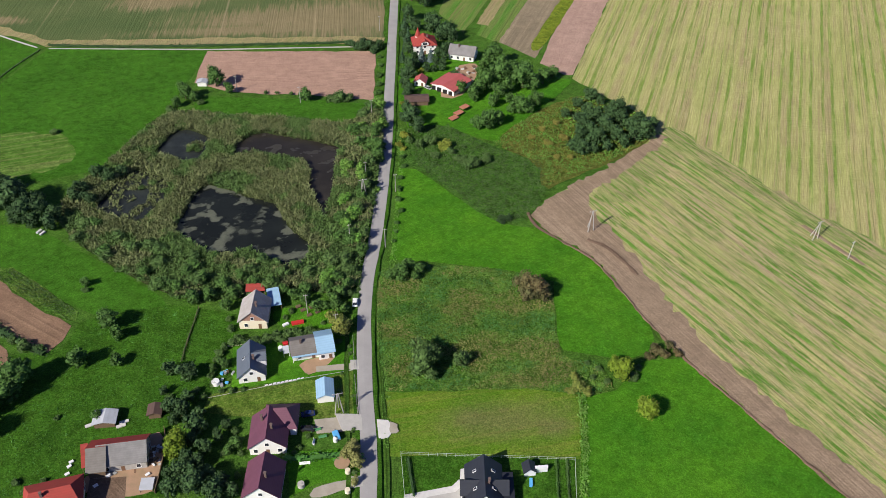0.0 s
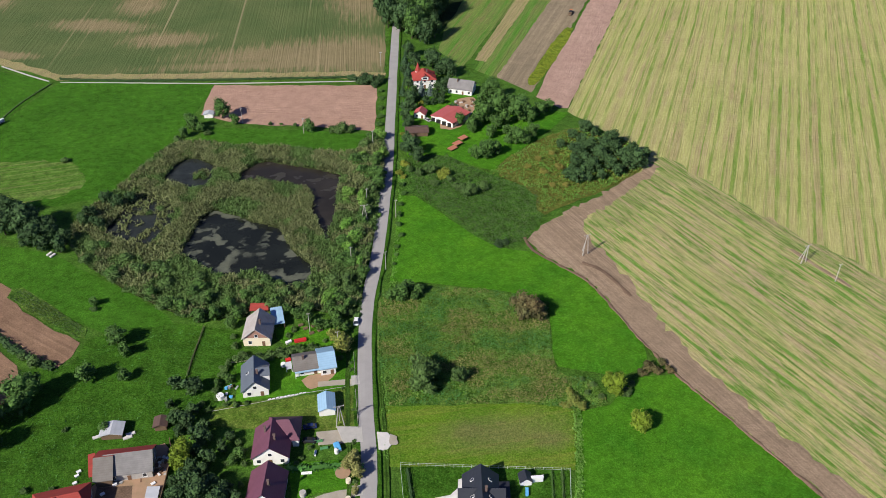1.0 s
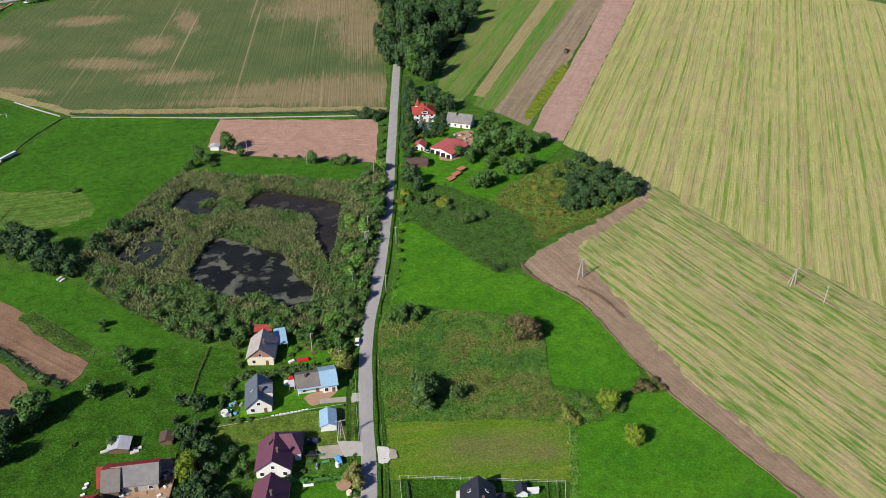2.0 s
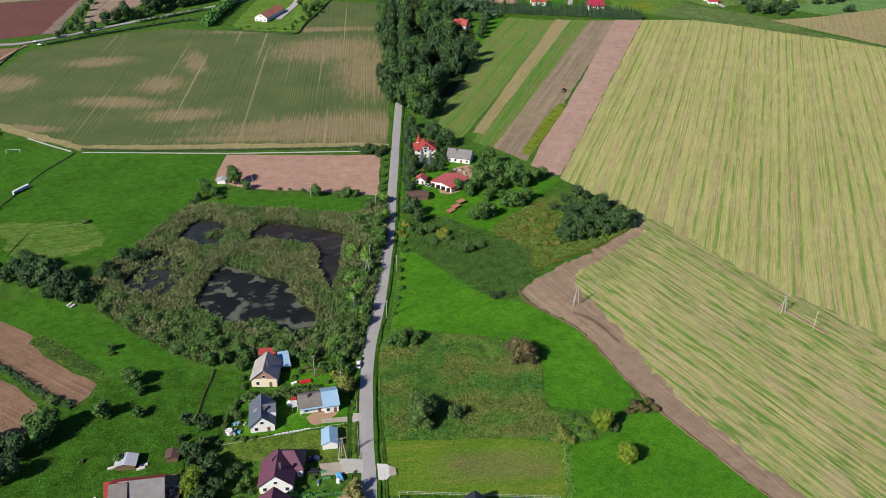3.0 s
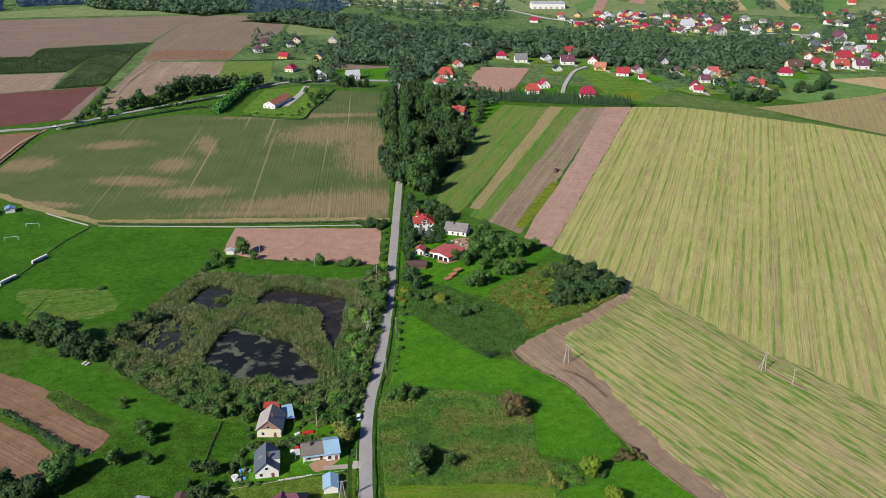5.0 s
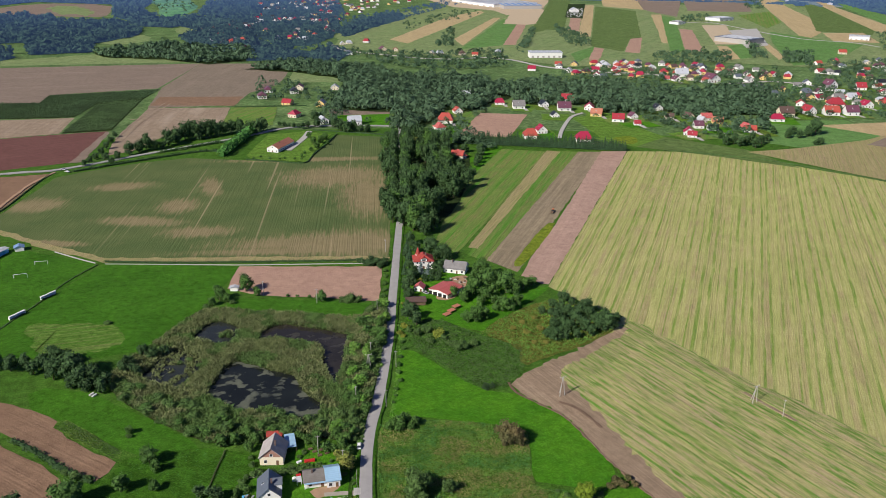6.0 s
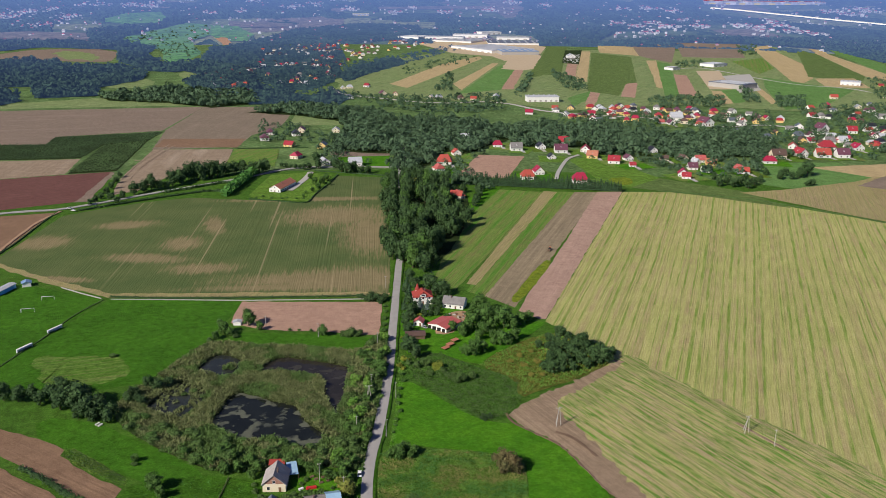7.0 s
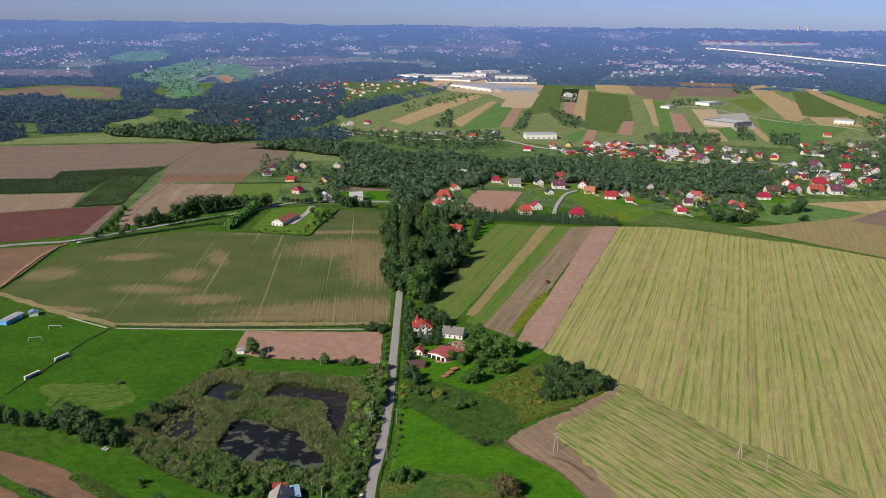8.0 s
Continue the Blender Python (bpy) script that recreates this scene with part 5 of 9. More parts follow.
# village houses: place, width, roof, turn, hipped
HOMES = (
    (94.9, 823.1, 15.0, 'pink', 20, 1), (110.5, 858.0, 21.6, 'orange', 80, 1), (123.4, 907.8, 13.9, 'orange', 10, 0), (151.5, 1014.1, 14.1, 'pale', 85, 0), (184.5, 959.1, 14.8, 'carmine', 85, 1),
    (204.0, 934.7, 18.5, 'grey', 88, 0), (229.6, 938.9, 14.7, 'dark', 8, 0), (254.4, 917.7, 19.7, 'plum', 85, 0), (275.9, 915.9, 15.8, 'carmine', -20, 0), (271.0, 972.0, 18.0, 'red', 80, 0),
    (228.2, 878.2, 12.5, 'dark', 5, 0), (281.6, 882.2, 16.6, 'terracotta', 70, 0), (195.8, 799.3, 14.9, 'carmine', 5, 0), (185.6, 781.3, 17.9, 'orange', 85, 1), (234.6, 758.6, 19.9, 'carmine', 88, 1),
    (297.9, 852.3, 18.7, 'red', 75, 0), (313.7, 865.0, 14.0, 'plum', 10, 0), (309.6, 832.3, 9.8, 'red', 80, 0), (356.4, 905.8, 14.7, 'dark', 5, 0), (356.7, 861.2, 12.9, 'brown', 80, 0),
    (376.7, 859.4, 12.9, 'brown', 15, 0), (382.3, 836.6, 12.7, 'pale', 20, 0), (396.2, 852.0, 15.5, 'pink', 85, 0), (400.8, 832.3, 15.3, 'terracotta', 75, 0), (342.4, 778.9, 15.3, 'carmine', -15, 0),
    (347.4, 771.3, 12.9, 'red', 70, 0), (371.1, 813.7, 14.8, 'plum', 85, 0), (381.4, 800.0, 13.5, 'dark', 80, 0), (414.0, 797.1, 14.9, 'pink', 10, 0), (418.0, 789.2, 14.8, 'orange', 80, 0),
    (473.3, 839.6, 17.2, 'carmine', 85, 1), (497.1, 866.2, 20.6, 'brown', 85, 0), (523.2, 869.9, 18.1, 'red', 15, 0), (582.8, 911.6, 22.2, 'red', 85, 1), (552.5, 867.3, 19.7, 'orange', 80, 0),
    (605.9, 950.4, 18.5, 'grey', 85, 0), (626.3, 955.8, 17.1, 'pale', 85, 0), (574.4, 865.4, 19.9, 'plum', 85, 0), (612.4, 902.6, 17.9, 'carmine', 10, 0), (454.8, 1105.7, 14.7, 'plum', 10, 0),
    (485.2, 1149.4, 23.8, 'pale', 85, 0), (503.7, 1092.8, 24.6, 'plum', 12, 0), (642.4, 1034.7, 21.5, 'plum', 15, 0), (680.3, 1023.4, 18.4, 'red', 80, 0), (447.5, 1119.8, 11.5, 'pink', 85, 0),
    (99.5, 703.0, 15.0, 'pink', 10, 1),
)
rng = random.Random(71)
for x, y, wide, colour, turn, hipped in HOMES:
    w, d, t = rng.uniform(12, 20), rng.uniform(14, 26), radians(rng.uniform(-25, 15))
    pts = [(x + u * w * math.cos(t) - q * d * math.sin(t), y + u * w * math.sin(t) + q * d * math.cos(t)) for u, q in ((-0.9, -0.8), (1, -0.9), (0.9, 1), (-1, 0.9))]
    m, txt = rng.choice(((M_BANK, "bright mown lawn"), (M_LUSH, "lush green lawn"), (M_MOWN, "yellowish mown grass"), (M_GREENSTRIP, "striped vegetable beds"), (M_BANK, "bright mown lawn")))
    sheet("garden", pts, m, txt + " round a village house", "garden", jitter=0.8, step=6)
    if rng.random() < 0.6:
        sheet("drive", [(x - 2, y - 16), (x + 2, y - 16), (x + 3, y - 1), (x - 3, y - 1)], M_CONCRETE, "pale paved drive of a village house", "drive", jitter=0.4)

# the long strips on the rise beyond the village
sheet("hillside", [(-27.1, 1529.8), (32.2, 1902.9), (220.4, 2244.0), (448.3, 2490.8), (587.6, 2496.1), (734.1, 2457.3), (984.2, 2422.7), (1301.1, 2348.8), (1283.3, 1715.2), (939.8, 1228.3), (703.4, 1223.8), (548.3, 1307.3), (339.8, 1248.7), (249.0, 1350.9), (80.8, 1406.4)], M_PALEGREEN, "pale grassy hillside of strip fields", jitter=3, step=20)
STRIPS = (
    (M_PALEGREEN, [(-28.8, 1671.2), (64.5, 2105.4), (436.6, 2630.0), (433.3, 2404.7), (146.4, 1722.8), (24.9, 1528.9)], "pale green strip field"),
    (M_PALEGREEN, [(-16.7, 1529.6), (194.2, 1971.9), (399.8, 2304.3), (393.5, 2177.3), (107.1, 1501.5), (43.2, 1445.7)], "pale hillside strip"),
    (M_STRAW, [(82.1, 1620.1), (246.9, 2076.6), (353.0, 2247.2), (351.2, 2176.5), (110.8, 1554.0)], "straw-coloured strip"),
    (M_PALEGREEN, [(109.5, 1536.1), (348.2, 2176.4), (393.5, 2177.3), (192.6, 1517.1), (155.7, 1467.3)], "pale green strip"),
    (M_STRAW, [(205.0, 1618.5), (353.7, 2047.1), (370.8, 2047.3), (208.5, 1516.8)], "tan strip"),
    (M_FARGREEN, [(196.7, 1466.4), (371.1, 2017.1), (401.8, 1904.3), (290.1, 1524.0)], "bright green strip"),
    (M_PLOUGH, [(283.6, 1524.2), (383.1, 1904.2), (405.8, 1904.3), (306.2, 1523.7)], "pinkish strip"),
    (M_CROP, [(374.4, 1721.3), (618.0, 2589.7), (682.0, 2592.4), (477.1, 1839.4), (443.0, 1778.3)], "dark green crop strip"),
    (M_PALEGREEN, [(343.8, 1496.9), (419.0, 1778.4), (456.2, 1754.8), (389.8, 1496.0)], "small green field"),
    (M_PLOUGH, [(468.3, 1778.2), (543.7, 2049.4), (569.9, 2049.7), (483.2, 1743.2)], "pinkish strip"),
    (M_STRAW, [(456.3, 1645.7), (675.2, 2412.6), (704.4, 2413.5), (481.1, 1645.4)], "golden straw strip"),
    (M_CROP, [(439.3, 1495.0), (696.1, 2371.9), (762.4, 2220.2), (574.3, 1613.8), (540.2, 1584.7), (476.6, 1419.8)], "large dark corn field"),
    (M_STRAW, [(719.8, 2372.6), (788.9, 2634.4), (923.3, 2714.5), (797.5, 2257.7)], "tan strip on the crest"),
    (M_TANSOIL, [(923.3, 2714.5), (1060.6, 2668.0), (812.7, 2052.6), (796.5, 2185.2), (797.5, 2257.7)], "tan field on the crest"),
    (M_TANSOIL, [(1068.2, 2687.8), (1250.1, 2617.1), (1070.2, 2190.6), (988.8, 2189.0), (906.3, 2223.3)], "pinkish field on the crest"),
    (M_PLOUGH, [(476.2, 1411.9), (548.8, 1604.2), (578.8, 1623.8), (497.8, 1395.9)], "pinkish square field"),
    (M_PALEGREEN, [(497.8, 1395.9), (574.4, 1603.8), (740.7, 2149.6), (776.5, 2150.2), (666.9, 1777.5), (540.9, 1394.8)], "pale green strip"),
    (M_STRAW, [(646.2, 1719.4), (767.9, 2116.5), (795.6, 2116.9), (597.0, 1518.5), (590.1, 1546.0)], "straw strip"),
    (M_FARGREEN, [(539.4, 1357.3), (783.7, 2084.1), (795.0, 2021.5), (592.1, 1433.1)], "bright green strip"),
    (M_PLOUGH, [(592.1, 1433.1), (712.4, 1777.4), (733.0, 1753.5), (617.4, 1408.5)], "pinkish strip"),
    (M_PALEGREEN, [(611.0, 1393.0), (789.2, 1905.8), (806.1, 1878.8), (611.6, 1305.4)], "pale green strip"),
    (M_SAND, [(794.0, 1852.4), (850.1, 1852.4), (725.7, 1507.1), (680.7, 1508.0)], "sandy bare building ground"),
    (M_STRAW, [(675.5, 1490.3), (692.3, 1472.7), (642.3, 1318.4), (611.6, 1305.4)], "tan strip"),
    (M_FARGREEN, [(695.5, 1489.9), (743.3, 1515.8), (668.7, 1331.8), (642.3, 1318.4)], "green plot"),
    (M_STRAW, [(767.4, 1506.3), (784.4, 1506.0), (719.9, 1316.1), (700.1, 1302.7)], "tan track strip"),
    (M_FARGREEN, [(887.9, 1717.8), (908.4, 1609.5), (957.0, 1484.8), (782.9, 1279.6), (691.1, 1236.7), (794.5, 1514.9)], "green hillside pasture"),
    (M_STRAW, [(1246.5, 2520.4), (1324.4, 2573.0), (1134.7, 1979.3), (983.5, 1683.3), (917.6, 1599.3), (912.4, 1640.6)], "striped tan strip"),
    (M_PALEGREEN, [(1315.3, 2554.5), (1314.1, 2459.8), (1184.9, 2057.1), (1130.8, 1994.3)], "pale green strip"),
    (M_CROP, [(1339.4, 2421.2), (1343.3, 2329.6), (1123.1, 1716.3), (1069.0, 1638.9), (991.7, 1717.1)], "dark scrub field"),
    (M_STRAW, [(1393.9, 2455.0), (1409.6, 2417.2), (1186.8, 1715.8), (1096.0, 1576.7), (1123.1, 1716.3)], "straw strip"),
    (M_FARGREEN, [(1435.9, 2415.5), (1452.8, 2307.1), (1270.1, 1775.5), (1177.0, 1637.7), (1227.6, 1839.5)], "bright green strip"),
    (M_GREENSTRIP, [(984.7, 2086.8), (1119.4, 2191.6), (1008.8, 1906.7), (910.0, 1776.7)], "green and yellow plot"),
    (M_STRAW, [(986.1, 1683.3), (1076.2, 1682.5), (1008.1, 1511.0), (930.8, 1540.4)], "sandy yard"),
    (M_FARGREEN, [(378.1, 1398.9), (445.8, 1494.9), (420.5, 1397.8), (360.5, 1292.9)], "green plot"),
    (M_PLOUGH, [(388.5, 1325.9), (441.0, 1477.8), (453.2, 1460.8), (401.9, 1311.7)], "pinkish plot"),
    (M_FARGREEN, [(598.1, 1073.1), (626.0, 1062.2), (595.3, 1012.6), (564.1, 1009.6)], "green garden plot"),
)
for m, pts, txt in STRIPS:
    sheet("strip_field", pts, m, txt, jitter=1.2, step=12)

# roads
MAIN = [(-0.5, 161.4), (0.7, 174.6), (1.6, 192.0), (1.5, 213.6), (1.8, 225.4), (2.7, 246.3), (4.4, 263.6), (8.8, 289.2), (12.9, 318.6), (17.4, 357.4), (22.1, 409.7), (30.8, 505.8)]
MAIN += [(35.2, 552.5), (41.1, 651.7), (45.8, 736.1), (51.8, 841.5), (61.9, 939.1), (85.3, 1036.5), (118.2, 1103.7), (154.7, 1207.6)]
ribbon("road", MAIN, 4.7, M_ASPHALT, 0.6, "narrow worn grey asphalt country road", thick=0.5, wobble=0.12)
for side in (-1, 1):
    ribbon("verge", MAIN[:13], 1.3, M_PASTURE, 0.5, "grassy road verge", "verge", thick=0.45, offset=side * 2.95, wobble=0.3, crown=0.05)
# Nearly flat ditch strips; the channel's shade is put into their darker green.
ribbon("ditch", MAIN[:6], 1.0, M_DITCH, 0.42, "dark wet roadside ditch", "ditch", thick=0.3, offset=5.2, wobble=0.15, crown=-0.1)
ribbon("ditch", MAIN[:6], 1.2, M_DITCH, 0.42, "dark overgrown roadside ditch", "ditch", thick=0.3, offset=-5.6, wobble=0.2, crown=-0.1)
ribbon("side_road", [(-326.0, 675.5), (-300.7, 681.2), (-275.6, 689.1), (-244.3, 696.8), (-178.4, 750.7), (-116.6, 798.6), (-61.1, 848.1), (-12.8, 854.2), (52.2, 847.4)], 5.0, M_ASPHALT, 0.75, "pale asphalt side road", thick=0.6, wobble=0.2)
ribbon("track", [(-247.6, 687.2), (-254.9, 654.1), (-256.7, 607.4), (-256.2, 560.6), (-257.0, 542.1)], 2.5, M_CLAY, 0.6, "brown earth track", "track", thick=0.4, wobble=0.4)
ribbon("lane", [(207.5, 775.9), (220.5, 816.8), (245.2, 877.3), (264.6, 899.9)], 4.0, M_CONCRETE, 0.75, "pale concrete lane to the houses", "lane", thick=0.5)
ribbon("lane", [(-57.6, 747.5), (-51.3, 771.4), (-44.2, 802.1), (-40.6, 829.5)], 6.0, M_CONCRETE, 0.7, "pale paved villa drive", "lane", thick=0.5)
ribbon("village_road", [(-33.0, 1574.5), (-6.4, 1470.8), (61.4, 1406.9), (116.2, 1361.7), (171.7, 1346.1), (221.3, 1358.8), (264.3, 1329.5), (303.6, 1249.9), (371.5, 1199.6), (447.8, 1162.7), (503.9, 1087.1), (591.3, 1093.4), (643.1, 1033.0)], 6.0, M_CONCRETE, 0.7, "pale village road", "road", thick=0.5)
ribbon("hill_road", [(768.2, 1905.7), (838.3, 1906.0), (862.2, 1718.0), (892.5, 1579.6), (955.3, 1521.2), (969.8, 1449.7)], 6.0, M_CONCRETE, 0.7, "pale hill road", "road", thick=0.5)

# First ribbon paints the shaded grass edge; the second is dark turned earth.
for pts, wide in (([(68.5, 297.9), (70.0, 288.9), (78.4, 277.5), (86.4, 267.0), (91.7, 249.0), (96.6, 232.2), (102.8, 215.4), (111.7, 196.6), (120.8, 177.4), (129.9, 158.8)], 0.7), ([(87.3, 279.0), (93.3, 273.2), (97.8, 262.8), (99.6, 256.6)], 1.2)):
    ribbon("furrow", pts, wide, M_EARTH_AND_SHADE, 0.44, "dark turned furrow along the field edge", "furrow", thick=0.2, wobble=0.5, crown=0.1, step=2.5)
ribbon("furrow", [(171.3, 278.8), (174.5, 271.3), (177.6, 264.1), (183.1, 253.6)], 1.4, M_MARGIN, 0.44, "bare earth strip between the field pylons", "furrow", thick=0.2, wobble=0.5, crown=0.05, step=3)
for pts in [[(-226.8, 807.4), (-227.7, 881.2), (-221.7, 946.4), (-215.9, 997.5)], [(-219.0, 807.0), (-219.8, 877.7), (-215.2, 939.1), (-209.1, 989.5)], [(-235.1, 903.5), (-202.9, 908.3)]]:
    ribbon("wheel_track", pts, 1.7, M_PALESOIL, 0.42, "pale wheel track across the brown field", "track", thick=0.2, wobble=0.7, crown=0.03, step=6)
sheet("gravel_spill", [(8.0, 199.6), (10.6, 199.0), (9.9, 195.4), (7.8, 194.7)], M_GRAVEL, "spilled gravel beside the lay-by", "gravel", smooth=1, jitter=0.45, step=0.7)

# ---- plants near the road ----
def plants(kind, spots, leaf, label, name="tree", category="tree", group="", tall=1.0):
    for x, y, r in spots:
        plant(kind, x, y, r, leaf, label, name, category, group, tall)


BUSH = dict(name="bush", category="bush")
plants("tree", [(-103.4, 225.6, 5.7), (-101.6, 229.1, 3.5), (-103.7, 220.2, 4.5), (-80.2, 249.7, 4.0), (-76.8, 244.2, 2.5), (-86.6, 232.8, 3.3), (-74.9, 232.2, 2.3), (-92.5, 272.0, 1.9), (-76.5, 209.7, 2.0)], L_TREE, "green field tree in the pasture")
plants("tree", [(-115.1, 215.0, 4.4), (-110.6, 205.2, 3.8), (-114.6, 215.3, 3.4), (-120.5, 222.0, 4.2), (-109.6, 215.6, 4.6), (-107.9, 207.0, 4.0)], L_DARK, "dark tree at the edge of the pasture")
plants("bush", [(-92.1, 269.0, 1.5), (-105.4, 242.4, 2.8), (-100.3, 241.6, 1.8), (-110.1, 246.0, 1.8), (-90.6, 186.5, 1.6), (-94.3, 189.6, 1.4), (-88.5, 211.8, 1.1), (-87.0, 189.5, 1.0)], L_SHRUB, "low green bush in the pasture", **BUSH)
plants("tree", [(-52.2, 223.7, 3.3), (-57.8, 226.3, 2.4), (-56.5, 211.6, 2.3), (-52.5, 209.2, 3.0), (-47.3, 202.0, 3.3), (-45.6, 181.7, 4.4), (-49.6, 186.5, 3.3), (-40.2, 178.4, 3.8), (-51.8, 181.5, 2.9), (-58.6, 218.4, 1.6), (-45.4, 190.1, 2.3)], L_DARK, "dense dark green garden tree")
plants("tree", [(-51.9, 196.0, 3.7), (-52.5, 193.8, 2.7)], L_LIME, "bright lime-green garden tree")
plants("tree", [(-35.1, 195.6, 2.2), (-37.4, 193.7, 1.7), (-41.7, 227.4, 2.0), (-44.6, 225.7, 1.6)], L_TREE, "small green fruit tree")
plants("bush", [(-39.6, 237.3, 2.2), (-37.6, 238.8, 2.1), (-35.3, 236.8, 2.1), (-32.8, 237.6, 2.2), (-30.7, 236.2, 1.9), (-28.6, 237.9, 2.1), (-26.1, 238.6, 2.1), (-23.9, 237.0, 1.9), (-22.5, 239.1, 2.2), (-20.1, 239.8, 2.6), (-17.7, 238.1, 2.2), (-15.6, 239.9, 2.2), (-13.0, 238.4, 2.4), (-10.5, 237.0, 2.0), (-40.9, 243.8, 1.7), (-42.0, 249.0, 1.5), (-43.6, 233.2, 1.7), (-42.4, 235.6, 1.7), (-10.4, 234.2, 1.7), (-44.0, 230.3, 1.7), (-45.1, 227.0, 1.6), (-45.5, 223.7, 1.6), (-44.5, 220.5, 1.4), (-41.6, 217.2, 1.2), (-38.5, 216.8, 1.2), (-35.2, 217.1, 1.1), (-7.7, 233.8, 1.3), (-5.9, 234.6, 1.3)], L_SHRUB, "shrub in the row between two gardens", group="shrubs between the gardens", **BUSH)
plants("tree", [(-5.2, 238.4, 3.9), (-7.8, 244.0, 2.6)], L_AUTUMN, "roadside tree with yellowing leaves")
plants("tree", [(-2.7, 189.6, 2.6), (-1.8, 185.0, 2.4), (-4.9, 188.6, 1.8), (-2.7, 179.2, 1.4)], L_STALKS, "thin greyish roadside tree")
plants("bush", [(-2.6, 197.8, 1.0), (-2.6, 182.8, 1.1), (-2.0, 210.9, 0.9), (-2.7, 232.1, 0.9), (-2.5, 228.8, 0.9)], L_SHRUB, "small bush beside the ditch", **BUSH)

# shrubs round the ponds
rng = random.Random(11)
SHORE = [(-110.5, 310.8), (-102.4, 317.3), (-89.9, 306.8), (-77.6, 295.0), (-62.1, 285.0), (-56.5, 289.4), (-45.7, 282.2), (-35.7, 283.8), (-21.2, 272.5), (-13.3, 288.1), (-4.7, 297.7), (3.4, 286.3), (1.1, 257.9), (-13.2, 259.5), (-24.9, 264.3), (-38.2, 259.9), (-57.1, 259.9), (-74.0, 272.1), (-87.7, 284.2), (-102.4, 297.7)]
ROADSIDE = [(7.1, 378.3), (11.4, 387.3), (17.9, 386.6), (14.9, 352.9), (8.7, 307.3), (4.3, 282.8), (1.0, 255.0), (-5.6, 254.3), (-13.2, 265.5), (-5.0, 283.8), (-1.9, 324.2), (-0.7, 354.6)]
for x, y in sprinkle(SHORE, 130, rng, PONDS, 2.2):
    r = rng.uniform(1.3, 3.4)
    plant("bush" if r < 3 else "tree", x, y, r, rng.choice((L_SHRUB, L_SHRUB, L_TREE)), "grey-green willow shrub by the ponds", "willow_shrub", "shrub", "shrubs round the ponds", 0.62)
for x, y in sprinkle(ROADSIDE, 95, rng, PONDS, 2.2):
    r = rng.uniform(1.4, 3.6)
    plant("bush" if r < 2.7 else "tree", x, y, r, rng.choice((L_TREE, L_SHRUB, L_TREE, L_WEED)), "green shrub between ponds and road", "roadside_shrub", "shrub", "shrubs beside the road", 0.8)
plants("tree", [(-129.4, 323.0, 6.6), (-123.2, 313.4, 5.2), (-120.5, 321.0, 4.1), (-133.9, 323.7, 4.9), (-101.2, 339.7, 3.2), (-96.8, 337.2, 3.0), (-105.6, 328.8, 3.2), (-92.0, 340.9, 2.5), (-107.3, 324.4, 2.9), (-101.4, 321.9, 2.9), (-111.7, 311.8, 3.3), (-137.2, 321.3, 5.4), (-136.4, 335.0, 3.8)], L_DARK, "dark green tree at the marsh edge")
plants("tree", [(-54.5, 258.5, 3.0), (-49.0, 259.6, 2.8), (-61.0, 265.5, 2.6), (-43.7, 263.0, 2.4), (-34.3, 264.4, 2.4), (-28.5, 264.7, 2.2), (-16.8, 259.3, 2.5), (-9.1, 260.0, 2.5), (-66.2, 268.1, 2.3), (-73.0, 275.1, 2.1), (-13.0, 250.6, 2.3), (-6.4, 250.1, 2.1), (-58.2, 273.3, 2.3), (-51.9, 269.3, 2.4)], L_TREE, "willow tree below the ponds")
plants("bush", [(-127.7, 378.6, 2.2), (-64.8, 359.5, 2.3), (-67.1, 357.8, 1.8), (-63.5, 356.9, 1.5), (-78.8, 333.6, 1.9), (-82.8, 330.3, 1.7), (-73.5, 327.4, 1.7)], L_SHRUB, "lone green bush in the grass", **BUSH)
plants("tree", [(-61.1, 415.8, 4.6), (-74.3, 404.9, 3.9), (-70.1, 402.2, 2.5), (-77.2, 397.5, 2.5), (-18.2, 397.3, 3.3), (-54.3, 408.3, 2.5)], L_TREE, "green tree at the field edge")
plants("bush", [(-66.5, 398.9, 2.2), (-2.5, 395.4, 4.1), (-6.2, 396.2, 3.3), (1.1, 395.4, 3.2), (-25.2, 403.9, 1.4), (-37.2, 406.3, 1.4), (-80.0, 393.9, 2.2), (-81.5, 386.3, 2.2), (-31.9, 405.7, 1.1)], L_SHRUB, "bush at the field edge", **BUSH)
plants("bush", [(7.9, 450.5, 3.9), (13.3, 451.4, 4.9), (18.4, 449.4, 4.2), (3.9, 455.5, 2.8), (10.2, 448.8, 3.0), (15.8, 445.6, 3.0)], L_DARK, "dense dark thorn bush", **BUSH)
plants("bush", [(18.6, 438.6, 1.8), (18.7, 429.7, 1.7), (17.7, 418.2, 2.0), (16.9, 408.8, 2.0), (15.9, 400.4, 2.2), (13.6, 392.3, 1.9), (20.8, 326.8, 1.6), (19.7, 318.7, 1.6), (19.0, 311.7, 1.6), (19.5, 304.0, 1.5), (17.2, 296.5, 1.3), (16.4, 291.2, 1.1), (15.3, 285.4, 1.0), (22.9, 335.4, 1.4), (14.0, 385.2, 1.6), (23.0, 342.9, 1.4)], L_TREE, "green roadside bush in tall grass", group="bushes along the road", **BUSH)

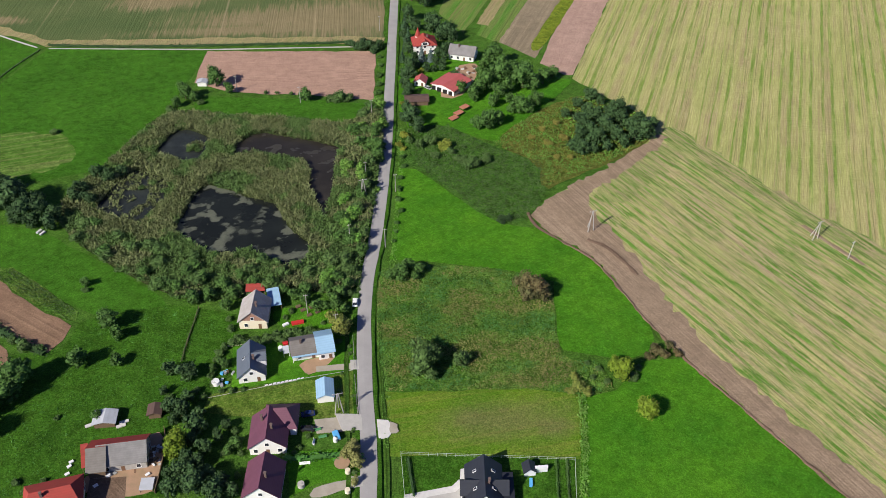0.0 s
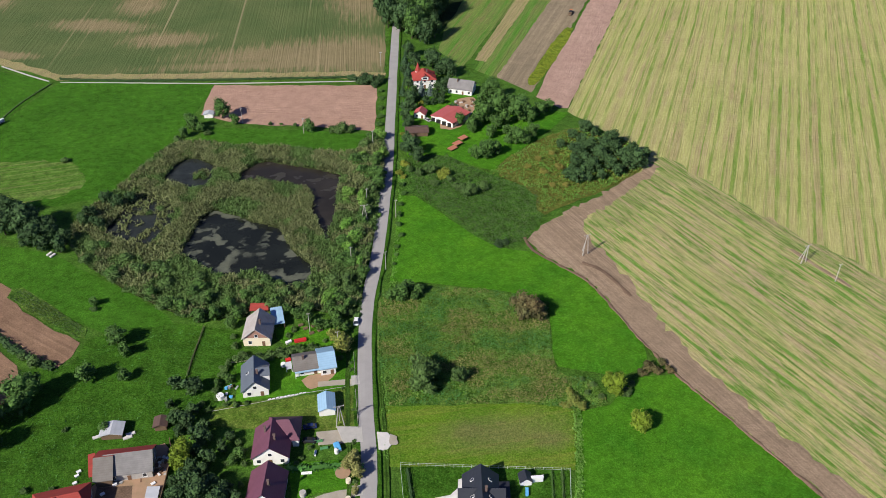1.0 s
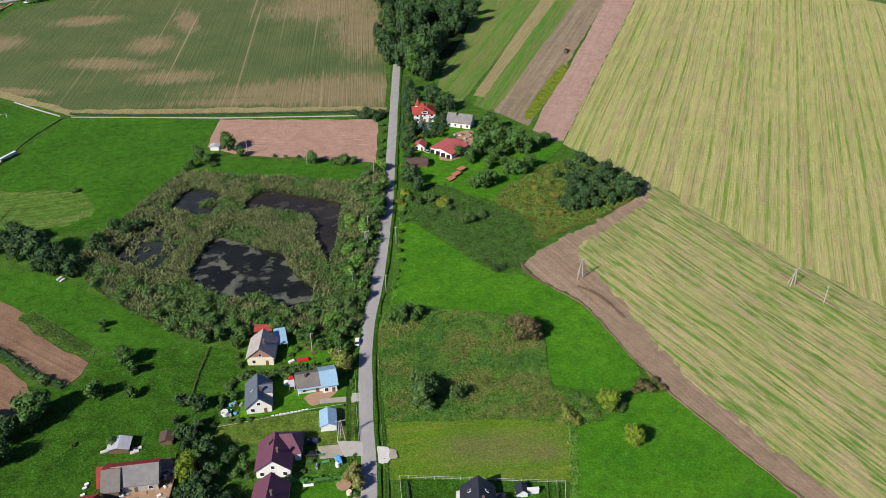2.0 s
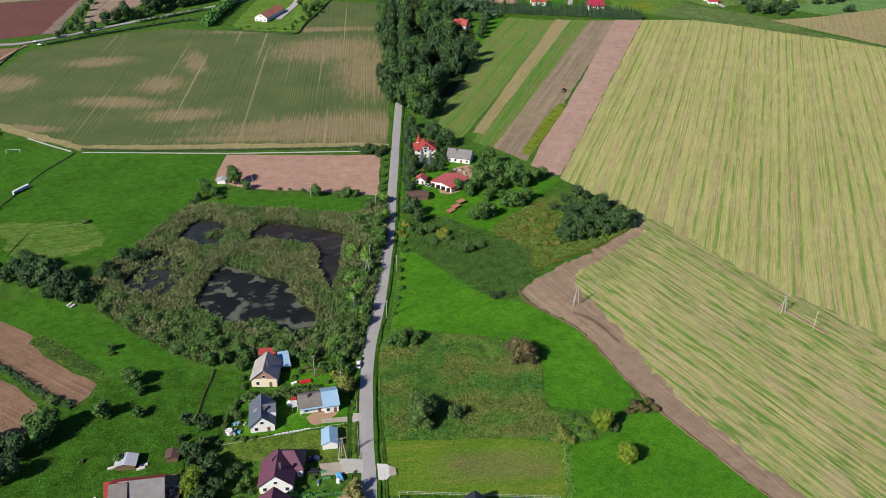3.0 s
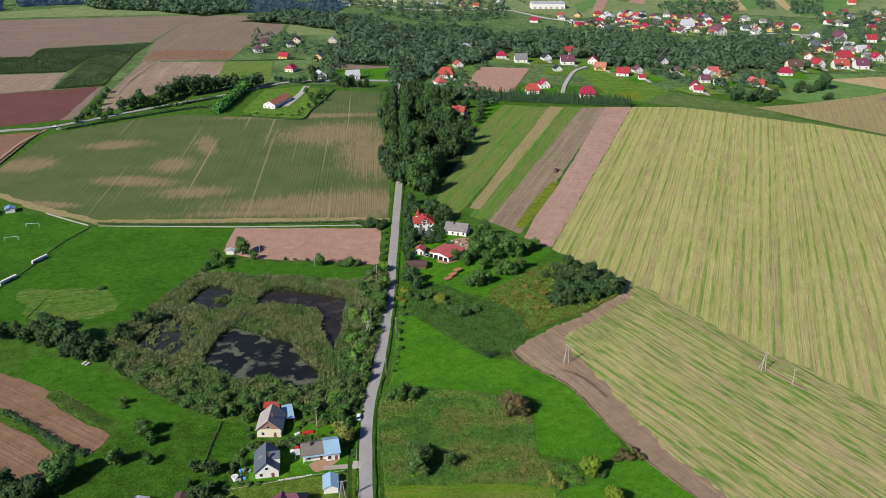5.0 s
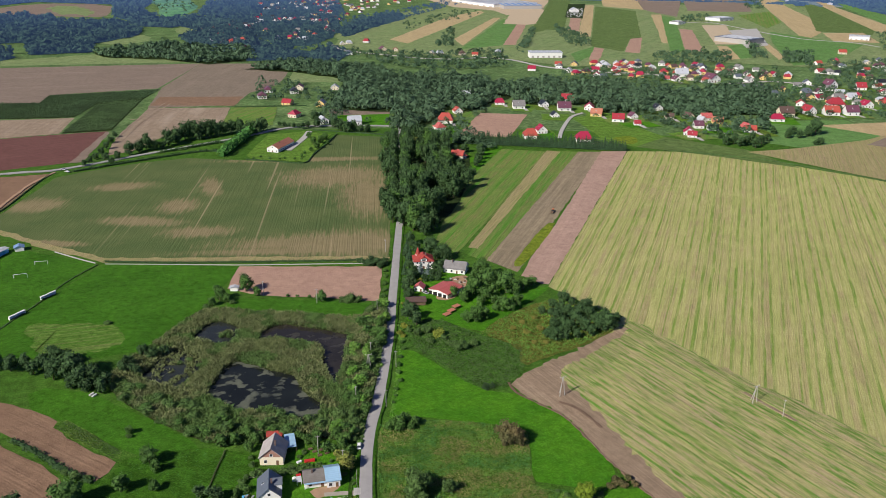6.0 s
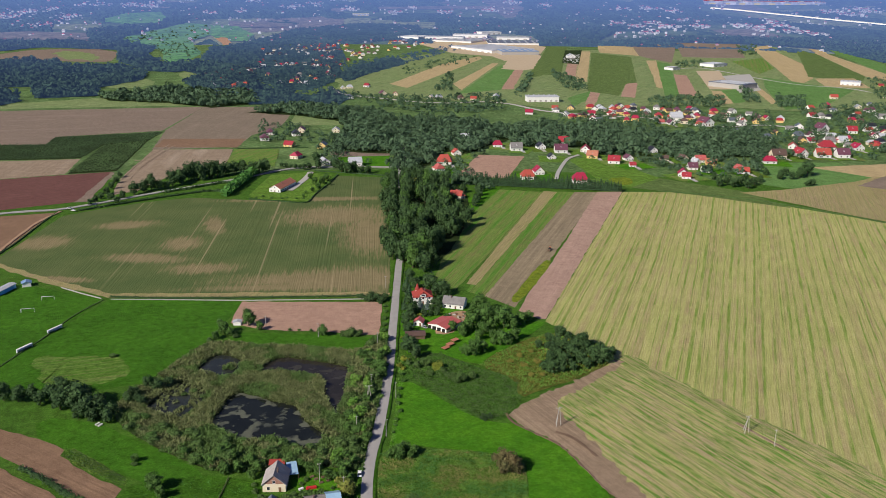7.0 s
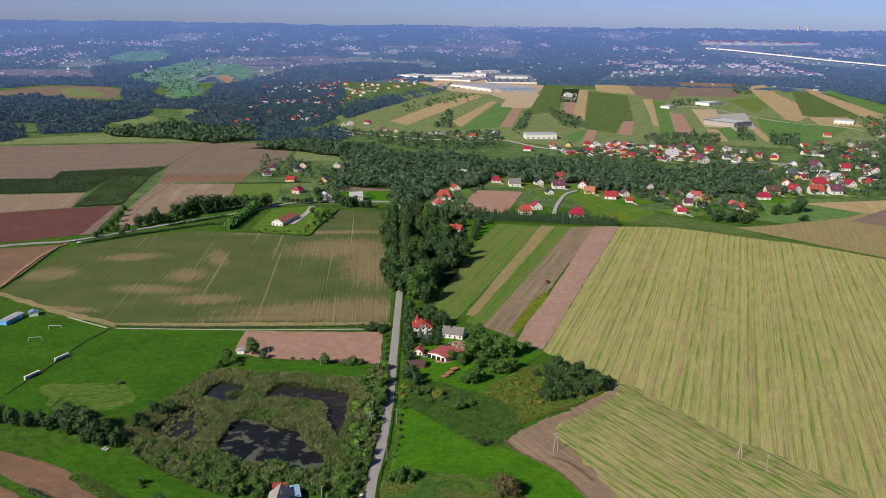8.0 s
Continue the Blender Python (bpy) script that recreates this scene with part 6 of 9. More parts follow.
plants("tree", [(-43.0, 254.1, 2.1), (-41.2, 259.3, 2.4), (-39.0, 261.9, 2.0), (-24.5, 260.1, 2.2), (-20.6, 257.1, 2.3), (-16.8, 254.6, 2.1), (-7.3, 253.4, 2.3), (-10.2, 250.8, 1.9), (-3.7, 248.7, 1.9)], L_TREE, "green tree behind the old house")
plants("bush", [(-23.4, 247.7, 1.3), (-21.5, 250.6, 1.5), (-8.5, 244.4, 1.3), (-10.9, 243.8, 1.1), (-5.7, 245.6, 1.5), (-3.5, 241.3, 1.5), (-28.2, 252.8, 1.0), (-6.4, 213.8, 0.7), (-5.5, 220.7, 0.7), (-15.5, 197.2, 1.0), (-17.9, 193.4, 1.0), (-19.4, 191.6, 1.0)], L_SHRUB, "garden bush beside the houses", **BUSH)
plants("tree", [(-51.3, 214.6, 2.3), (-54.0, 206.4, 2.1), (-48.6, 198.3, 2.4), (-44.3, 194.7, 2.5), (-48.5, 191.1, 2.7), (-42.6, 185.7, 2.6), (-38.3, 182.5, 2.6), (-35.4, 179.1, 2.4), (-52.7, 187.3, 2.2), (-41.0, 199.0, 1.9), (-38.9, 203.0, 1.7), (-55.0, 198.8, 1.5), (-47.0, 207.8, 2.1)], L_DARK, "dense dark tree behind the houses")
plants("bush", [(-49.4, 217.7, 1.6), (-46.7, 215.3, 1.4), (-56.8, 216.4, 1.4), (-34.3, 192.9, 1.3), (-36.5, 201.1, 1.5), (-39.0, 193.5, 1.3), (-34.6, 185.3, 1.3)], L_SHRUB, "scrubby bush behind the houses", **BUSH)

# right of the road
plants("tree", [(37.1, 483.5, 4.2), (39.4, 469.9, 4.1), (49.1, 466.2, 5.6), (54.9, 458.2, 4.6), (58.6, 454.1, 3.4), (51.7, 456.7, 3.7), (32.7, 423.2, 4.0), (29.8, 415.3, 2.8), (29.4, 404.2, 3.0), (33.1, 415.0, 2.8), (29.2, 369.3, 4.6), (31.6, 362.8, 3.3), (26.4, 373.3, 2.6), (33.0, 459.7, 2.8), (33.7, 442.5, 3.0), (36.8, 425.0, 2.6), (51.3, 433.1, 2.4), (55.3, 444.5, 2.4), (46.6, 427.2, 2.3), (48.8, 421.5, 2.0), (44.8, 420.6, 2.0), (41.1, 420.3, 2.3), (29.1, 394.2, 2.4)], L_DARK, "dark green tree at the farmstead")
plants("tree", [(36.4, 434.5, 2.6), (48.6, 437.0, 2.4), (52.0, 441.0, 2.6), (35.5, 427.5, 2.4), (54.0, 412.0, 2.4), (50.0, 427.0, 2.2), (31.0, 399.0, 2.6), (28.0, 382.0, 2.8), (30.0, 378.0, 2.4)], L_DARK, "dense dark tree close to the farmhouses")
plants("fir", [(39.7, 432.0, 2.6), (44.2, 431.2, 2.3)], L_BLUEFIR, "blue spruce beside the red-roofed house", "spruce")
plants("bush", [(25.3, 359.5, 2.3), (22.3, 352.7, 2.0), (26.6, 389.2, 1.6), (23.9, 349.2, 1.7), (38.3, 420.9, 2.0), (39.6, 414.0, 1.4), (41.4, 348.2, 3.4)], L_YELLOW, "yellow-green bush in a garden", **BUSH)
plants("tree", [(74.7, 424.0, 5.5), (78.5, 419.0, 4.3), (74.2, 404.2, 5.6), (67.4, 399.3, 5.0), (63.6, 395.4, 3.8), (59.8, 390.9, 3.0), (85.4, 399.3, 6.6), (81.5, 407.6, 5.3), (90.5, 397.6, 4.2), (96.2, 402.7, 4.2), (101.8, 407.7, 3.4), (79.3, 375.2, 4.7), (88.1, 381.8, 3.8), (83.4, 375.0, 3.2), (72.1, 390.7, 3.5), (68.1, 383.0, 3.2), (62.3, 363.3, 4.8), (58.2, 363.9, 3.3), (68.0, 366.3, 3.6), (55.1, 398.1, 3.0), (66.8, 412.7, 2.8), (77.3, 395.7, 3.6), (76.6, 385.4, 2.7), (70.3, 420.7, 3.5), (60.6, 388.8, 2.4), (75.7, 375.9, 2.6)], L_TREE, "garden tree behind the farm")
plants("bush", [(36.1, 353.0, 3.7), (51.4, 332.8, 4.5), (57.7, 336.1, 3.1), (47.1, 337.2, 2.9), (36.8, 341.7, 2.6), (31.0, 351.1, 2.9), (27.1, 355.0, 2.2), (44.3, 344.0, 2.2)], L_SHRUB, "grey-green shrub in the weeds", **BUSH)
plants("tree", [(109.6, 368.6, 3.4), (112.6, 365.2, 3.7), (118.3, 362.1, 3.7), (122.6, 359.1, 3.7), (125.4, 346.6, 3.6), (106.8, 352.5, 3.3), (105.6, 345.0, 3.0), (96.5, 341.3, 3.0), (130.6, 359.2, 3.2), (132.1, 347.3, 2.8), (114.9, 383.5, 3.6), (118.3, 379.3, 2.4), (124.1, 368.1, 4.3), (120.6, 370.0, 2.9), (104.1, 357.6, 4.4), (100.8, 348.8, 3.5), (99.7, 337.4, 3.7), (113.3, 353.7, 4.4), (108.7, 345.6, 3.8), (116.7, 347.1, 3.6), (129.3, 347.6, 5.1), (125.3, 353.9, 3.6), (137.1, 356.5, 2.6), (107.3, 378.3, 2.7), (104.4, 338.1, 2.5), (110.9, 339.3, 2.5), (119.0, 341.6, 2.8), (99.3, 369.2, 2.4)], L_DARK, "dense hedge tree at the field corner", group="trees of the field corner")
plants("bush", [(94.8, 349.8, 2.5), (86.6, 346.4, 2.2), (86.7, 358.8, 2.0), (94.0, 363.0, 2.1), (80.3, 352.2, 2.0), (93.8, 334.6, 1.9), (88.0, 335.6, 1.7)], L_GOLD, "yellow goldenrod bush in weeds", **BUSH)
plants("tree", [(16.5, 264.0, 3.4), (19.5, 267.6, 2.8), (12.5, 264.2, 2.2), (23.0, 265.9, 2.4), (21.3, 263.1, 1.8)], L_TREE, "round green tree by the road")
plants("bush", [(57.1, 293.3, 2.4), (60.0, 294.6, 2.0)], L_DARK, "dark bush at the meadow corner", **BUSH)
plants("tree", [(58.3, 252.0, 4.3), (61.5, 248.7, 4.3), (58.4, 248.3, 3.3), (63.7, 247.6, 2.9)], L_RUST, "rust-brown bush in the weeds", **BUSH)
plants("bush", [(65.2, 256.2, 2.0), (66.9, 252.8, 1.4)], L_TREE, "green bush beside the rust-brown one", **BUSH)
plants("tree", [(19.9, 218.3, 4.6), (22.8, 222.5, 3.6), (19.7, 225.4, 3.4), (17.7, 217.5, 2.6), (21.8, 215.8, 2.5)], L_SHRUB, "large grey-green willow bush", **BUSH)
plants("tree", [(31.8, 220.3, 2.7), (33.8, 221.8, 1.8)], L_SHRUB, "small grey-green willow bush", **BUSH)
plants("tree", [(80.0, 209.5, 3.6), (79.0, 213.3, 2.5)], L_LIME, "yellow-green lime tree in the scrub")
plants("bush", [(84.0, 209.0, 2.2), (86.5, 212.3, 1.5), (74.2, 213.7, 1.4), (75.5, 208.3, 1.4), (71.6, 210.5, 1.3), (71.4, 216.7, 1.1)], L_SHRUB, "green scrub beside the meadow", **BUSH)
plants("bush", [(66.3, 206.9, 3.0), (68.3, 204.7, 2.1), (63.3, 205.6, 1.8), (66.0, 211.0, 1.6)], L_AUTUMN, "autumn-tinted bush at the meadow edge", **BUSH)
plants("bush", [(94.7, 218.7, 2.6), (99.6, 221.4, 1.9), (101.2, 217.2, 1.9), (91.5, 216.9, 1.7), (97.1, 217.1, 1.7)], L_RUST, "brownish bush at the field margin", **BUSH)
plants("tree", [(83.6, 194.1, 3.5), (84.4, 193.4, 2.6)], L_LIME, "round yellow-green bush in the meadow", **BUSH)

# reeds, weeds and tall herbs
rng = random.Random(12)
PLAIN_MARSH = rounded(MARSH, 1)
BEDS = sprinkle(PLAIN_MARSH, 21000, rng, PONDS)
dry = [noise.fractal((x / 14.0, y / 14.0, 4.0), 0.8, 2.0, 4) + rng.uniform(-0.12, 0.12) + (0.25 if y < 300 else 0.0) < 0.12 for x, y in BEDS]
tan, green = [p for p, k in zip(BEDS, dry) if k], [p for p, k in zip(BEDS, dry) if not k]
reed_bed("reeds", tan, L_REED, "dense olive and tan reed beds", 7, 3.1, seed=21)
reed_bed("reeds", green, L_SEDGE, "green sedge and nettles among the reeds", 7, 2.6, seed=31)
tufts = [(x, y) for x, y in sprinkle(POND_C, 560, rng) if noise.noise((x / 5.0, y / 5.0, 1.0)) + (y - 325) / 40 > -0.05] + sprinkle([(-69.6, 361.0), (-66.1, 366.1), (-61.7, 364.0), (-61.8, 358.3), (-66.0, 357.0)], 60, rng)
reed_bed("reeds", tufts, L_REED, "reed tufts standing in the water", 6, 1.2, seed=22)
WEEDY = [(8.7, 268.1), (14.9, 271.2), (27.0, 269.9), (50.8, 265.4), (68.4, 255.4), (63.9, 228.8), (64.7, 218.5), (75.3, 216.9), (76.7, 205.7), (66.5, 203.6), (55.2, 207.6), (9.3, 212.2), (6.9, 224.9), (7.0, 245.8)]
drifts = {"green": [], "nettle": [], "faded": []}
for x, y in sprinkle(WEEDY, 10000, rng):
    k = 1.3 * noise.fractal((x / 16.0, y / 11.0, 5.0), 0.8, 2.0, 5) + rng.uniform(-0.15, 0.15)
    drifts["nettle" if k < -0.25 else ("faded" if k > 0.12 else "green")].append((x, y, rng.uniform(0.35, 0.8)))
for kind, leaf, txt in (("green", L_WEED, "rank green and straw-coloured weeds"), ("nettle", L_NETTLE, "blue-green drifts of nettles"), ("faded", L_STALKS, "faded olive and tan herb stalks")):
    stuff("weeds", drifts[kind], leaf, txt, "weeds", 0.30, 6, 1.3, seed=23, upright=0.2)
DAMP = [(24.7, 365.3), (44.8, 368.2), (59.9, 349.6), (80.8, 332.4), (78.4, 311.6), (68.8, 296.0), (59.6, 291.5), (52.3, 297.8), (41.3, 315.6), (29.0, 335.7)]
spots = [(x, y, rng.uniform(0.4, 0.8)) for x, y in sprinkle(DAMP, 3600, rng)]
stuff("weeds", spots, L_SHRUB, "tall green marsh weeds", "weeds", 0.36, 6, 1.1, seed=24, upright=0.3)
GOLDEN = [(63.0, 350.2), (78.2, 367.2), (103.4, 385.8), (114.7, 387.4), (132.5, 374.6), (137.5, 350.5), (109.8, 331.1), (88.3, 320.4), (77.8, 313.3), (80.6, 332.4)]
spots = [(x, y, rng.uniform(0.4, 0.8)) for x, y in sprinkle(GOLDEN, 1600, rng)]
stuff("goldenrod_weeds", spots, L_GOLD, "yellow flowering goldenrod thicket", "weeds", 0.36, 6, 1.2, seed=25, upright=0.3)
spots = [(x, y, rng.uniform(0.5, 1.0)) for x, y in sprinkle(GOLDEN, 2400, rng)]
stuff("weeds", spots, L_WEED, "green weeds among goldenrod", "weeds", 0.36, 6, 1.2, seed=26, upright=0.3)

PASTURE = [(-88.7, 250.8), (-62.5, 257.6), (-43.0, 248.5), (-42.4, 220.7), (-56.3, 211.0), (-57.9, 204.8), (-80.5, 203.1), (-82.3, 183.9), (-103.3, 186.2), (-114.5, 224.0), (-94.3, 236.0)]
spots = [(x, y, rng.uniform(0.25, 0.5)) for x, y in sprinkle(PASTURE, 1300, rng)]
stuff("tussocks", spots, L_NETTLE, "coarse grass tussocks in the pasture", "grass", 0.4, 4, 0.6, seed=27)
spots = []
for (xa, ya), (xb, yb) in ([(-121.0, 283.9), (-94.4, 259.7)], [(-121.4, 282.3), (-93.5, 257.5)], [(-122.0, 280.8), (-93.5, 255.7)], [(-123.6, 280.2), (-94.5, 254.7)]):
    for k in range(70):
        spots.append((xa + (xb - xa) * k / 69 + rng.uniform(-0.3, 0.3), ya + (yb - ya) * k / 69 + rng.uniform(-0.3, 0.3), rng.uniform(0.35, 0.7)))
stuff("vegetables", spots, L_SHRUB, "dark green vegetable plants in rows", "vegetables", 0.4, 6, 1.0, seed=30)
hedge("hedge", [(-137.5, 270.8), (-129.0, 264.0), (-120.6, 256.7), (-109.6, 246.7), (-98.7, 239.0)], 3.6, 1.8, L_DARK, "wild dark hedge between two brown fields", step=1.6)
BALK = [(65.6, 204.2), (67.9, 204.9), (65.1, 191.2), (59.4, 168.5), (57.8, 168.6), (60.9, 181.1), (63.1, 191.4)]
spots = [(x, y, rng.uniform(0.4, 0.8)) for x, y in sprinkle(BALK, 420, rng)]
stuff("tall_grass", spots, L_WEED, "tall uncut grass on the balk between two meadows", "grass", 0.4, 5, 1.0, seed=29)
SHOULDER = [(7.1, 257.3), (12.9, 272.0), (20.9, 334.4), (21.8, 366.6), (25.8, 366.2), (22.3, 334.2), (14.9, 271.8), (9.3, 245.6), (9.0, 212.7), (7.4, 189.4), (6.2, 189.5), (6.6, 213.0)]
spots = [(x, y, rng.uniform(0.3, 0.6)) for x, y in sprinkle(SHOULDER, 1100, rng)]
stuff("tall_grass", spots, L_WEED, "tall grass and herbs beside the road", "grass", 0.4, 5, 0.9, seed=28)

# hedges
hedge("hedge", [(-151.9, 470.1), (-118.0, 465.2), (-82.3, 462.3), (-46.5, 460.4), (-10.5, 458.6), (4.0, 458.4)], 2.6, 1.6, L_DARK, "long dark hedge under the crop field", step=2.2)
hedge("hedge", [(-155.6, 465.2), (-165.9, 438.7), (-172.4, 407.9), (-179.2, 383.5), (-182.8, 369.4)], 1.7, 0.9, L_SHRUB, "low scrubby hedge beside the football pitch", step=2.8)
hedge("hedge", [(-249.9, 685.4), (-251.4, 643.3), (-252.3, 594.7), (-255.2, 557.8)], 2.0, 1.2, L_DARK, "dark hedge between fields", step=3.0)
hedge("hedge", [(-0.6, 187.9), (-6.9, 189.4), (-17.9, 189.2), (-21.9, 190.2)], 3.0, 1.6, L_NETTLE, "green hedge between two gardens")
hedge("hedge", [(-55.2, 231.7), (-54.7, 239.2), (-53.2, 249.6), (-52.5, 255.1)], 1.0, 0.8, L_SHRUB, "thin scrubby boundary hedge")


# ---- houses near the road ----
def gable_roof(bm, w, d, base, rise, eave, hip, thick=0.22):
    """Slopes over a plan w wide (x, centred) and d deep (y from 0): the ridge runs along y."""
    h = w / 2 + eave
    drop = rise * eave / (w / 2)
    y0, y1 = -eave, d + eave
    lo, hi = base - drop, base + rise
    a, b = (y0 + hip if hip else y0), (y1 - hip if hip else y1)
    slab(bm, [(-h, y0, lo), (0, a, hi), (0, b, hi), (-h, y1, lo)][::-1], thick)
    slab(bm, [(h, y0, lo), (h, y1, lo), (0, b, hi), (0, a, hi)], thick)
    if hip:
        slab(bm, [(-h, y0, lo), (h, y0, lo), (0, a, hi)], thick)
        slab(bm, [(h, y1, lo), (-h, y1, lo), (0, b, hi)], thick)
    return bm


def window(parent, m, wide=1.1, high=1.3):
    """A framed window with a dark pane; m sets it on a wall, its face towards local -y."""
    fr = bmesh.new()
    for dims in ((-wide / 2 - 0.08, -0.06, 0, -wide / 2, 0.06, high), (wide / 2, -0.06, 0, wide / 2 + 0.08, 0.06, high), (-wide / 2 - 0.08, -0.06, high, wide / 2 + 0.08, 0.06, high + 0.08), (-wide / 2 - 0.15, -0.14, -0.1, wide / 2 + 0.15, 0.06, 0)):
        box(fr, *dims)
    o = part("window", fr, M_WHITE, parent)
    o.matrix_basis = m
    part("pane", boxed(-wide / 2, -0.03, 0, wide / 2, 0.03, high), M_GLASS, o)
    return o


def house(front, depth, wall_h, rise, roof_m, wall_m, label, ridge="y", hip=0.0, eave=0.5, chimney=1, windows=3, name="house", category="house", gable_m=None, back_m=None, base=0.0, group="", skylight=0):
    """A house whose front wall has its middle at (x, y), its width and its turn: walls, roof, chimney, windows, door."""
    x, y, w, turn = front
    root = thing(name, x, y, base, turn, label, category, group)
    rw, rd = (w, depth) if ridge == "y" else (depth, w)
    spin = Matrix.Identity(4) if ridge == "y" else Matrix.Translation((-w / 2, depth / 2, 0)) @ Matrix.Rotation(radians(-90), 4, "Z") @ Matrix.Translation((0, 0, 0))
    bm = bmesh.new()
    pts = [(-rw / 2, 0), (rw / 2, 0), (rw / 2, wall_h), (0, wall_h + rise), (-rw / 2, wall_h)]
    if hip:
        pts = [(-rw / 2, 0), (rw / 2, 0), (rw / 2, wall_h), (-rw / 2, wall_h)]
    a = [bm.verts.new((px, 0, pz - (0.1 if pz > wall_h else 0))) for px, pz in pts]
    b = [bm.verts.new((px, rd, pz - (0.1 if pz > wall_h else 0))) for px, pz in pts]
    bm.faces.new(a)
    bm.faces.new(b[::-1])
    for i in range(len(pts)):
        j = (i + 1) % len(pts)
        bm.faces.new((a[j], a[i], b[i], b[j]))
    bmesh.ops.recalc_face_normals(bm, faces=bm.faces[:])
    if ridge != "y":
        bmesh.ops.transform(bm, matrix=spin, verts=bm.verts[:])
    part("wall", bm, wall_m, root)
    bm = gable_roof(bmesh.new(), rw, rd, wall_h + 0.14, rise, eave, hip)
    bmesh.ops.recalc_face_normals(bm, faces=bm.faces[:])
    if ridge != "y":
        bmesh.ops.transform(bm, matrix=spin, verts=bm.verts[:])
    roof = part("roof", bm, roof_m, root)
    if gable_m:
        bm = bmesh.new()
        a = [bm.verts.new(p) for p in ((-rw / 2, -0.04, wall_h), (rw / 2, -0.04, wall_h), (0, -0.04, wall_h + rise - 0.14))]
        b = [bm.verts.new((v.co.x, 0.02, v.co.z)) for v in a]
        bm.faces.new(a)
        bm.faces.new(b[::-1])
        for i in range(3):
            bm.faces.new((a[(i + 1) % 3], a[i], b[i], b[(i + 1) % 3]))
        part("gable", bm, gable_m, root)
    if back_m:
        h, dr = rw / 2 + eave, rise * eave / (rw / 2)
        bm = slab(bmesh.new(), [(-h, -eave, wall_h + 0.2 - dr), (-h, rd + eave, wall_h + 0.2 - dr), (0, rd + eave, wall_h + 0.2 + rise), (0, -eave, wall_h + 0.2 + rise)][::-1], 0.05)
        bmesh.ops.recalc_face_normals(bm, faces=bm.faces[:])
        if ridge != "y":
            bmesh.ops.transform(bm, matrix=spin, verts=bm.verts[:])
        part("back_roof", bm, back_m, root)
    for k in range(chimney):
        c = spin @ Vector((rw * (0.12 if k % 2 == 0 else -0.18), rd * (0.35 + 0.3 * k), wall_h + rise * 0.65))
        bm = boxed(c.x - 0.3, c.y - 0.3, c.z, c.x + 0.3, c.y + 0.3, c.z + rise * 0.35 + 0.9)
        box(bm, c.x - 0.38, c.y - 0.38, c.z + rise * 0.35 + 0.9, c.x + 0.38, c.y + 0.38, c.z + rise * 0.35 + 1.02)
        part("chimney", bm, M_CHIMNEY, roof)
    if skylight:
        s = math.atan2(rise + 0, rw / 2)
        for k in range(skylight):
            for side in (-1, 1):
                m = spin @ Matrix.Translation((side * rw * 0.27, rd * (k + 0.6) / (skylight + 0.2), wall_h + 0.18 + rise * 0.46)) @ Matrix.Rotation(side * s, 4, "Y")
                o = part("skylight", boxed(-0.6, -0.4, -0.05, 0.6, 0.4, 0.1), M_WHITE, roof)
                o.matrix_basis = m
                part("pane", boxed(-0.5, -0.3, 0.1, 0.5, 0.3, 0.13), M_GLASS, o)
    if windows:
        n = max(2, int(w / 3.2))
        for k in range(n):
            at = -w / 2 + w * (k + 0.5) / n
            if k == n // 2 and wall_h > 2.2:
                o = part("door", boxed(at - 0.5, -0.07, 0.05, at + 0.5, 0.03, 2.1), M_DOOR, root)
            else:
                window(root, Matrix.Translation((at, -0.02, 0.95 if wall_h > 2.4 else 0.6)), 1.1, min(1.3, wall_h - 1.2))
        if wall_h > 4.5:
            for k in range(n):
                window(root, Matrix.Translation((-w / 2 + w * (k + 0.5) / n, -0.02, 3.6)), 1.1, 1.2)
        if ridge == "y" and not hip and rise > 2:
            window(root, Matrix.Translation((0, -0.02, wall_h + 0.3)), 1.0, 1.1)
        for k in range(max(1, int(depth / 4))):
            yy = depth * (k + 0.5) / max(1, int(depth / 4))
            for side in (-1, 1):
                window(root, Matrix.Translation((side * (w / 2 + 0.02), yy, 0.95)) @ Matrix.Rotation(radians(90 * side), 4, "Z"), 1.1, min(1.3, wall_h - 1.2) if wall_h > 2 else 0.5)
    return root


def lean_to(front, depth, low, high, roof_m, post_m, label, name="lean_to", category="shelter"):
    """A single-pitch roof on posts, lower at its front."""
    x, y, w, turn = front
    root = thing(name, x, y, 0, turn, label, category)
    part("roof", slab(bmesh.new(), [(-w / 2, -0.2, low), (w / 2, -0.2, low), (w / 2, depth, high), (-w / 2, depth, high)], 0.12), roof_m, root)
    for sx in (-w / 2 + 0.15, w / 2 - 0.15):
        for yy, h in ((0.1, low), (depth - 0.2, high)):
            part("post", boxed(sx - 0.08, yy - 0.08, 0, sx + 0.08, yy + 0.08, h - 0.1), post_m, root)
    return root


def dormer(root, x, y, z, w, d, h, turn, roof_m, wall_m):
    """A gabled dormer on a roof, facing local -y."""
    o = part("dormer", boxed(-w / 2, 0, 0, w / 2, d, h), wall_m, root)
    o.matrix_basis = pose(x, y, z, 0, 0, turn)
    part("dormer_roof", gable_roof(bmesh.new(), w, d, h, w * 0.3, 0.25, 0, 0.1), roof_m, o)
    part("pane", boxed(-w * 0.3, -0.05, h * 0.25, w * 0.3, 0.02, h * 0.85), M_GLASS, o)


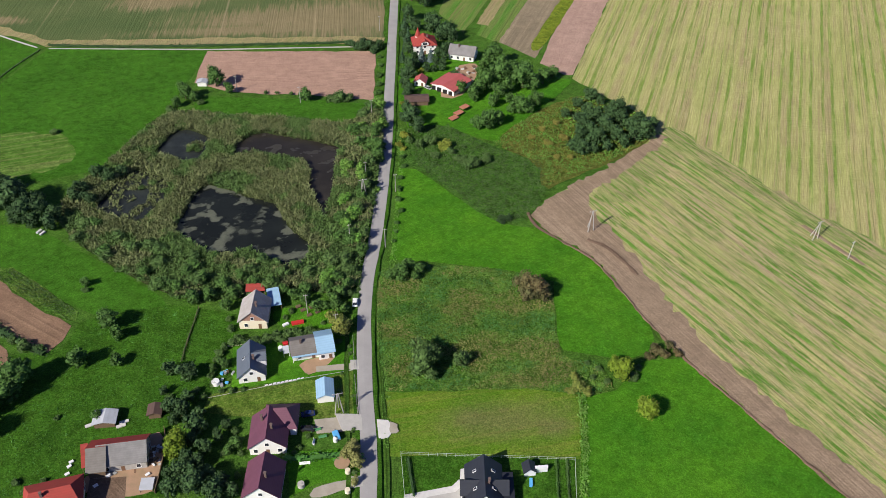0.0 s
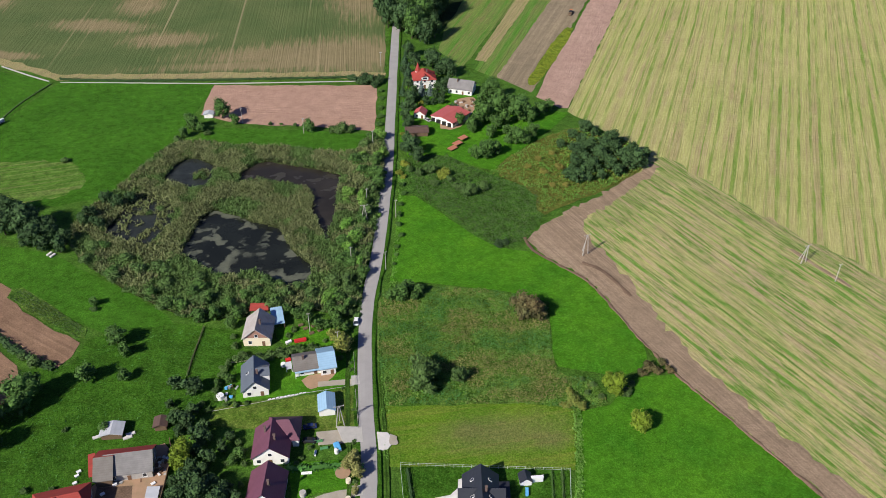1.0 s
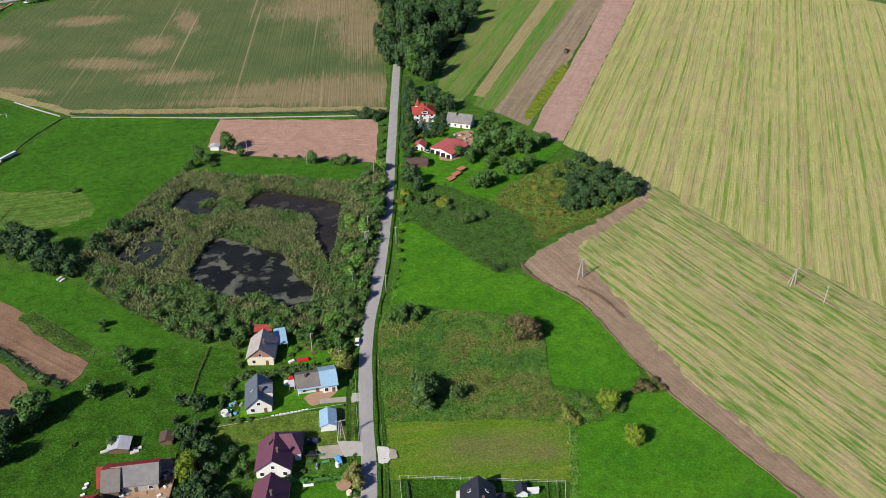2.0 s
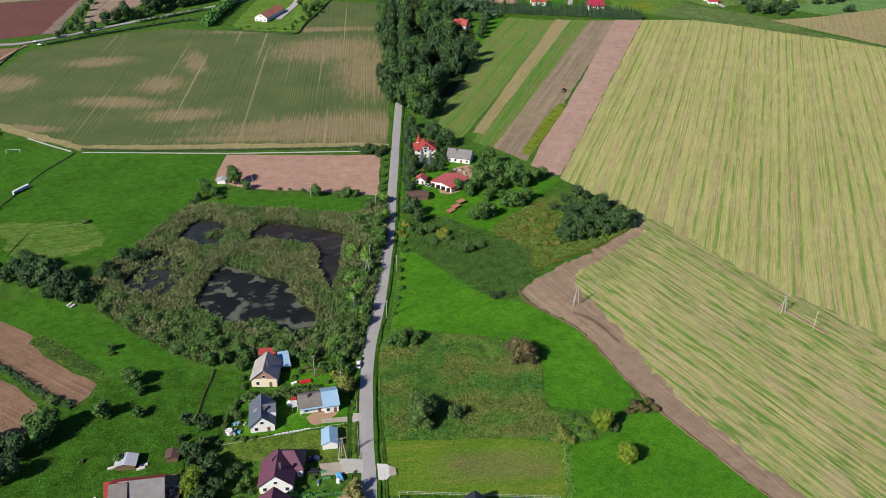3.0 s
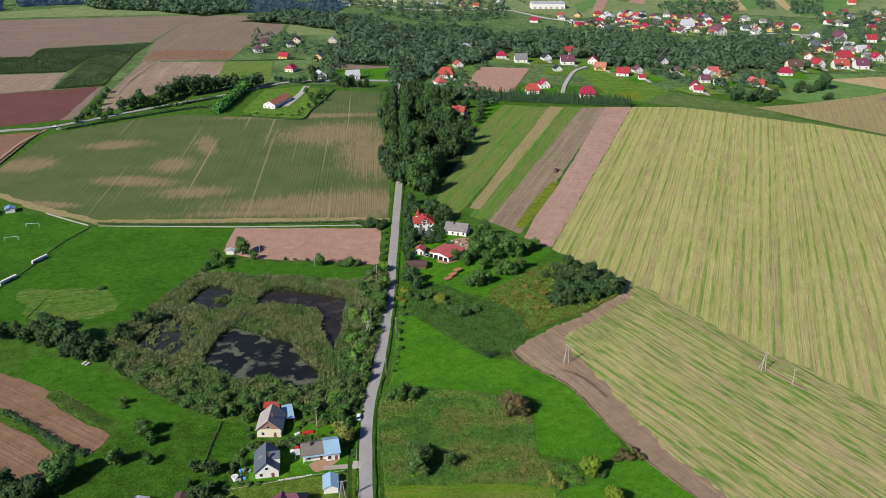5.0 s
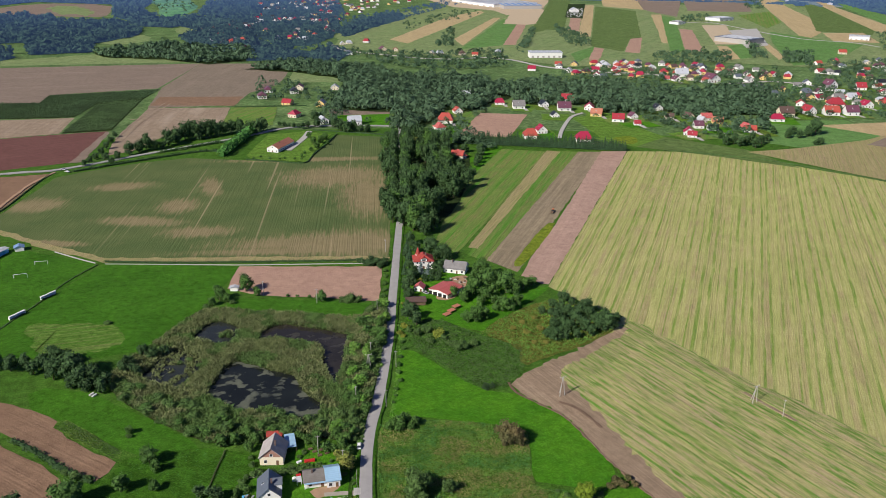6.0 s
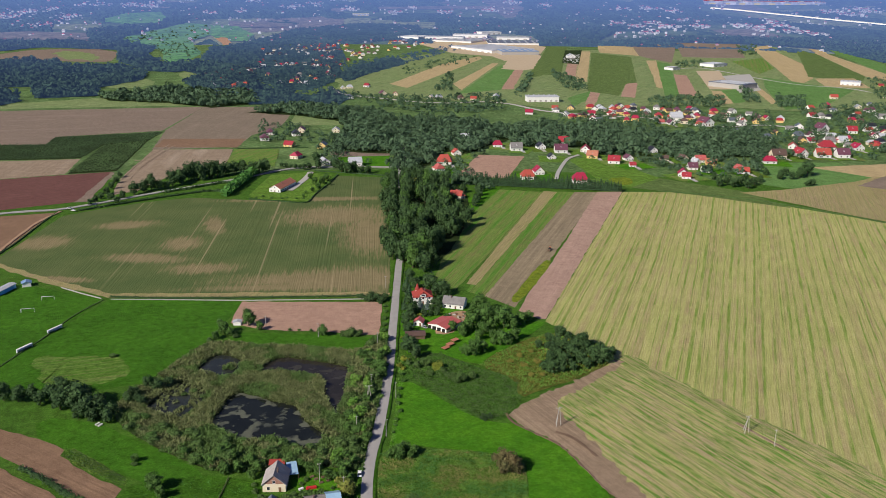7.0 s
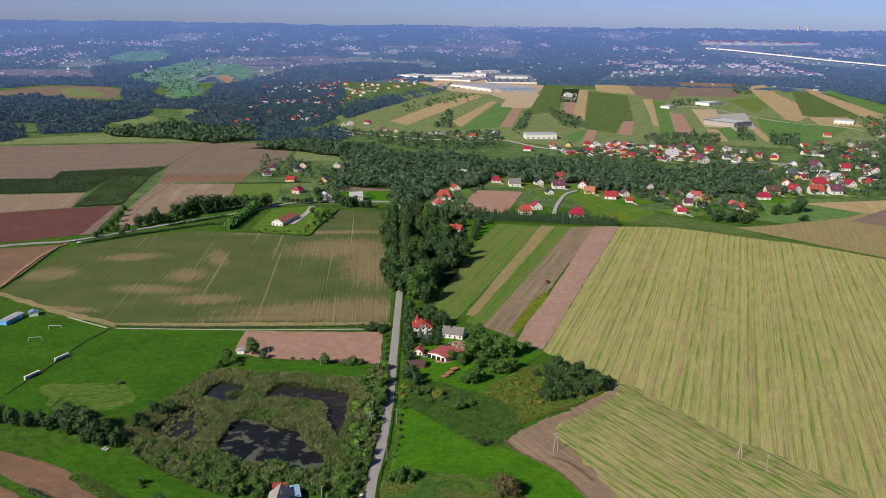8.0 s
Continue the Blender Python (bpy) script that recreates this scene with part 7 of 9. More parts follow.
house((-33.6, 244.1, 9.0, -5), 10.5, 3.6, 3.9, R_OLD, M_CREAMWALL, "grey-roofed old house with brick gable by the ponds", gable_m=M_BRICKWALL)
lean_to((-26.6, 252.0, 4.2, 9), 8.0, 2.6, 3.6, R_BLUE, M_WOOD, "pale blue tarpaulin shelter beside the old house")
lean_to((-33.8, 260.3, 6.5, -1), 3.0, 2.4, 3.2, R_RUST, M_WOOD, "rusty red lean-to behind the old house")
house((-16.1, 228.1, 8.7, 7), 7.5, 3.2, 2.2, R_BROWNGREY, M_WHITEWALL, "long low white house with soiled grey roof", ridge="x")
lean_to((-16.1, 227.2, 8.7, 7), 2.6, 2.7, 3.4, R_BLUE, M_WHITE, "pale blue porch roof along the long house", "porch", "porch")
house((-9.8, 227.6, 4.8, 8), 9.5, 3.4, 2.3, R_BLUE, M_WHITEWALL, "pale blue metal-roofed annex of the long house", ridge="x", name="annex", category="annex", chimney=0)
h1 = house((-32.5, 220.1, 8.0, 4), 11.5, 3.2, 3.6, R_SLATE, M_WHITEWALL, "white house with slate-grey gable roof", skylight=1)
dormer(h1, 4.6, 6.0, 3.0, 4.5, 5.0, 2.4, 90, R_SLATE, M_WHITEWALL)
house((-10.3, 209.5, 4.9, 2), 7.0, 2.5, 1.1, R_BLUE, M_WHITEWALL, "garage with pale blue sheet roof", name="garage", category="garage", chimney=0, windows=0, eave=0.3)
h2 = house((-26.5, 192.2, 10.1, -3), 11.0, 3.4, 4.0, R_PURPLE, M_WHITEWALL, "large plum-roofed white house with front gable", chimney=2)
house((-23.2, 198.6, 9.0, -4), 8.5, 3.5, 3.4, R_PURPLE, M_WHITEWALL, "hipped plum-roofed wing of the white house", ridge="x", hip=3.2, chimney=0, name="house_wing", category="house wing")
house((-27.5, 175.8, 9.6, -6), 11.0, 3.4, 4.2, R_PURPLE, M_WHITEWALL, "plum-roofed white house beside its larger neighbour")
house((-65.8, 190.8, 12.6, 3), 9.0, 3.4, 3.2, R_GREY, M_GREYWALL, "old barn with grey front and rusty red back roof", ridge="x", name="barn", category="barn", chimney=0, back_m=R_RUST)
house((-72.3, 189.0, 4.5, 3), 10.5, 3.4, 3.2, R_BROWNGREY, M_WOOD, "soiled grey projecting end of the barn", ridge="x", name="barn_wing", category="barn", chimney=0, windows=0, back_m=R_RUST)
lean_to((-75.9, 191.6, 2.0, 11), 7.0, 2.2, 3.8, R_RUST, M_WOOD, "bright red lean-to at the barn's end")
house((-80.7, 176.5, 14.2, 10), 10.0, 4.0, 3.0, R_RUST, M_CREAMWALL, "farmhouse with bright red metal roof", ridge="x", hip=2.5)
h3 = house((31.2, 167.2, 9.4, -6), 12.5, 2.9, 4.2, R_BLACK, M_WHITEWALL, "modern white house with anthracite roof and skylights", skylight=2)
cross = Matrix.Translation((-6.3, 5.3, 0)) @ Matrix.Rotation(radians(-90), 4, "Z")
bm = gable_roof(bmesh.new(), 4.8, 12.6, 3.3, 2.9, 0.3, 0)
bmesh.ops.recalc_face_normals(bm, faces=bm.faces[:])
bmesh.ops.transform(bm, matrix=cross, verts=bm.verts[:])
part("cross_roof", bm, R_BLACK, h3)
for sx in (-6.1, 6.1):
    bm = bmesh.new()
    a = [bm.verts.new((sx + k, y, z)) for k in (-0.1, 0.1) for y, z in ((2.9, 0), (7.7, 0), (7.7, 3.2), (5.3, 6.0), (2.9, 3.2))]
    bm.faces.new(a[:5])
    bm.faces.new(a[5:][::-1])
    for k in range(5):
        bm.faces.new((a[k], a[(k + 1) % 5], a[5 + (k + 1) % 5], a[5 + k]))
    bmesh.ops.recalc_face_normals(bm, faces=bm.faces[:])
    part("gable", bm, M_WHITEWALL, h3)
house((-73.9, 206.8, 5.9, -0), 4.5, 2.2, 0.7, R_PALE, M_WOOD, "small pale-roofed field shed", name="shed", category="shed", chimney=0, windows=0)
house((-60.0, 208.8, 3.4, 1), 3.5, 2.2, 0.6, R_BROWN, M_WOOD, "small dark-roofed shed beside the farmyard", name="shed", category="shed", chimney=0, windows=0)
lean_to((-58.5, 182.8, 3.6, -3), 3.5, 1.6, 2.0, R_PALE, M_WOOD, "board-covered timber stack in the farmyard")
house((45.2, 176.7, 3.2, 0), 3.0, 2.0, 1.3, R_BLACK, M_WHITE, "small white garden playhouse", name="playhouse", category="playhouse", chimney=0, windows=0, eave=0.3)
lean_to((37.7, 166.4, 3.0, -6), 10.5, 2.7, 2.75, R_BLACK, M_WHITE, "dark glazed pergola beside the modern house", "pergola", "pergola")
lean_to((-22.4, 229.8, 2.0, 8), 3.0, 2.0, 2.3, R_PALE, M_WHITE, "small white carport beside the long house")

# the red-roofed farmstead
h4 = house((42.3, 440.6, 11.7, 1), 10.0, 5.2, 3.4, R_RUST, M_WHITEWALL, "tall white house with orange-red hipped roof and turret", hip=3.5, chimney=1)
bm = bmesh.new()
bmesh.ops.create_cone(bm, cap_ends=True, segments=8, radius1=1.7, radius2=0.05, depth=4.6, matrix=Matrix.Translation((-2.9, 7.5, 9.4)))
part("turret_roof", bm, R_RUST, h4)
part("turret", rod(bmesh.new(), (-2.9, 7.5, 0), (-2.9, 7.5, 7.15), 1.4, sides=8), M_WHITEWALL, h4)
dormer(h4, 0.0, -0.6, 5.2, 3.6, 4.0, 1.6, 0, R_RUST, M_WHITEWALL)
house((59.7, 431.3, 13.0, -22), 9.0, 3.4, 3.2, R_GREY, M_WHITEWALL, "white house with grey fibre-cement roof", ridge="x")
house((46.6, 398.5, 13.1, -43), 14.0, 3.0, 1.2, R_PINK, M_WHITEWALL, "open-fronted barn with low red metal roof", name="barn", category="barn", chimney=0, windows=0)
# Black panels on the closed front stand for shade inside open bays.
for k, at in enumerate([(43.0, 401.7), (45.2, 399.5), (47.7, 397.2), (50.2, 395.0)]):
    root = thing("bay_door", *at, 0, -22, "dark open bay of the red-roofed barn", "barn door", "bays of the barn")
    part("bay_shade", boxed(-1.3, -0.12, 0, 1.3, -0.04, 2.4), M_RUBBER, root)
lean_to((54.2, 395.2, 6.3, 32), 7.0, 2.4, 3.0, R_BROWN, M_WOOD, "dark slatted lean-to beside the barn")
house((36.2, 405.9, 5.3, -18), 5.0, 2.6, 1.8, R_PINK, M_WHITEWALL, "small red-roofed outbuilding at the farm", name="outbuilding", category="outbuilding", chimney=0)
house((33.2, 386.9, 10.5, -3), 6.5, 2.6, 0.9, R_BROWN, M_WOOD, "dark low wooden shed", ridge="x", name="shed", category="shed", chimney=0, windows=0)
for at, z in zip([(49.4, 371.8), (52.2, 375.6), (55.4, 380.0)], (1.2, 1.6, 2.0)):
    lean_to((at[0], at[1], 4.6, 38), 2.6, z - 0.2, z, R_TERRACOTTA, M_WOOD, "rusty sheet cover over stacked firewood", "wood_store", "wood stack")
house((-68.0, 416.7, 4.3, -6), 3.0, 2.2, 0.6, R_PALE, M_WHITEWALL, "tiny white field hut", name="hut", category="hut", chimney=0, windows=0)
plants("fir", [(34.4, 472.4, 2.5), (34.9, 456.7, 2.5), (32.9, 447.1, 2.1), (30.0, 433.0, 2.1)], L_FIR, "dark fir beside the road at the farmstead", "fir", "fir tree")


# ---- fences, walls, slabs ----
def fence(pts, h, gap, mat, label, name="fence", thick=0.06, rails=2):
    """Posts with rails along a line of corners."""
    root = thing(name, *pts[0], 0, 0, label, "fence")
    o = Vector((*pts[0], 0))
    for a, b in zip(pts, pts[1:]):
        a, b = Vector((*a, 0)) - o, Vector((*b, 0)) - o
        n = max(1, round((b - a).length / gap))
        for i in range(n + 1):
            p = a.lerp(b, i / n)
            part("post", boxed(p.x - thick, p.y - thick, 0, p.x + thick, p.y + thick, h + 0.1), mat, root)
        for k in range(rails):
            z = h * (k + 1) / rails
            part("rail", rod(bmesh.new(), (*a.xy, z), (*b.xy, z), thick * 0.9, sides=4), mat, root)
    return root


def low_wall(pts, h, w, mat, label):
    root = thing("wall", *pts[0], 0, 0, label, "wall")
    o = Vector((*pts[0], 0))
    for a, b in zip(pts, pts[1:]):
        a, b = Vector((*a, 0)) - o, Vector((*b, 0)) - o
        n = Vector(((b - a).y, -(b - a).x, 0)).normalized() * w / 2
        part("panel", slab(bmesh.new(), [(*(a + n).xy, h), (*(b + n).xy, h), (*(b - n).xy, h), (*(a - n).xy, h)], h), mat, root)
    return root


def pad(pts, mat, label, name="culvert_slab", category="slab", h=0.62):
    root = thing(name, *pts[0], 0, 0, label, category)
    part("slab", slab(bmesh.new(), [(x - pts[0][0], y - pts[0][1], h) for x, y in pts], 0.5), mat, root)


fence([(10.5, 187.8), (58.8, 180.5), (55.4, 164.5)], 1.4, 2.6, M_PALEFENCE, "pale green garden fence round the modern house", thick=0.05)
fence([(10.5, 187.8), (10.4, 170.4)], 1.5, 1.6, M_PALEFENCE, "pale slatted fence along the drive")
hedge("hedge", [(12.3, 185.9), (12.6, 179.2), (12.9, 173.6)], 1.6, 1.5, L_DARK, "row of young dark thujas inside the fence")
hedge("hedge", [(53.4, 180.7), (52.4, 174.7), (51.3, 168.5)], 1.2, 1.2, L_TREE, "row of garden shrubs in the lawn")
hedge("hedge", [(56.4, 180.4), (55.3, 174.4), (54.3, 168.1)], 1.2, 1.1, L_SHRUB, "second row of garden shrubs in the lawn")
low_wall([(-45.6, 215.1), (-35.3, 216.7), (-16.7, 220.0), (-1.3, 221.9)], 0.3, 0.14, M_CONCRETE, "low pale concrete garden wall")
low_wall([(-42.9, 236.4), (-36.6, 236.7), (-29.5, 237.5)], 0.6, 0.25, M_CREAMWALL, "pale boundary wall between gardens")
low_wall([(-151.0, 466.4), (-67.6, 457.0), (11.1, 452.6)], 0.5, 0.32, M_CONCRETE, "long low pale kerb wall under the hedge")
low_wall([(-188.0, 491.0), (-169.8, 477.2), (-157.3, 468.4)], 0.5, 0.5, M_CONCRETE, "low pale kerb wall of the field corner")
low_wall([(-56.8, 204.6), (-55.3, 198.3), (-55.8, 186.8), (-56.2, 182.2)], 1.4, 0.2, M_WOOD, "weathered board fence of the farmyard")
fence([(-55.2, 231.7), (-54.1, 241.7), (-52.5, 255.7)], 1.0, 3.0, M_WOOD, "old wooden post fence in the pasture")
fence([(-1.4, 236.0), (-1.3, 222.1)], 1.2, 2.5, M_POLE, "wire fence along the ditch")
fence([(-1.4, 219.0), (-1.0, 203.1)], 1.2, 2.5, M_POLE, "wire fence beside the garage")
pad([(-2.6, 225.9), (-0.1, 225.7), (0.1, 221.7), (-2.6, 221.8)], M_CONCRETE, "concrete culvert slab of a drive")
pad([(-7.6, 204.5), (0.0, 203.5), (0.1, 197.5), (-5.7, 198.1)], M_CONCRETE, "concrete drive over the ditch")
pad([(-3.6, 181.7), (0.7, 181.6), (0.8, 178.2), (-3.2, 178.0)], M_CONCRETE, "concrete culvert slab of the lower drive")
pad([(4.4, 201.0), (7.6, 200.4), (8.3, 199.2), (8.2, 195.2), (7.3, 194.0), (4.6, 194.0)], M_PAVING, "pale concrete lay-by slab")
for a in [(-17.5, 220.1), (-18.7, 220.0), (-19.9, 219.6), (-21.1, 219.5), (-22.3, 219.4), (-23.5, 219.1), (-24.7, 219.0), (-25.9, 218.9), (-27.1, 218.5), (-28.3, 218.4)]:
    root = thing("edging_stone", *a, 0, 15, "white painted edging stone beside the lawn", "stone", "edging stones")
    part("stone", boxed(-0.5, -0.2, 0, 0.5, 0.2, 0.4, bevel=0.08), M_WHITE, root)


# ---- poles ----
def pole(x, y, h, label, z=0.0):
    root = thing("utility_pole", x, y, z, 10, label, "utility pole", "utility poles")
    part("post", rod(bmesh.new(), (0, 0, -0.2), (0, 0, h), 0.17, 0.11), M_POLE, root)
    part("crossarm", boxed(-0.7, -0.06, h - 0.5, 0.7, 0.06, h - 0.36), M_POLE, root)
    for s in (-0.6, 0.0, 0.6):
        part("insulator", rod(bmesh.new(), (s, 0, h - 0.36), (s, 0, h - 0.12), 0.05, 0.03, 6), M_WHITE, root)
    return root


def frame_pole(x, y, h, turn, label):
    """Two or three concrete legs that lean together under a crossarm."""
    root = thing("pylon", x, y, 0, turn, label, "pylon", "field pylons")
    for s in (-1, 1):
        part("leg", rod(bmesh.new(), (s * 1.3, 0, -0.2), (s * 0.2, 0, h), 0.19, 0.12), M_POLE, root)
    part("brace", rod(bmesh.new(), (0.3, 2.6, -0.2), (0, 0, h * 0.95), 0.16, 0.11), M_POLE, root)
    part("crossarm", boxed(-1.6, -0.08, h - 0.25, 1.6, 0.08, h - 0.08), M_POLE, root)
    for s in (-1.4, 0.0, 1.4):
        part("insulator", rod(bmesh.new(), (s, 0, h - 0.08), (s, 0, h + 0.25), 0.06, 0.04, 6), M_WHITE, root)
    return root


for at in [(-50.8, 409.2), (-20.7, 395.5), (11.8, 379.3), (6.9, 328.2), (18.3, 318.0), (12.0, 282.6), (20.7, 472.0), (-0.8, 286.7), (-16.1, 249.5), (-6.4, 239.1)]:
    pole(*at, 8.5, "weathered concrete utility pole by the road")
frame_pole(89.7, 284.0, 9.5, 20, "A-shaped concrete pylon in the stubble field")
frame_pole(172.0, 269.9, 8.5, 20, "A-shaped concrete pylon further along the line")
pole(178.6, 257.4, 8.5, "single leaning concrete pole in the stubble field")
frame_pole(-6.4, 204.6, 9.0, 10, "A-shaped concrete pylon by the garage")
frame_pole(5.4, 314.6, 9.0, 10, "A-shaped concrete pylon with a transformer by the ponds")


# ---- car ----
def car(x, y, turn, paint, label, z=0.0):
    root = thing("car", x, y, z, turn, label, "car")
    bm = bmesh.new()
    box(bm, -0.86, -2.05, 0.3, 0.86, 2.05, 0.85, 0.1)
    part("body", bm, paint, root)
    bm = bmesh.new()
    slab(bm, [(-0.62, -0.95, 1.42), (0.62, -0.95, 1.42), (0.62, 0.75, 1.42), (-0.62, 0.75, 1.42)], 0.06)
    part("roof", bm, paint, root)
    bm = bmesh.new()
    a = [bm.verts.new(p) for p in ((-0.78, -1.6, 0.84), (0.78, -1.6, 0.84), (0.78, 1.35, 0.84), (-0.78, 1.35, 0.84))]
    b = [bm.verts.new(p) for p in ((-0.6, -0.98, 1.38), (0.6, -0.98, 1.38), (0.6, 0.78, 1.38), (-0.6, 0.78, 1.38))]
    bm.faces.new(b)
    for i in range(4):
        bm.faces.new((a[i], a[(i + 1) % 4], b[(i + 1) % 4], b[i]))
    part("glass", bm, M_GLASS, root)
    for sx in (-0.8, 0.8):
        for sy in (-1.3, 1.3):
            part("wheel", rod(bmesh.new(), (sx - 0.1, sy, 0.32), (sx + 0.1, sy, 0.32), 0.32, sides=14), M_RUBBER, root)
    for sx in (-0.6, 0.6):
        part("headlight", boxed(sx - 0.15, 2.0, 0.6, sx + 0.15, 2.07, 0.75), M_WHITE, root)
    return root


car(-0.1, 252.2, -4, M_WHITE, "white hatchback parked at the road edge", 0.5)

car(-15.5, 205.2, 95, M_DARKBLUE, "dark blue car in the shade of the house", 0.1)
car(39.9, 403.2, 40, M_TIN, "silver car at the farm outbuilding", 0.1)
car(-15.6, 199.7, 80, M_RUBBER, "black car on the gravel drive", 0.1)


# ---- garden clutter ----
def trampoline(x, y, r, mat, label):
    root = thing("trampoline", x, y, 0, 0, label, "trampoline")
    part("mat", rod(bmesh.new(), (0, 0, 0.85), (0, 0, 0.95), r, sides=20), mat, root)
    for k in range(4):
        a = 1.57 * k + 0.4
        part("leg", rod(bmesh.new(), (r * 0.9 * math.cos(a), r * 0.9 * math.sin(a), 0), (r * 0.9 * math.cos(a), r * 0.9 * math.sin(a), 0.9), 0.05), M_TIN, root)


def bench(x, y, turn, mat, label, long=1.8):
    root = thing("bench", x, y, 0, turn, label, "bench")
    part("seat", boxed(-long / 2, -0.25, 0.4, long / 2, 0.25, 0.5), mat, root)
    part("backrest", boxed(-long / 2, 0.22, 0.5, long / 2, 0.3, 1.0), mat, root)
    for s in (-long / 2 + 0.15, long / 2 - 0.15):
        part("leg", boxed(s - 0.05, -0.2, 0, s + 0.05, 0.2, 0.4), mat, root)


def trailer(x, y, turn, mat, label):
    root = thing("trailer", x, y, 0, turn, label, "trailer")
    part("bed", boxed(-0.9, -1.6, 0.5, 0.9, 1.6, 0.62), M_TIN, root)
    part("tarpaulin", boxed(-0.9, -1.6, 0.62, 0.9, 1.6, 1.5, bevel=0.2), mat, root)
    part("drawbar", boxed(-0.06, 1.6, 0.5, 0.06, 2.7, 0.6), M_TIN, root)
    for s in (-0.95, 0.95):
        part("wheel", rod(bmesh.new(), (s - 0.1, 0, 0.3), (s + 0.1, 0, 0.3), 0.3, sides=12), M_RUBBER, root)


def tank(x, y, mat, label, r=1.0):
    root = thing("water_tank", x, y, 0, 20, label, "tank")
    bm = bmesh.new()
    bmesh.ops.create_cone(bm, cap_ends=True, segments=14, radius1=r, radius2=r * 0.95, depth=1.5, matrix=Matrix.Translation((0, 0, 0.75)))
    part("body", bm, mat, root)
    part("lid", rod(bmesh.new(), (0, 0, 1.5), (0, 0, 1.6), r * 0.4), mat, root)


def crate(x, y, turn, w, d, h, mat, label):
    root = thing("crate", x, y, 0, turn, label, "crate")
    part("body", boxed(-w / 2, -d / 2, 0, w / 2, d / 2, h, bevel=0.05), mat, root)
    part("lid", boxed(-w / 2 - 0.05, -d / 2 - 0.05, h, w / 2 + 0.05, d / 2 + 0.05, h + 0.08), mat, root)


crate(-19.3, 244.9, 10, 4.0, 1.4, 0.8, M_RED, "bright red covered boat in the garden")
crate(-23.2, 244.5, 30, 2.0, 1.0, 0.7, M_WHITE, "white garden box on the lawn")
tank(-43.6, 220.6, M_WHITE, "white round water tank", 1.3)
tank(-24.5, 233.1, M_WHITE, "white barrel beside the long house", 0.8)
crate(-23.0, 235.2, 15, 1.6, 1.2, 1.2, M_RED, "red box on the white carport", )
trailer(-7.4, 196.1, 15, M_BLUE, "trailer under a bright blue tarpaulin")
tank(-7.7, 194.7, M_WHITE, "white tub beside the trailer", 0.7)
bench(-13.2, 199.0, 10, M_GREENPAINT, "green garden bench on the lawn", 3.0)
bench(-11.3, 196.3, 10, M_GREENPAINT, "green garden seat on the lawn", 2.4)
bench(-13.8, 194.9, 80, M_WHITE, "white garden swing seat", 2.0)
bench(-16.3, 187.5, 0, M_WHITE, "white garden bench in the shade", 3.0)
tank(-17.2, 180.2, M_CONCRETE, "pale concrete well ring", 1.0)
for at in [(-4.5, 183.3), (-4.7, 176.9)]:
    tank(*at, M_CREAMWALL, "cream stone flower tub", 0.8)
trampoline(-6.0, 186.4, 2.2, M_CLAY, "round reddish sand circle frame")
for at in [(-17.6, 251.0), (-14.8, 252.1), (-19.3, 252.9), (-12.7, 249.6), (-15.5, 248.3)]:
    crate(*at, 25, 1.6, 1.1, 0.6, M_WOOD, "stacked timber and garden lumber")
for at in [(-80.8, 195.2), (-81.0, 193.7), (-81.0, 191.1), (-72.5, 186.4), (-59.1, 188.6)]:
    crate(*at, 35, 1.2, 0.8, 0.5, M_WHITE, "white plastic sack in the farm grass")
for at in [(-69.4, 206.9), (-68.8, 208.3), (-78.4, 208.1)]:
    crate(*at, 20, 2.6, 1.0, 0.4, M_PAVING, "pale boards lying by the shed")
crate(48.6, 178.0, 0, 3.5, 0.8, 2.1, M_WHITE, "white swing frame in the garden")
crate(45.0, 174.3, 80, 2.5, 0.8, 0.8, M_BLUE, "blue slide of the playhouse")
for at in [(-116.4, 305.4), (-114.9, 304.2)]:
    crate(*at, 60, 2.4, 0.8, 0.6, M_PAVING, "pale boards at the marsh edge")

rng = random.Random(51)
for x, y in sprinkle([(54.4, 424.5), (67.5, 425.7), (66.5, 417.1), (60.7, 404.5), (56.2, 406.1)], 26, rng):
    crate(x, y, rng.uniform(0, 180), rng.uniform(0.6, 1.8), rng.uniform(0.5, 1.2), rng.uniform(0.3, 1.1), rng.choice((M_WOOD, M_TIN, M_GREYWALL, M_DOOR, M_PAVING)), "farmyard lumber and old crates in heaps")
for x, y in sprinkle([(-73.9, 189.5), (-56.1, 191.5), (-56.2, 198.4), (-59.4, 198.8), (-59.0, 190.9), (-68.6, 189.1)], 30, rng):
    crate(x, y, rng.uniform(0, 180), rng.uniform(0.5, 1.6), rng.uniform(0.4, 1.0), rng.uniform(0.2, 0.9), rng.choice((M_WOOD, M_TIN, M_WHITE, M_GREYWALL, M_DOOR)), "scattered farm lumber on bare earth")
for x, y in sprinkle([(-41.2, 226.5), (-38.1, 227.4), (-37.9, 220.2), (-41.3, 218.3), (-43.5, 223.2)], 10, rng):
    crate(x, y, rng.uniform(0, 180), rng.uniform(0.5, 1.4), rng.uniform(0.4, 1.0), rng.uniform(0.3, 0.9), rng.choice((M_WOOD, M_TIN, M_WHITE, M_BLUE)), "garden lumber beside the slate-roofed house")

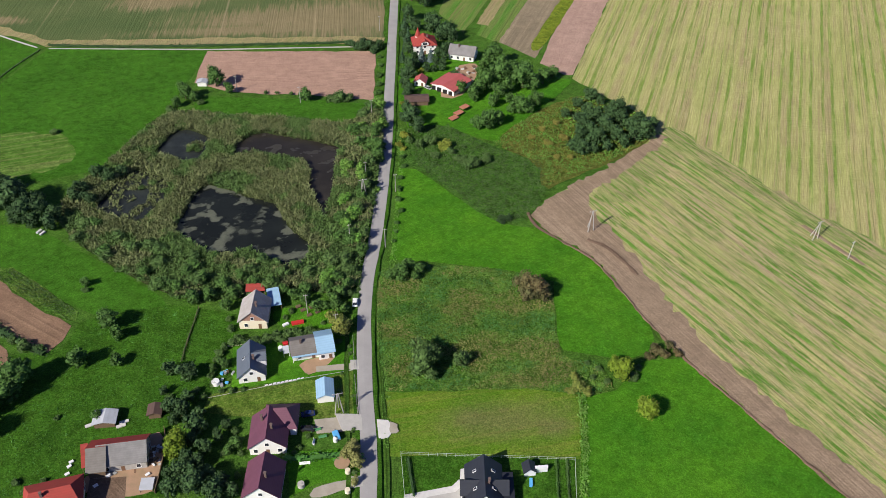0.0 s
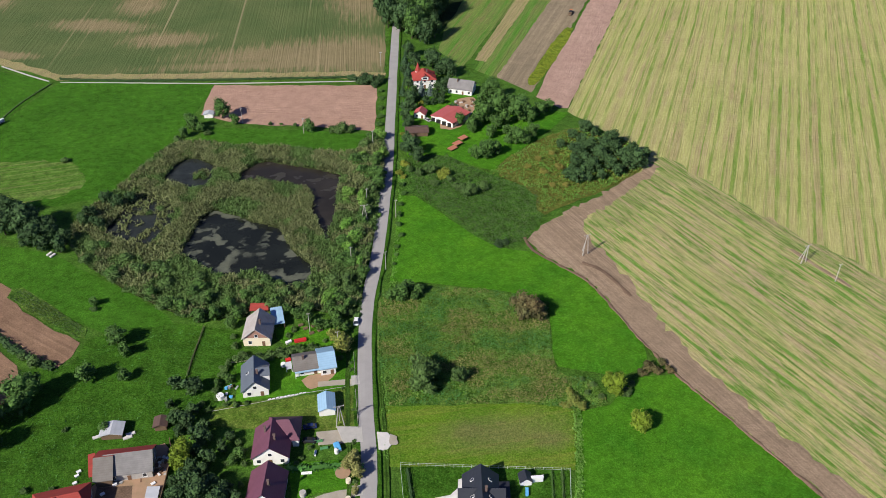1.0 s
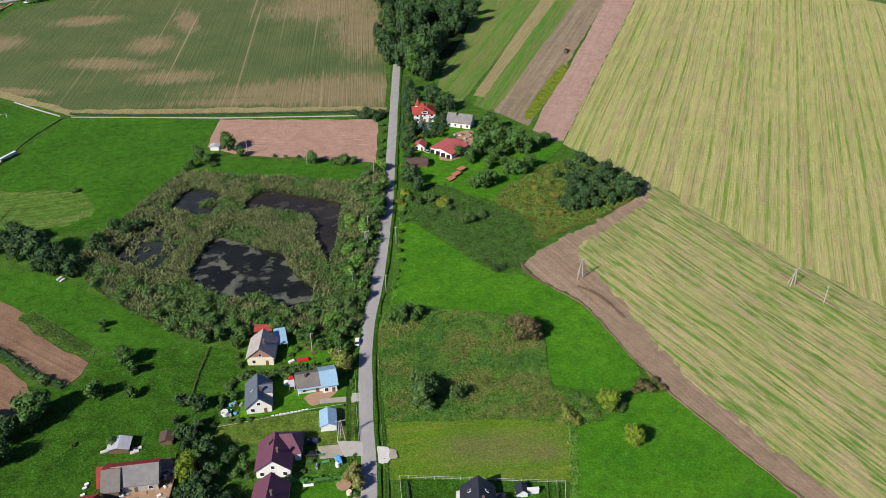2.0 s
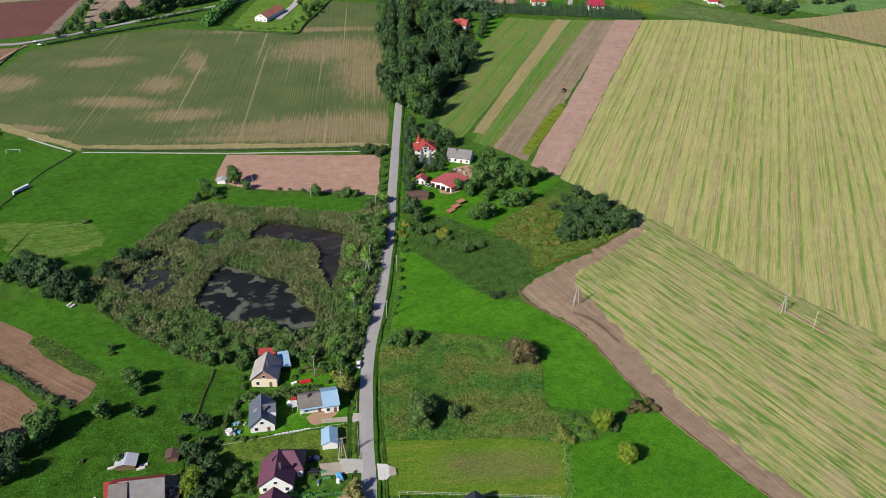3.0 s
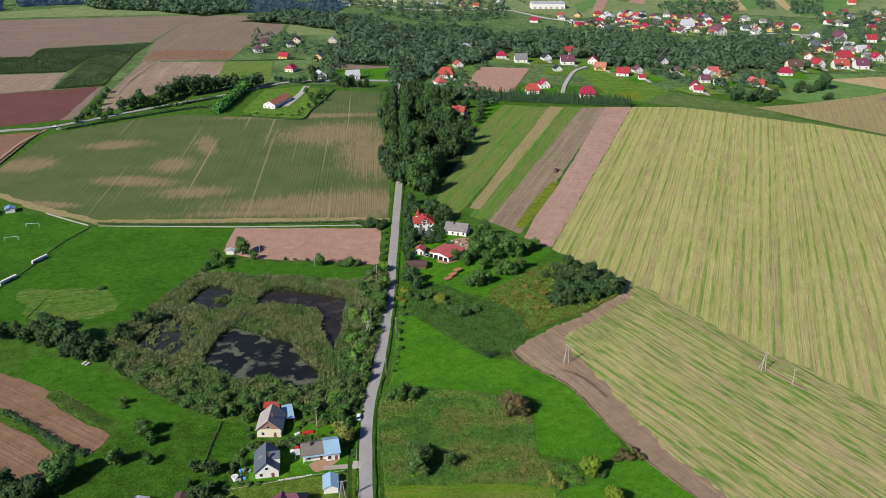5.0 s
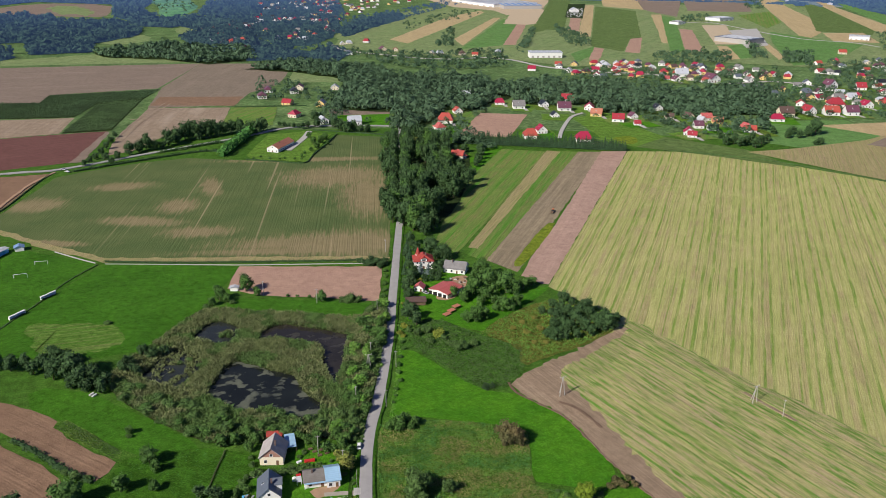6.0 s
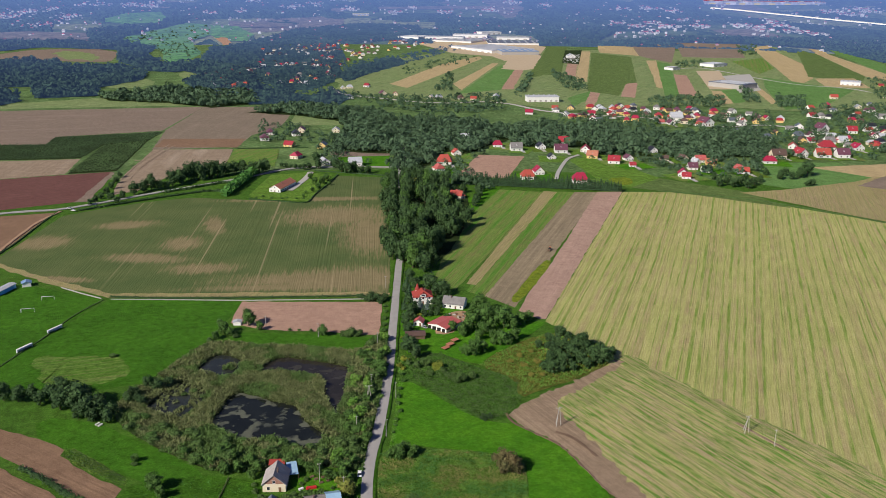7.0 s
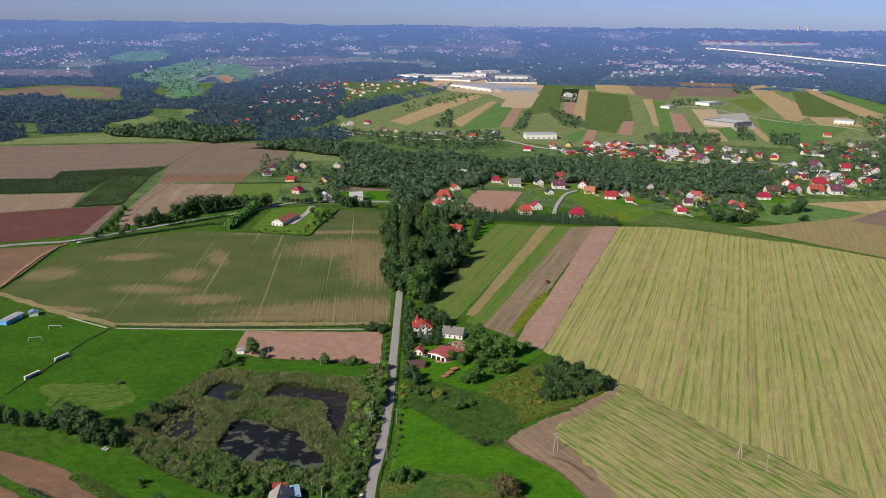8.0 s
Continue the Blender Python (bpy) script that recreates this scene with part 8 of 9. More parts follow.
# ---- the wood by the road ----
rng = random.Random(31)
GROVE = [(34.4, 519.8), (45.2, 489.2), (59.9, 517.9), (76.3, 568.1), (95.7, 617.9), (114.3, 687.0), (114.8, 726.2), (98.8, 752.1), (79.0, 779.7), (51.9, 786.7)]
ROWS = [(21.0, 527.7), (29.6, 520.2), (44.4, 776.3), (33.9, 771.7), (25.0, 641.6)]
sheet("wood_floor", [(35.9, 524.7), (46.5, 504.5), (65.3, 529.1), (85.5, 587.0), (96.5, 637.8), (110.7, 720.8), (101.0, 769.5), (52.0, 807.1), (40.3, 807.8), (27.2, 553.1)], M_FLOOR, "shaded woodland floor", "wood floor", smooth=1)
HOUSE_IN_WOOD = [(80.9, 645.1), (110.1, 654.7), (123.2, 740.7), (92.2, 742.7)]
for area, n in ((GROVE, 88), (ROWS, 12)):
    for x, y in sprinkle(area, n, rng, (HOUSE_IN_WOOD,), 4.0):
        plant("tree", x, y, rng.uniform(3.8, 6.4), rng.choice((L_DARK, L_DARK, L_DARK, L_TREE)), "tall dark green tree in the roadside wood", "wood_tree", "tree", "trees of the roadside wood", rng.uniform(1.2, 1.7))
for k in range(22):
    y = 528 + 12 * k
    for side in (-1, 1):
        x = 33.2 + (y - 528) * 0.058 + side * rng.uniform(4.2, 6.0)
        plant("tree", x, y + rng.uniform(-4, 4), rng.uniform(4.2, 5.8), rng.choice((L_DARK, L_DARK, L_DARK, L_TREE)), "tall dark green tree overhanging the road", "wood_tree", "tree", "trees of the roadside wood", rng.uniform(1.3, 1.75))
plants("tree", [(112.0, 688.0, 3.8), (116.5, 701.0, 4.2), (119.5, 715.0, 4.4), (121.5, 730.0, 4.2), (109.0, 676.0, 3.6), (92.0, 690.0, 4.2), (94.5, 722.0, 4.6), (106.0, 728.0, 4.4)], L_DARK, "dark tree round the house in the wood")
plants("tree", [(60.0, 735.2, 6.0), (45.4, 628.9, 4.3)], L_AUTUMN, "tall tree with yellowing crown")

# ---- rows and groups of trees in the middle distance ----
plants("tree", [(-170.7, 776.4, 6.5), (-166.3, 791.2, 6.6), (-159.4, 800.0, 8.1), (-150.1, 804.8, 8.2), (-141.3, 809.7, 8.2), (-133.8, 815.8, 6.8), (-125.9, 820.9, 6.8), (-118.3, 829.4, 6.1), (-109.5, 828.9, 6.1), (-100.8, 828.4, 6.1), (-91.5, 822.4, 6.0), (-199.2, 743.0, 5.6), (-193.0, 754.7, 5.0), (-187.3, 760.4, 6.5), (-206.4, 729.5, 3.5), (-179.7, 761.6, 4.2), (-87.5, 836.8, 5.4), (-155.0, 806.0, 5.2), (-146.0, 800.0, 4.6), (-137.5, 806.5, 4.8), (-129.5, 813.5, 4.4), (-163.5, 783.0, 4.4), (-174.5, 767.0, 3.6)], L_DARK, "dark tree in the row along the side road", group="trees along the side road", tall=1.1)
hedge("windbreak", [(-115.2, 730.6), (-109.9, 760.4), (-104.2, 792.6), (-97.7, 824.4)], 9.0, 8.5, L_NETTLE, "tall bright green clipped windbreak beside the villa", step=1.6)
plants("tree", [(-34.6, 774.1, 3.4), (-30.7, 754.2, 3.3), (-27.9, 776.0, 4.0), (-23.7, 788.9, 3.5), (-35.8, 743.0, 2.2), (-39.9, 798.0, 2.9), (-20.6, 768.7, 2.3), (-41.4, 734.3, 1.6), (-43.6, 723.1, 1.6)], L_TREE, "young tree in the villa garden")
plants("tree", [(-36.6, 881.1, 5.7), (-33.2, 847.8, 4.9), (-15.1, 846.9, 4.9), (-8.9, 831.4, 5.5), (-2.4, 822.0, 6.0), (4.2, 827.8, 5.4), (11.2, 820.0, 4.2), (18.3, 819.5, 4.2), (-72.5, 858.3, 2.5), (-67.5, 855.0, 2.5), (-62.4, 851.7, 2.5), (-57.4, 848.5, 2.5), (-52.6, 848.2, 2.5), (-47.5, 841.5, 3.1), (-42.9, 847.1, 3.1)], L_DARK, "dark tree among the houses at the crossroads", group="trees at the crossroads")
plants("bush", [(-72.0, 718.9, 1.6), (-62.5, 716.1, 1.6), (-58.4, 718.0, 1.6), (-49.5, 715.2, 1.6), (-43.2, 714.8, 1.6), (-80.4, 726.1, 1.6), (-86.0, 719.8, 1.6)], L_TREE, "small clipped garden bush", **BUSH)
hedge("hedge", [(-92.1, 718.0), (-63.5, 707.4), (-40.1, 701.6), (-33.3, 729.7), (-20.8, 777.1), (-12.6, 813.8)], 2.0, 1.8, L_DARK, "dark clipped hedge round the villa garden", step=2.5)
hedge("hedge", [(-232.7, 688.1), (-204.2, 708.4), (-169.1, 731.9), (-130.8, 752.3), (-113.5, 741.8)], 5.0, 2.4, L_DARK, "dark hedge of fruit bushes along the side road", step=3.5)
hedge("hedge", [(-172.6, 750.3), (-149.1, 767.8), (-124.6, 786.1), (-117.9, 785.7)], 7.0, 2.4, L_DARK, "rows of dark fruit bushes", step=4.0)
hedge("hedge", [(-131.2, 963.7), (-101.4, 965.9), (-48.8, 966.9)], 2.5, 2.2, L_DARK, "dark hedge of the house gardens", step=3.5)
hedge("hedge", [(-26.9, 958.3), (13.7, 956.2), (49.4, 958.1)], 4.0, 3.0, L_FIR, "tall dark conifer hedge", step=3.5)
hedge("hedge", [(-36.6, 835.0), (-0.8, 821.4), (40.1, 805.1)], 2.5, 2.0, L_DARK, "hedge on the upper edge of the crop field", step=3.5)
hedge("hedge", [(295.7, 720.0), (338.5, 698.5), (380.9, 669.0), (415.5, 631.5), (459.6, 576.5)], 4.0, 1.4, L_SHRUB, "weedy balk above the stubble field", step=4.5)
for k in range(78):
    (xa, ya), (xb, yb) = [(100.9, 766.3), (257.1, 722.2)]
    u = (k + random.Random(k).uniform(-0.25, 0.25)) / 77
    plant("fir", xa + (xb - xa) * u, ya + (yb - ya) * u, 2.9 * random.Random(k + 90).uniform(0.85, 1.15), L_FIR, "dark fir in a windbreak row", "fir", "fir tree", "firs of the windbreak", 1.15)
plants("tree", [(-229.1, 707.4, 2.7), (-226.2, 715.1, 3.3), (-225.1, 730.0, 3.4), (-224.6, 747.9, 3.4), (-225.7, 769.0, 3.5), (-228.1, 793.8, 3.6), (-230.1, 818.1, 3.1), (-215.2, 724.5, 3.9), (-207.6, 714.0, 3.3)], L_DARK, "tree beside the dirt track")
plants("tree", [(473.8, 772.3, 7.8), (462.2, 765.2, 5.1), (450.5, 775.0, 4.5), (437.5, 759.5, 4.4), (449.5, 758.7, 4.4), (456.3, 730.2, 3.7), (450.8, 728.7, 3.1)], L_DARK, "large dark field tree")
plants("tree", [(369.1, 764.3, 4.3), (362.7, 735.6, 4.8), (372.3, 740.0, 4.8), (374.8, 729.8, 4.8), (382.8, 734.2, 4.8), (386.9, 724.0, 4.8), (398.7, 736.2, 4.2), (397.0, 751.8, 4.3), (410.9, 748.8, 3.7), (432.2, 779.8, 3.9)], L_DARK, "dark tree below the village")

# ---- orchards and woods ----
rng = random.Random(32)


def rows_of(pts, gap, step, angle, r):
    """Places in rows within an outline."""
    a = radians(angle)
    ux, uy = math.cos(a), math.sin(a)
    cx, cy = sum(p[0] for p in pts) / len(pts), sum(p[1] for p in pts) / len(pts)
    out = []
    for i in range(-130, 131):
        for j in range(-260, 261):
            x, y = cx - uy * i * gap + ux * j * step, cy + ux * i * gap + uy * j * step
            if inside(pts, x, y):
                out.append((x + rng.uniform(-0.4, 0.4), y + rng.uniform(-0.4, 0.4), r * rng.uniform(0.8, 1.2)))
    return out


ORCHARDS = ([(-446.6, 1005.9), (-361.0, 1005.4), (-364.5, 1053.5), (-239.9, 1086.7), (-247.0, 1027.3), (-293.2, 1002.0), (-297.5, 920.6), (-410.5, 913.9)], [(-290.8, 998.1), (-247.5, 1023.3), (-241.7, 852.8), (-287.2, 841.4)])
for pts, txt in zip(ORCHARDS, ("dark green orchard in dense rows", "green orchard rows in a second block")):
    stuff("orchard", rows_of(pts, 3.4, 1.7, 40, 1.05), (L_ORCHARD, L_ORCHARD_PALE)[pts is ORCHARDS[1]], txt, "orchard", 0.42, 8, 1.8, seed=41)


def wood(pts, label, leaf, gap=6.5, r=4.2, without=(), tall=1.9, n=17, size=0.4):
    """A wood of uncountable trees over its dark floor."""
    xs, ys = [p[0] for p in pts], [p[1] for p in pts]
    area = abs(sum(a[0] * b[1] - b[0] * a[1] for a, b in zip(pts, pts[1:] + pts[:1]))) / 2
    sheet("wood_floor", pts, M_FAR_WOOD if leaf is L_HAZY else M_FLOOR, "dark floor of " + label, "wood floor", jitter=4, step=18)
    spots = [(x, y, r * rng.choice((0.7, 0.9, 1.0, 1.1, 1.35))) for x, y in sprinkle(pts, int(area / gap ** 2), rng, without) if not any(abs(x - h[0]) < 8 and -20 < y - h[1] < 12 for h in HOMES)]
    stuff("wood", spots, leaf, label, "wood", size, n, tall, seed=int(area) % 9973, loose=0.22)


WOODS = (
    ([(-148.0, 1259.8), (-87.6, 1322.6), (-33.0, 1294.4), (37.0, 1253.9), (59.6, 1182.2), (117.7, 1180.1), (179.8, 1144.8), (215.7, 1072.2), (203.9, 1009.1), (157.2, 946.5), (139.3, 917.7), (107.5, 933.9), (86.4, 856.3), (60.4, 824.1), (43.0, 837.1), (50.2, 922.3), (-13.2, 940.1), (-19.5, 1036.7), (-4.9, 1081.6), (-10.4, 1162.7), (-73.5, 1221.2)], "mixed wood in the valley"),
    ([(218.4, 1086.7), (273.8, 1119.9), (293.7, 1068.9), (358.7, 1127.2), (369.4, 1056.1), (427.2, 998.8), (507.7, 1040.6), (554.2, 1019.9), (510.1, 913.4), (467.2, 858.2), (436.3, 880.7), (374.2, 863.3), (357.3, 910.0), (290.3, 895.5), (284.3, 947.9), (233.4, 942.7), (196.1, 968.0)], "dense wood along the stream"),
    ([(-418.3, 1462.7), (-357.0, 1511.0), (-331.3, 1581.8), (-271.0, 1526.8), (-166.8, 1490.8), (-143.8, 1351.8), (-210.4, 1312.7), (-290.7, 1369.7), (-387.7, 1400.9)], "belt of trees behind the long meadow"),
    ([(-869.5, 2022.7), (-762.8, 2148.5), (-592.6, 1969.5), (-519.2, 1998.9), (-413.3, 1815.1), (-403.6, 1701.8), (-448.7, 1583.2), (-422.0, 1462.8), (-514.8, 1433.6), (-575.5, 1603.3), (-685.8, 1568.1)], "dark wood on the far side of the fields"),
    ([(-685.8, 1568.1), (-595.1, 1531.8), (-527.3, 1404.2), (-541.6, 1335.3), (-587.0, 1323.5)], "end of a dark wood"),
    ([(-406.0, 1971.8), (-348.7, 2092.7), (-253.5, 1973.6), (-176.5, 1700.7), (-166.8, 1490.8), (-273.9, 1544.5), (-314.0, 1659.6), (-296.2, 1791.4)], "wood between parkland and village"),
)
for pts, txt in WOODS[:2]:
    wood(pts, txt, L_WOODS, gap=7.4, r=5.0, tall=1.75, n=54, size=0.22)
wood(*WOODS[2], L_WOODS, gap=8.0, r=5.0, tall=1.6, n=30, size=0.30)
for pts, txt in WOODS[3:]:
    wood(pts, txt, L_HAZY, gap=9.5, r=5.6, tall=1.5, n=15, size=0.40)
FAR_WOODS = (
    ([(-1139.0, 2689.4), (-900.3, 2760.7), (-791.0, 2733.4), (-670.2, 2725.1), (-544.1, 2539.9), (-512.6, 2244.1), (-419.0, 2037.7), (-338.1, 1940.7), (-359.5, 1851.4), (-426.5, 1875.9), (-550.7, 2126.8), (-629.6, 2471.3), (-871.8, 2566.5), (-983.3, 2302.7)], "distant wood beside a quarry"),
    ([(-888.5, 3126.6), (-795.3, 3267.0), (-703.2, 3366.5), (-695.6, 3494.1), (-613.1, 3592.7), (-611.0, 3381.2), (-691.8, 3158.5), (-712.5, 2947.4), (-734.9, 2780.1), (-825.2, 2891.4)], "distant wood by the parkland"),
    ([(619.2, 2634.5), (810.2, 3098.3), (1087.1, 3287.3), (864.7, 2841.8), (775.9, 2634.5)], "distant wood behind the factory"),
    ([(797.1, 2676.1), (1056.6, 2872.5), (1353.8, 2844.1), (1548.4, 2740.3), (1724.0, 2565.1), (1632.7, 2312.3), (1313.4, 1839.5), (1387.5, 2092.5), (1447.0, 2451.2), (1387.1, 2511.4), (1267.4, 2655.0), (1083.3, 2727.5)], "long distant wood on the crest"),
)
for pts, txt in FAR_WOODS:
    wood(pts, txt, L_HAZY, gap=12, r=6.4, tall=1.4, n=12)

# broken woodland between the far villages
LOOSE_WOODS = (
    ([(-290.2, 2819.4), (-193.5, 3215.4), (62.8, 3448.8), (283.9, 3368.8), (282.7, 2889.8), (144.9, 2842.3), (-5.7, 2705.0), (-24.5, 2878.8), (-243.8, 2599.0)], "loose woodland before the works"),
    ([(-396.7, 2592.1), (-353.8, 2594.0), (-291.5, 2776.3), (-239.8, 2552.9), (-186.1, 1827.2), (-261.6, 2039.6), (-359.9, 2162.6)], "tree belts below the parkland"),
    ([(-18.5, 1827.1), (34.4, 2013.6), (125.1, 2172.1), (145.5, 2044.5), (55.5, 1827.1), (-4.0, 1650.7)], "copse on the village slope"),
    ([(-243.8, 2599.0), (-23.7, 2726.0), (-12.4, 1839.3), (-28.6, 1651.0), (-63.4, 1530.5), (-120.0, 1531.5), (-184.7, 1725.0)], "garden trees of the far village"),
    ([(-189.3, 1714.3), (-118.3, 1506.0), (-55.9, 1455.9), (-27.4, 1556.3), (3.3, 1408.4), (-15.5, 1324.4), (-89.5, 1353.6), (-156.7, 1341.9)], "trees between village and valley wood"),
)
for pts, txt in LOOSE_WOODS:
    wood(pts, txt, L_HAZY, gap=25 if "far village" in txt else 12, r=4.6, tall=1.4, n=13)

# trees scattered through the village and on the rise
SCATTER = (
    ([(197.0, 1053.4), (398.0, 1259.3), (504.3, 1194.7), (648.1, 1189.4), (571.2, 1036.3), (444.6, 1042.1), (289.0, 1049.2)], 330), ([(288.0, 934.5), (390.5, 903.6), (489.1, 916.5), (431.6, 784.1), (363.5, 771.7), (323.3, 850.3), (271.5, 875.9)], 260),
    ([(555.2, 1037.0), (779.3, 1075.3), (664.0, 837.3), (573.5, 849.0), (466.7, 842.1)], 330), ([(710.0, 1236.1), (934.4, 1309.8), (796.2, 1074.5), (619.1, 1034.1)], 255),
    ([(-200.6, 1827.3), (-193.4, 2601.3), (-24.3, 2835.2), (6.6, 1902.8), (-28.2, 1621.5), (-56.4, 1471.8), (-135.8, 1473.6)], 1100), ([(7.6, 2042.9), (129.1, 2241.9), (328.3, 2625.1), (348.3, 2509.3), (145.5, 2044.5), (19.1, 1876.9)], 221),
    ([(-16.4, 1471.0), (139.4, 1404.9), (268.9, 1464.8), (249.7, 1251.8), (156.1, 1219.1), (72.2, 1257.8)], 289), ([(113.5, 1057.2), (166.5, 1054.8), (159.4, 916.1), (107.7, 823.5), (87.9, 839.3)], 50),
    ([(-321.6, 1876.1), (-221.8, 2040.1), (-158.2, 1450.4), (-225.2, 1414.2)], 272), ([(109.5, 1903.2), (277.4, 2209.7), (383.8, 2303.8), (299.7, 2046.4), (126.7, 1779.4)], 68), ([(206.2, 1779.1), (230.6, 1827.0), (190.5, 1499.9), (159.1, 1500.5)], 61),
    ([(290.2, 1440.0), (405.5, 1839.4), (386.6, 1721.2), (295.8, 1401.0)], 74), ([(451.0, 1839.4), (476.3, 1645.4), (435.7, 1478.0), (402.7, 1495.7), (429.4, 1720.9)], 119), ([(520.4, 1395.3), (654.6, 1391.9), (599.1, 1265.5), (476.4, 1269.5)], 153),
    ([(743.3, 1515.8), (753.4, 1488.8), (680.3, 1303.3), (662.2, 1317.8)], 57), ([(748.8, 1389.5), (803.6, 1388.2), (735.0, 1261.1), (685.0, 1262.7)], 85), ([(-128.1, 1138.6), (-45.9, 1135.2), (-41.4, 989.4), (-114.0, 993.0)], 40),
    ([(-43.7, 1064.4), (-14.0, 1063.0), (12.2, 874.3), (48.8, 853.6), (-37.3, 858.6)], 60), ([(837.0, 2084.8), (913.6, 2085.9), (838.3, 1906.0), (768.2, 1905.7)], 57), ([(1223.5, 2579.8), (1305.7, 2613.0), (1138.9, 2265.8), (1088.1, 2264.6)], 61),
    ([(1088.5, 1660.3), (1206.5, 1681.4), (979.2, 1345.2), (916.2, 1346.9)], 102), ([(-711.5, 2864.9), (-641.9, 3207.8), (-517.5, 3352.3), (-453.9, 3019.4), (-479.1, 2762.5), (-393.2, 2377.7), (-403.8, 2098.0), (-454.5, 2193.9), (-540.9, 2540.0), (-639.8, 2666.0)], 150), ([(89.4, 886.0), (115.1, 884.6), (132.4, 785.9), (135.7, 735.1), (119.2, 736.1), (102.6, 782.4), (80.8, 797.1)], 68),
    ([(-197.4, 357.2), (-162.5, 350.8), (-143.7, 342.8), (-119.9, 334.4), (-118.7, 319.5), (-154.0, 325.5), (-189.0, 336.3)], 0),
)
for k, (pts, n) in enumerate(SCATTER):
    if n:
        near = pts[0][1] < 1300
        spots = [(x, y, rng.uniform(2.2, 4.8)) for x, y in sprinkle(pts, n, rng) if not any(abs(x - h[0]) < 7 and -17 < y - h[1] < 10 for h in HOMES)]
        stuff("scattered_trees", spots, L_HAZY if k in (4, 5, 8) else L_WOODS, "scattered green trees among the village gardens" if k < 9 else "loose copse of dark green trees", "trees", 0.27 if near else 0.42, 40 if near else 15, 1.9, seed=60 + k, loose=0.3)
plants("tree", [(-166.4, 333.0, 4.0), (-159.3, 331.2, 4.0), (-153.6, 333.5, 3.4), (-145.0, 331.3, 4.0), (-140.4, 335.5, 4.6), (-129.9, 319.7, 4.7), (-125.5, 322.4, 4.4), (-118.3, 314.5, 4.1), (-175.3, 336.3, 5.0), (-147.7, 327.0, 3.3), (-126.6, 312.1, 3.5), (-112.5, 306.5, 3.4), (-119.6, 309.4, 3.2)], L_DARK, "dark tree in the row at the meadow's end", group="trees of the meadow row")

# ---- village houses ----
KINDS = {}
ROOFS = {"red": R_RED, "orange": R_ORANGE, "pink": R_PINK, "terracotta": R_TERRACOTTA, "carmine": R_PINKRED, "dark": R_BLACK, "grey": R_GREY, "brown": R_BROWN, "pale": R_PALE, "plum": R_PURPLE, "slate": R_SLATE}
WALLS = (M_WHITEWALL, M_WHITEWALL, M_CREAMWALL, M_YELLOWWALL, M_WHITEWALL)


def village(colour, spots, big=1.0, group="village houses"):
    """Detached houses; the first of each kind is built, the others are copies at their own size and turn."""
    for x, y in spots:
        r = random.Random(round(x * 10) * 31 + round(y * 10))
        pick = r.randrange(3)
        key = (colour, pick)
        turn = r.choice((-25, -12, 5, 15, 75, 95)) + r.uniform(-8, 8)
        s = big * r.uniform(0.8, 1.08) * (1.25 if y < 1000 else 1.05)
        if key not in KINDS:
            KINDS[key] = house((x, y, 10, turn), 11, 4.0 if pick else 3.4, 3.6, ROOFS[colour], r.choice(WALLS), "detached house with %s roof and pale walls" % colour, hip=2.6 if pick == 1 else 0.0, group=group, base=land(x, y))
        else:
            o = copy_thing(KINDS[key], pose(x, y, land(x, y), 0, 0, turn))
            o.scale = (s, s, s)


village("orange", [(102.2, 705.1)])
village("red", [(-66.2, 975.3)])
village("carmine", [(-62.2, 901.0)], 1.35)
village("plum", [(-99.9, 1058.2), (-62.7, 1074.2), (-103.6, 1016.3)])
village("dark", [(-66.5, 1048.0), (69.3, 877.5), (347.5, 1261.0)])
village("slate", [(-33.1, 962.3), (5.2, 1408.3)])
village("pale", [(-17.1, 1072.2), (-25.8, 864.1), (12.5, 861.9)])
village("red", [(707.7, 1002.8), (1049.3, 1538.4), (41.9, 1573.3), (83.0, 1444.8)])
village("carmine", [(423.8, 1258.4)])
village("plum", [(825.0, 1213.3), (948.9, 1361.2), (63.4, 1453.2)])
village("orange", [(851.9, 1363.8), (215.9, 1380.7)])
village("dark", [(570.4, 1234.6)])
village("brown", [(191.6, 1388.7)])
village("pale", [(820.3, 1245.2), (397.1, 1259.3), (251.0, 1402.1), (160.2, 1396.9), (138.7, 1397.5), (-6.3, 1538.2), (9.6, 1555.7)])
village("grey", [(800.4, 1143.4)])
for x, y, wide, colour, turn, hipped in HOMES:
    r = random.Random(round(x * 10) * 31 + round(y * 10))
    key = (colour, "hipped" if hipped else "gabled")
    if key not in KINDS:
        wall_m = {"terracotta": M_YELLOWWALL, "brown": M_CREAMWALL}.get(colour, M_WHITEWALL)
        KINDS[key] = house((x, y, 10, turn), 11, 3.6, 4.2, ROOFS[colour], wall_m, "detached house with %s roof and pale walls" % colour, hip=3.0 if hipped else 0.0, group="village houses", skylight=0 if hipped else 1)
        KINDS[key].scale = (wide / 15,) * 3
    else:
        o = copy_thing(KINDS[key], pose(x, y, 0, 0, 0, turn + r.uniform(-6, 6)))
        o.scale = (wide / 15, wide / 15 * r.uniform(0.85, 1.1), wide / 15 * r.uniform(0.9, 1.1))
rng = random.Random(33)
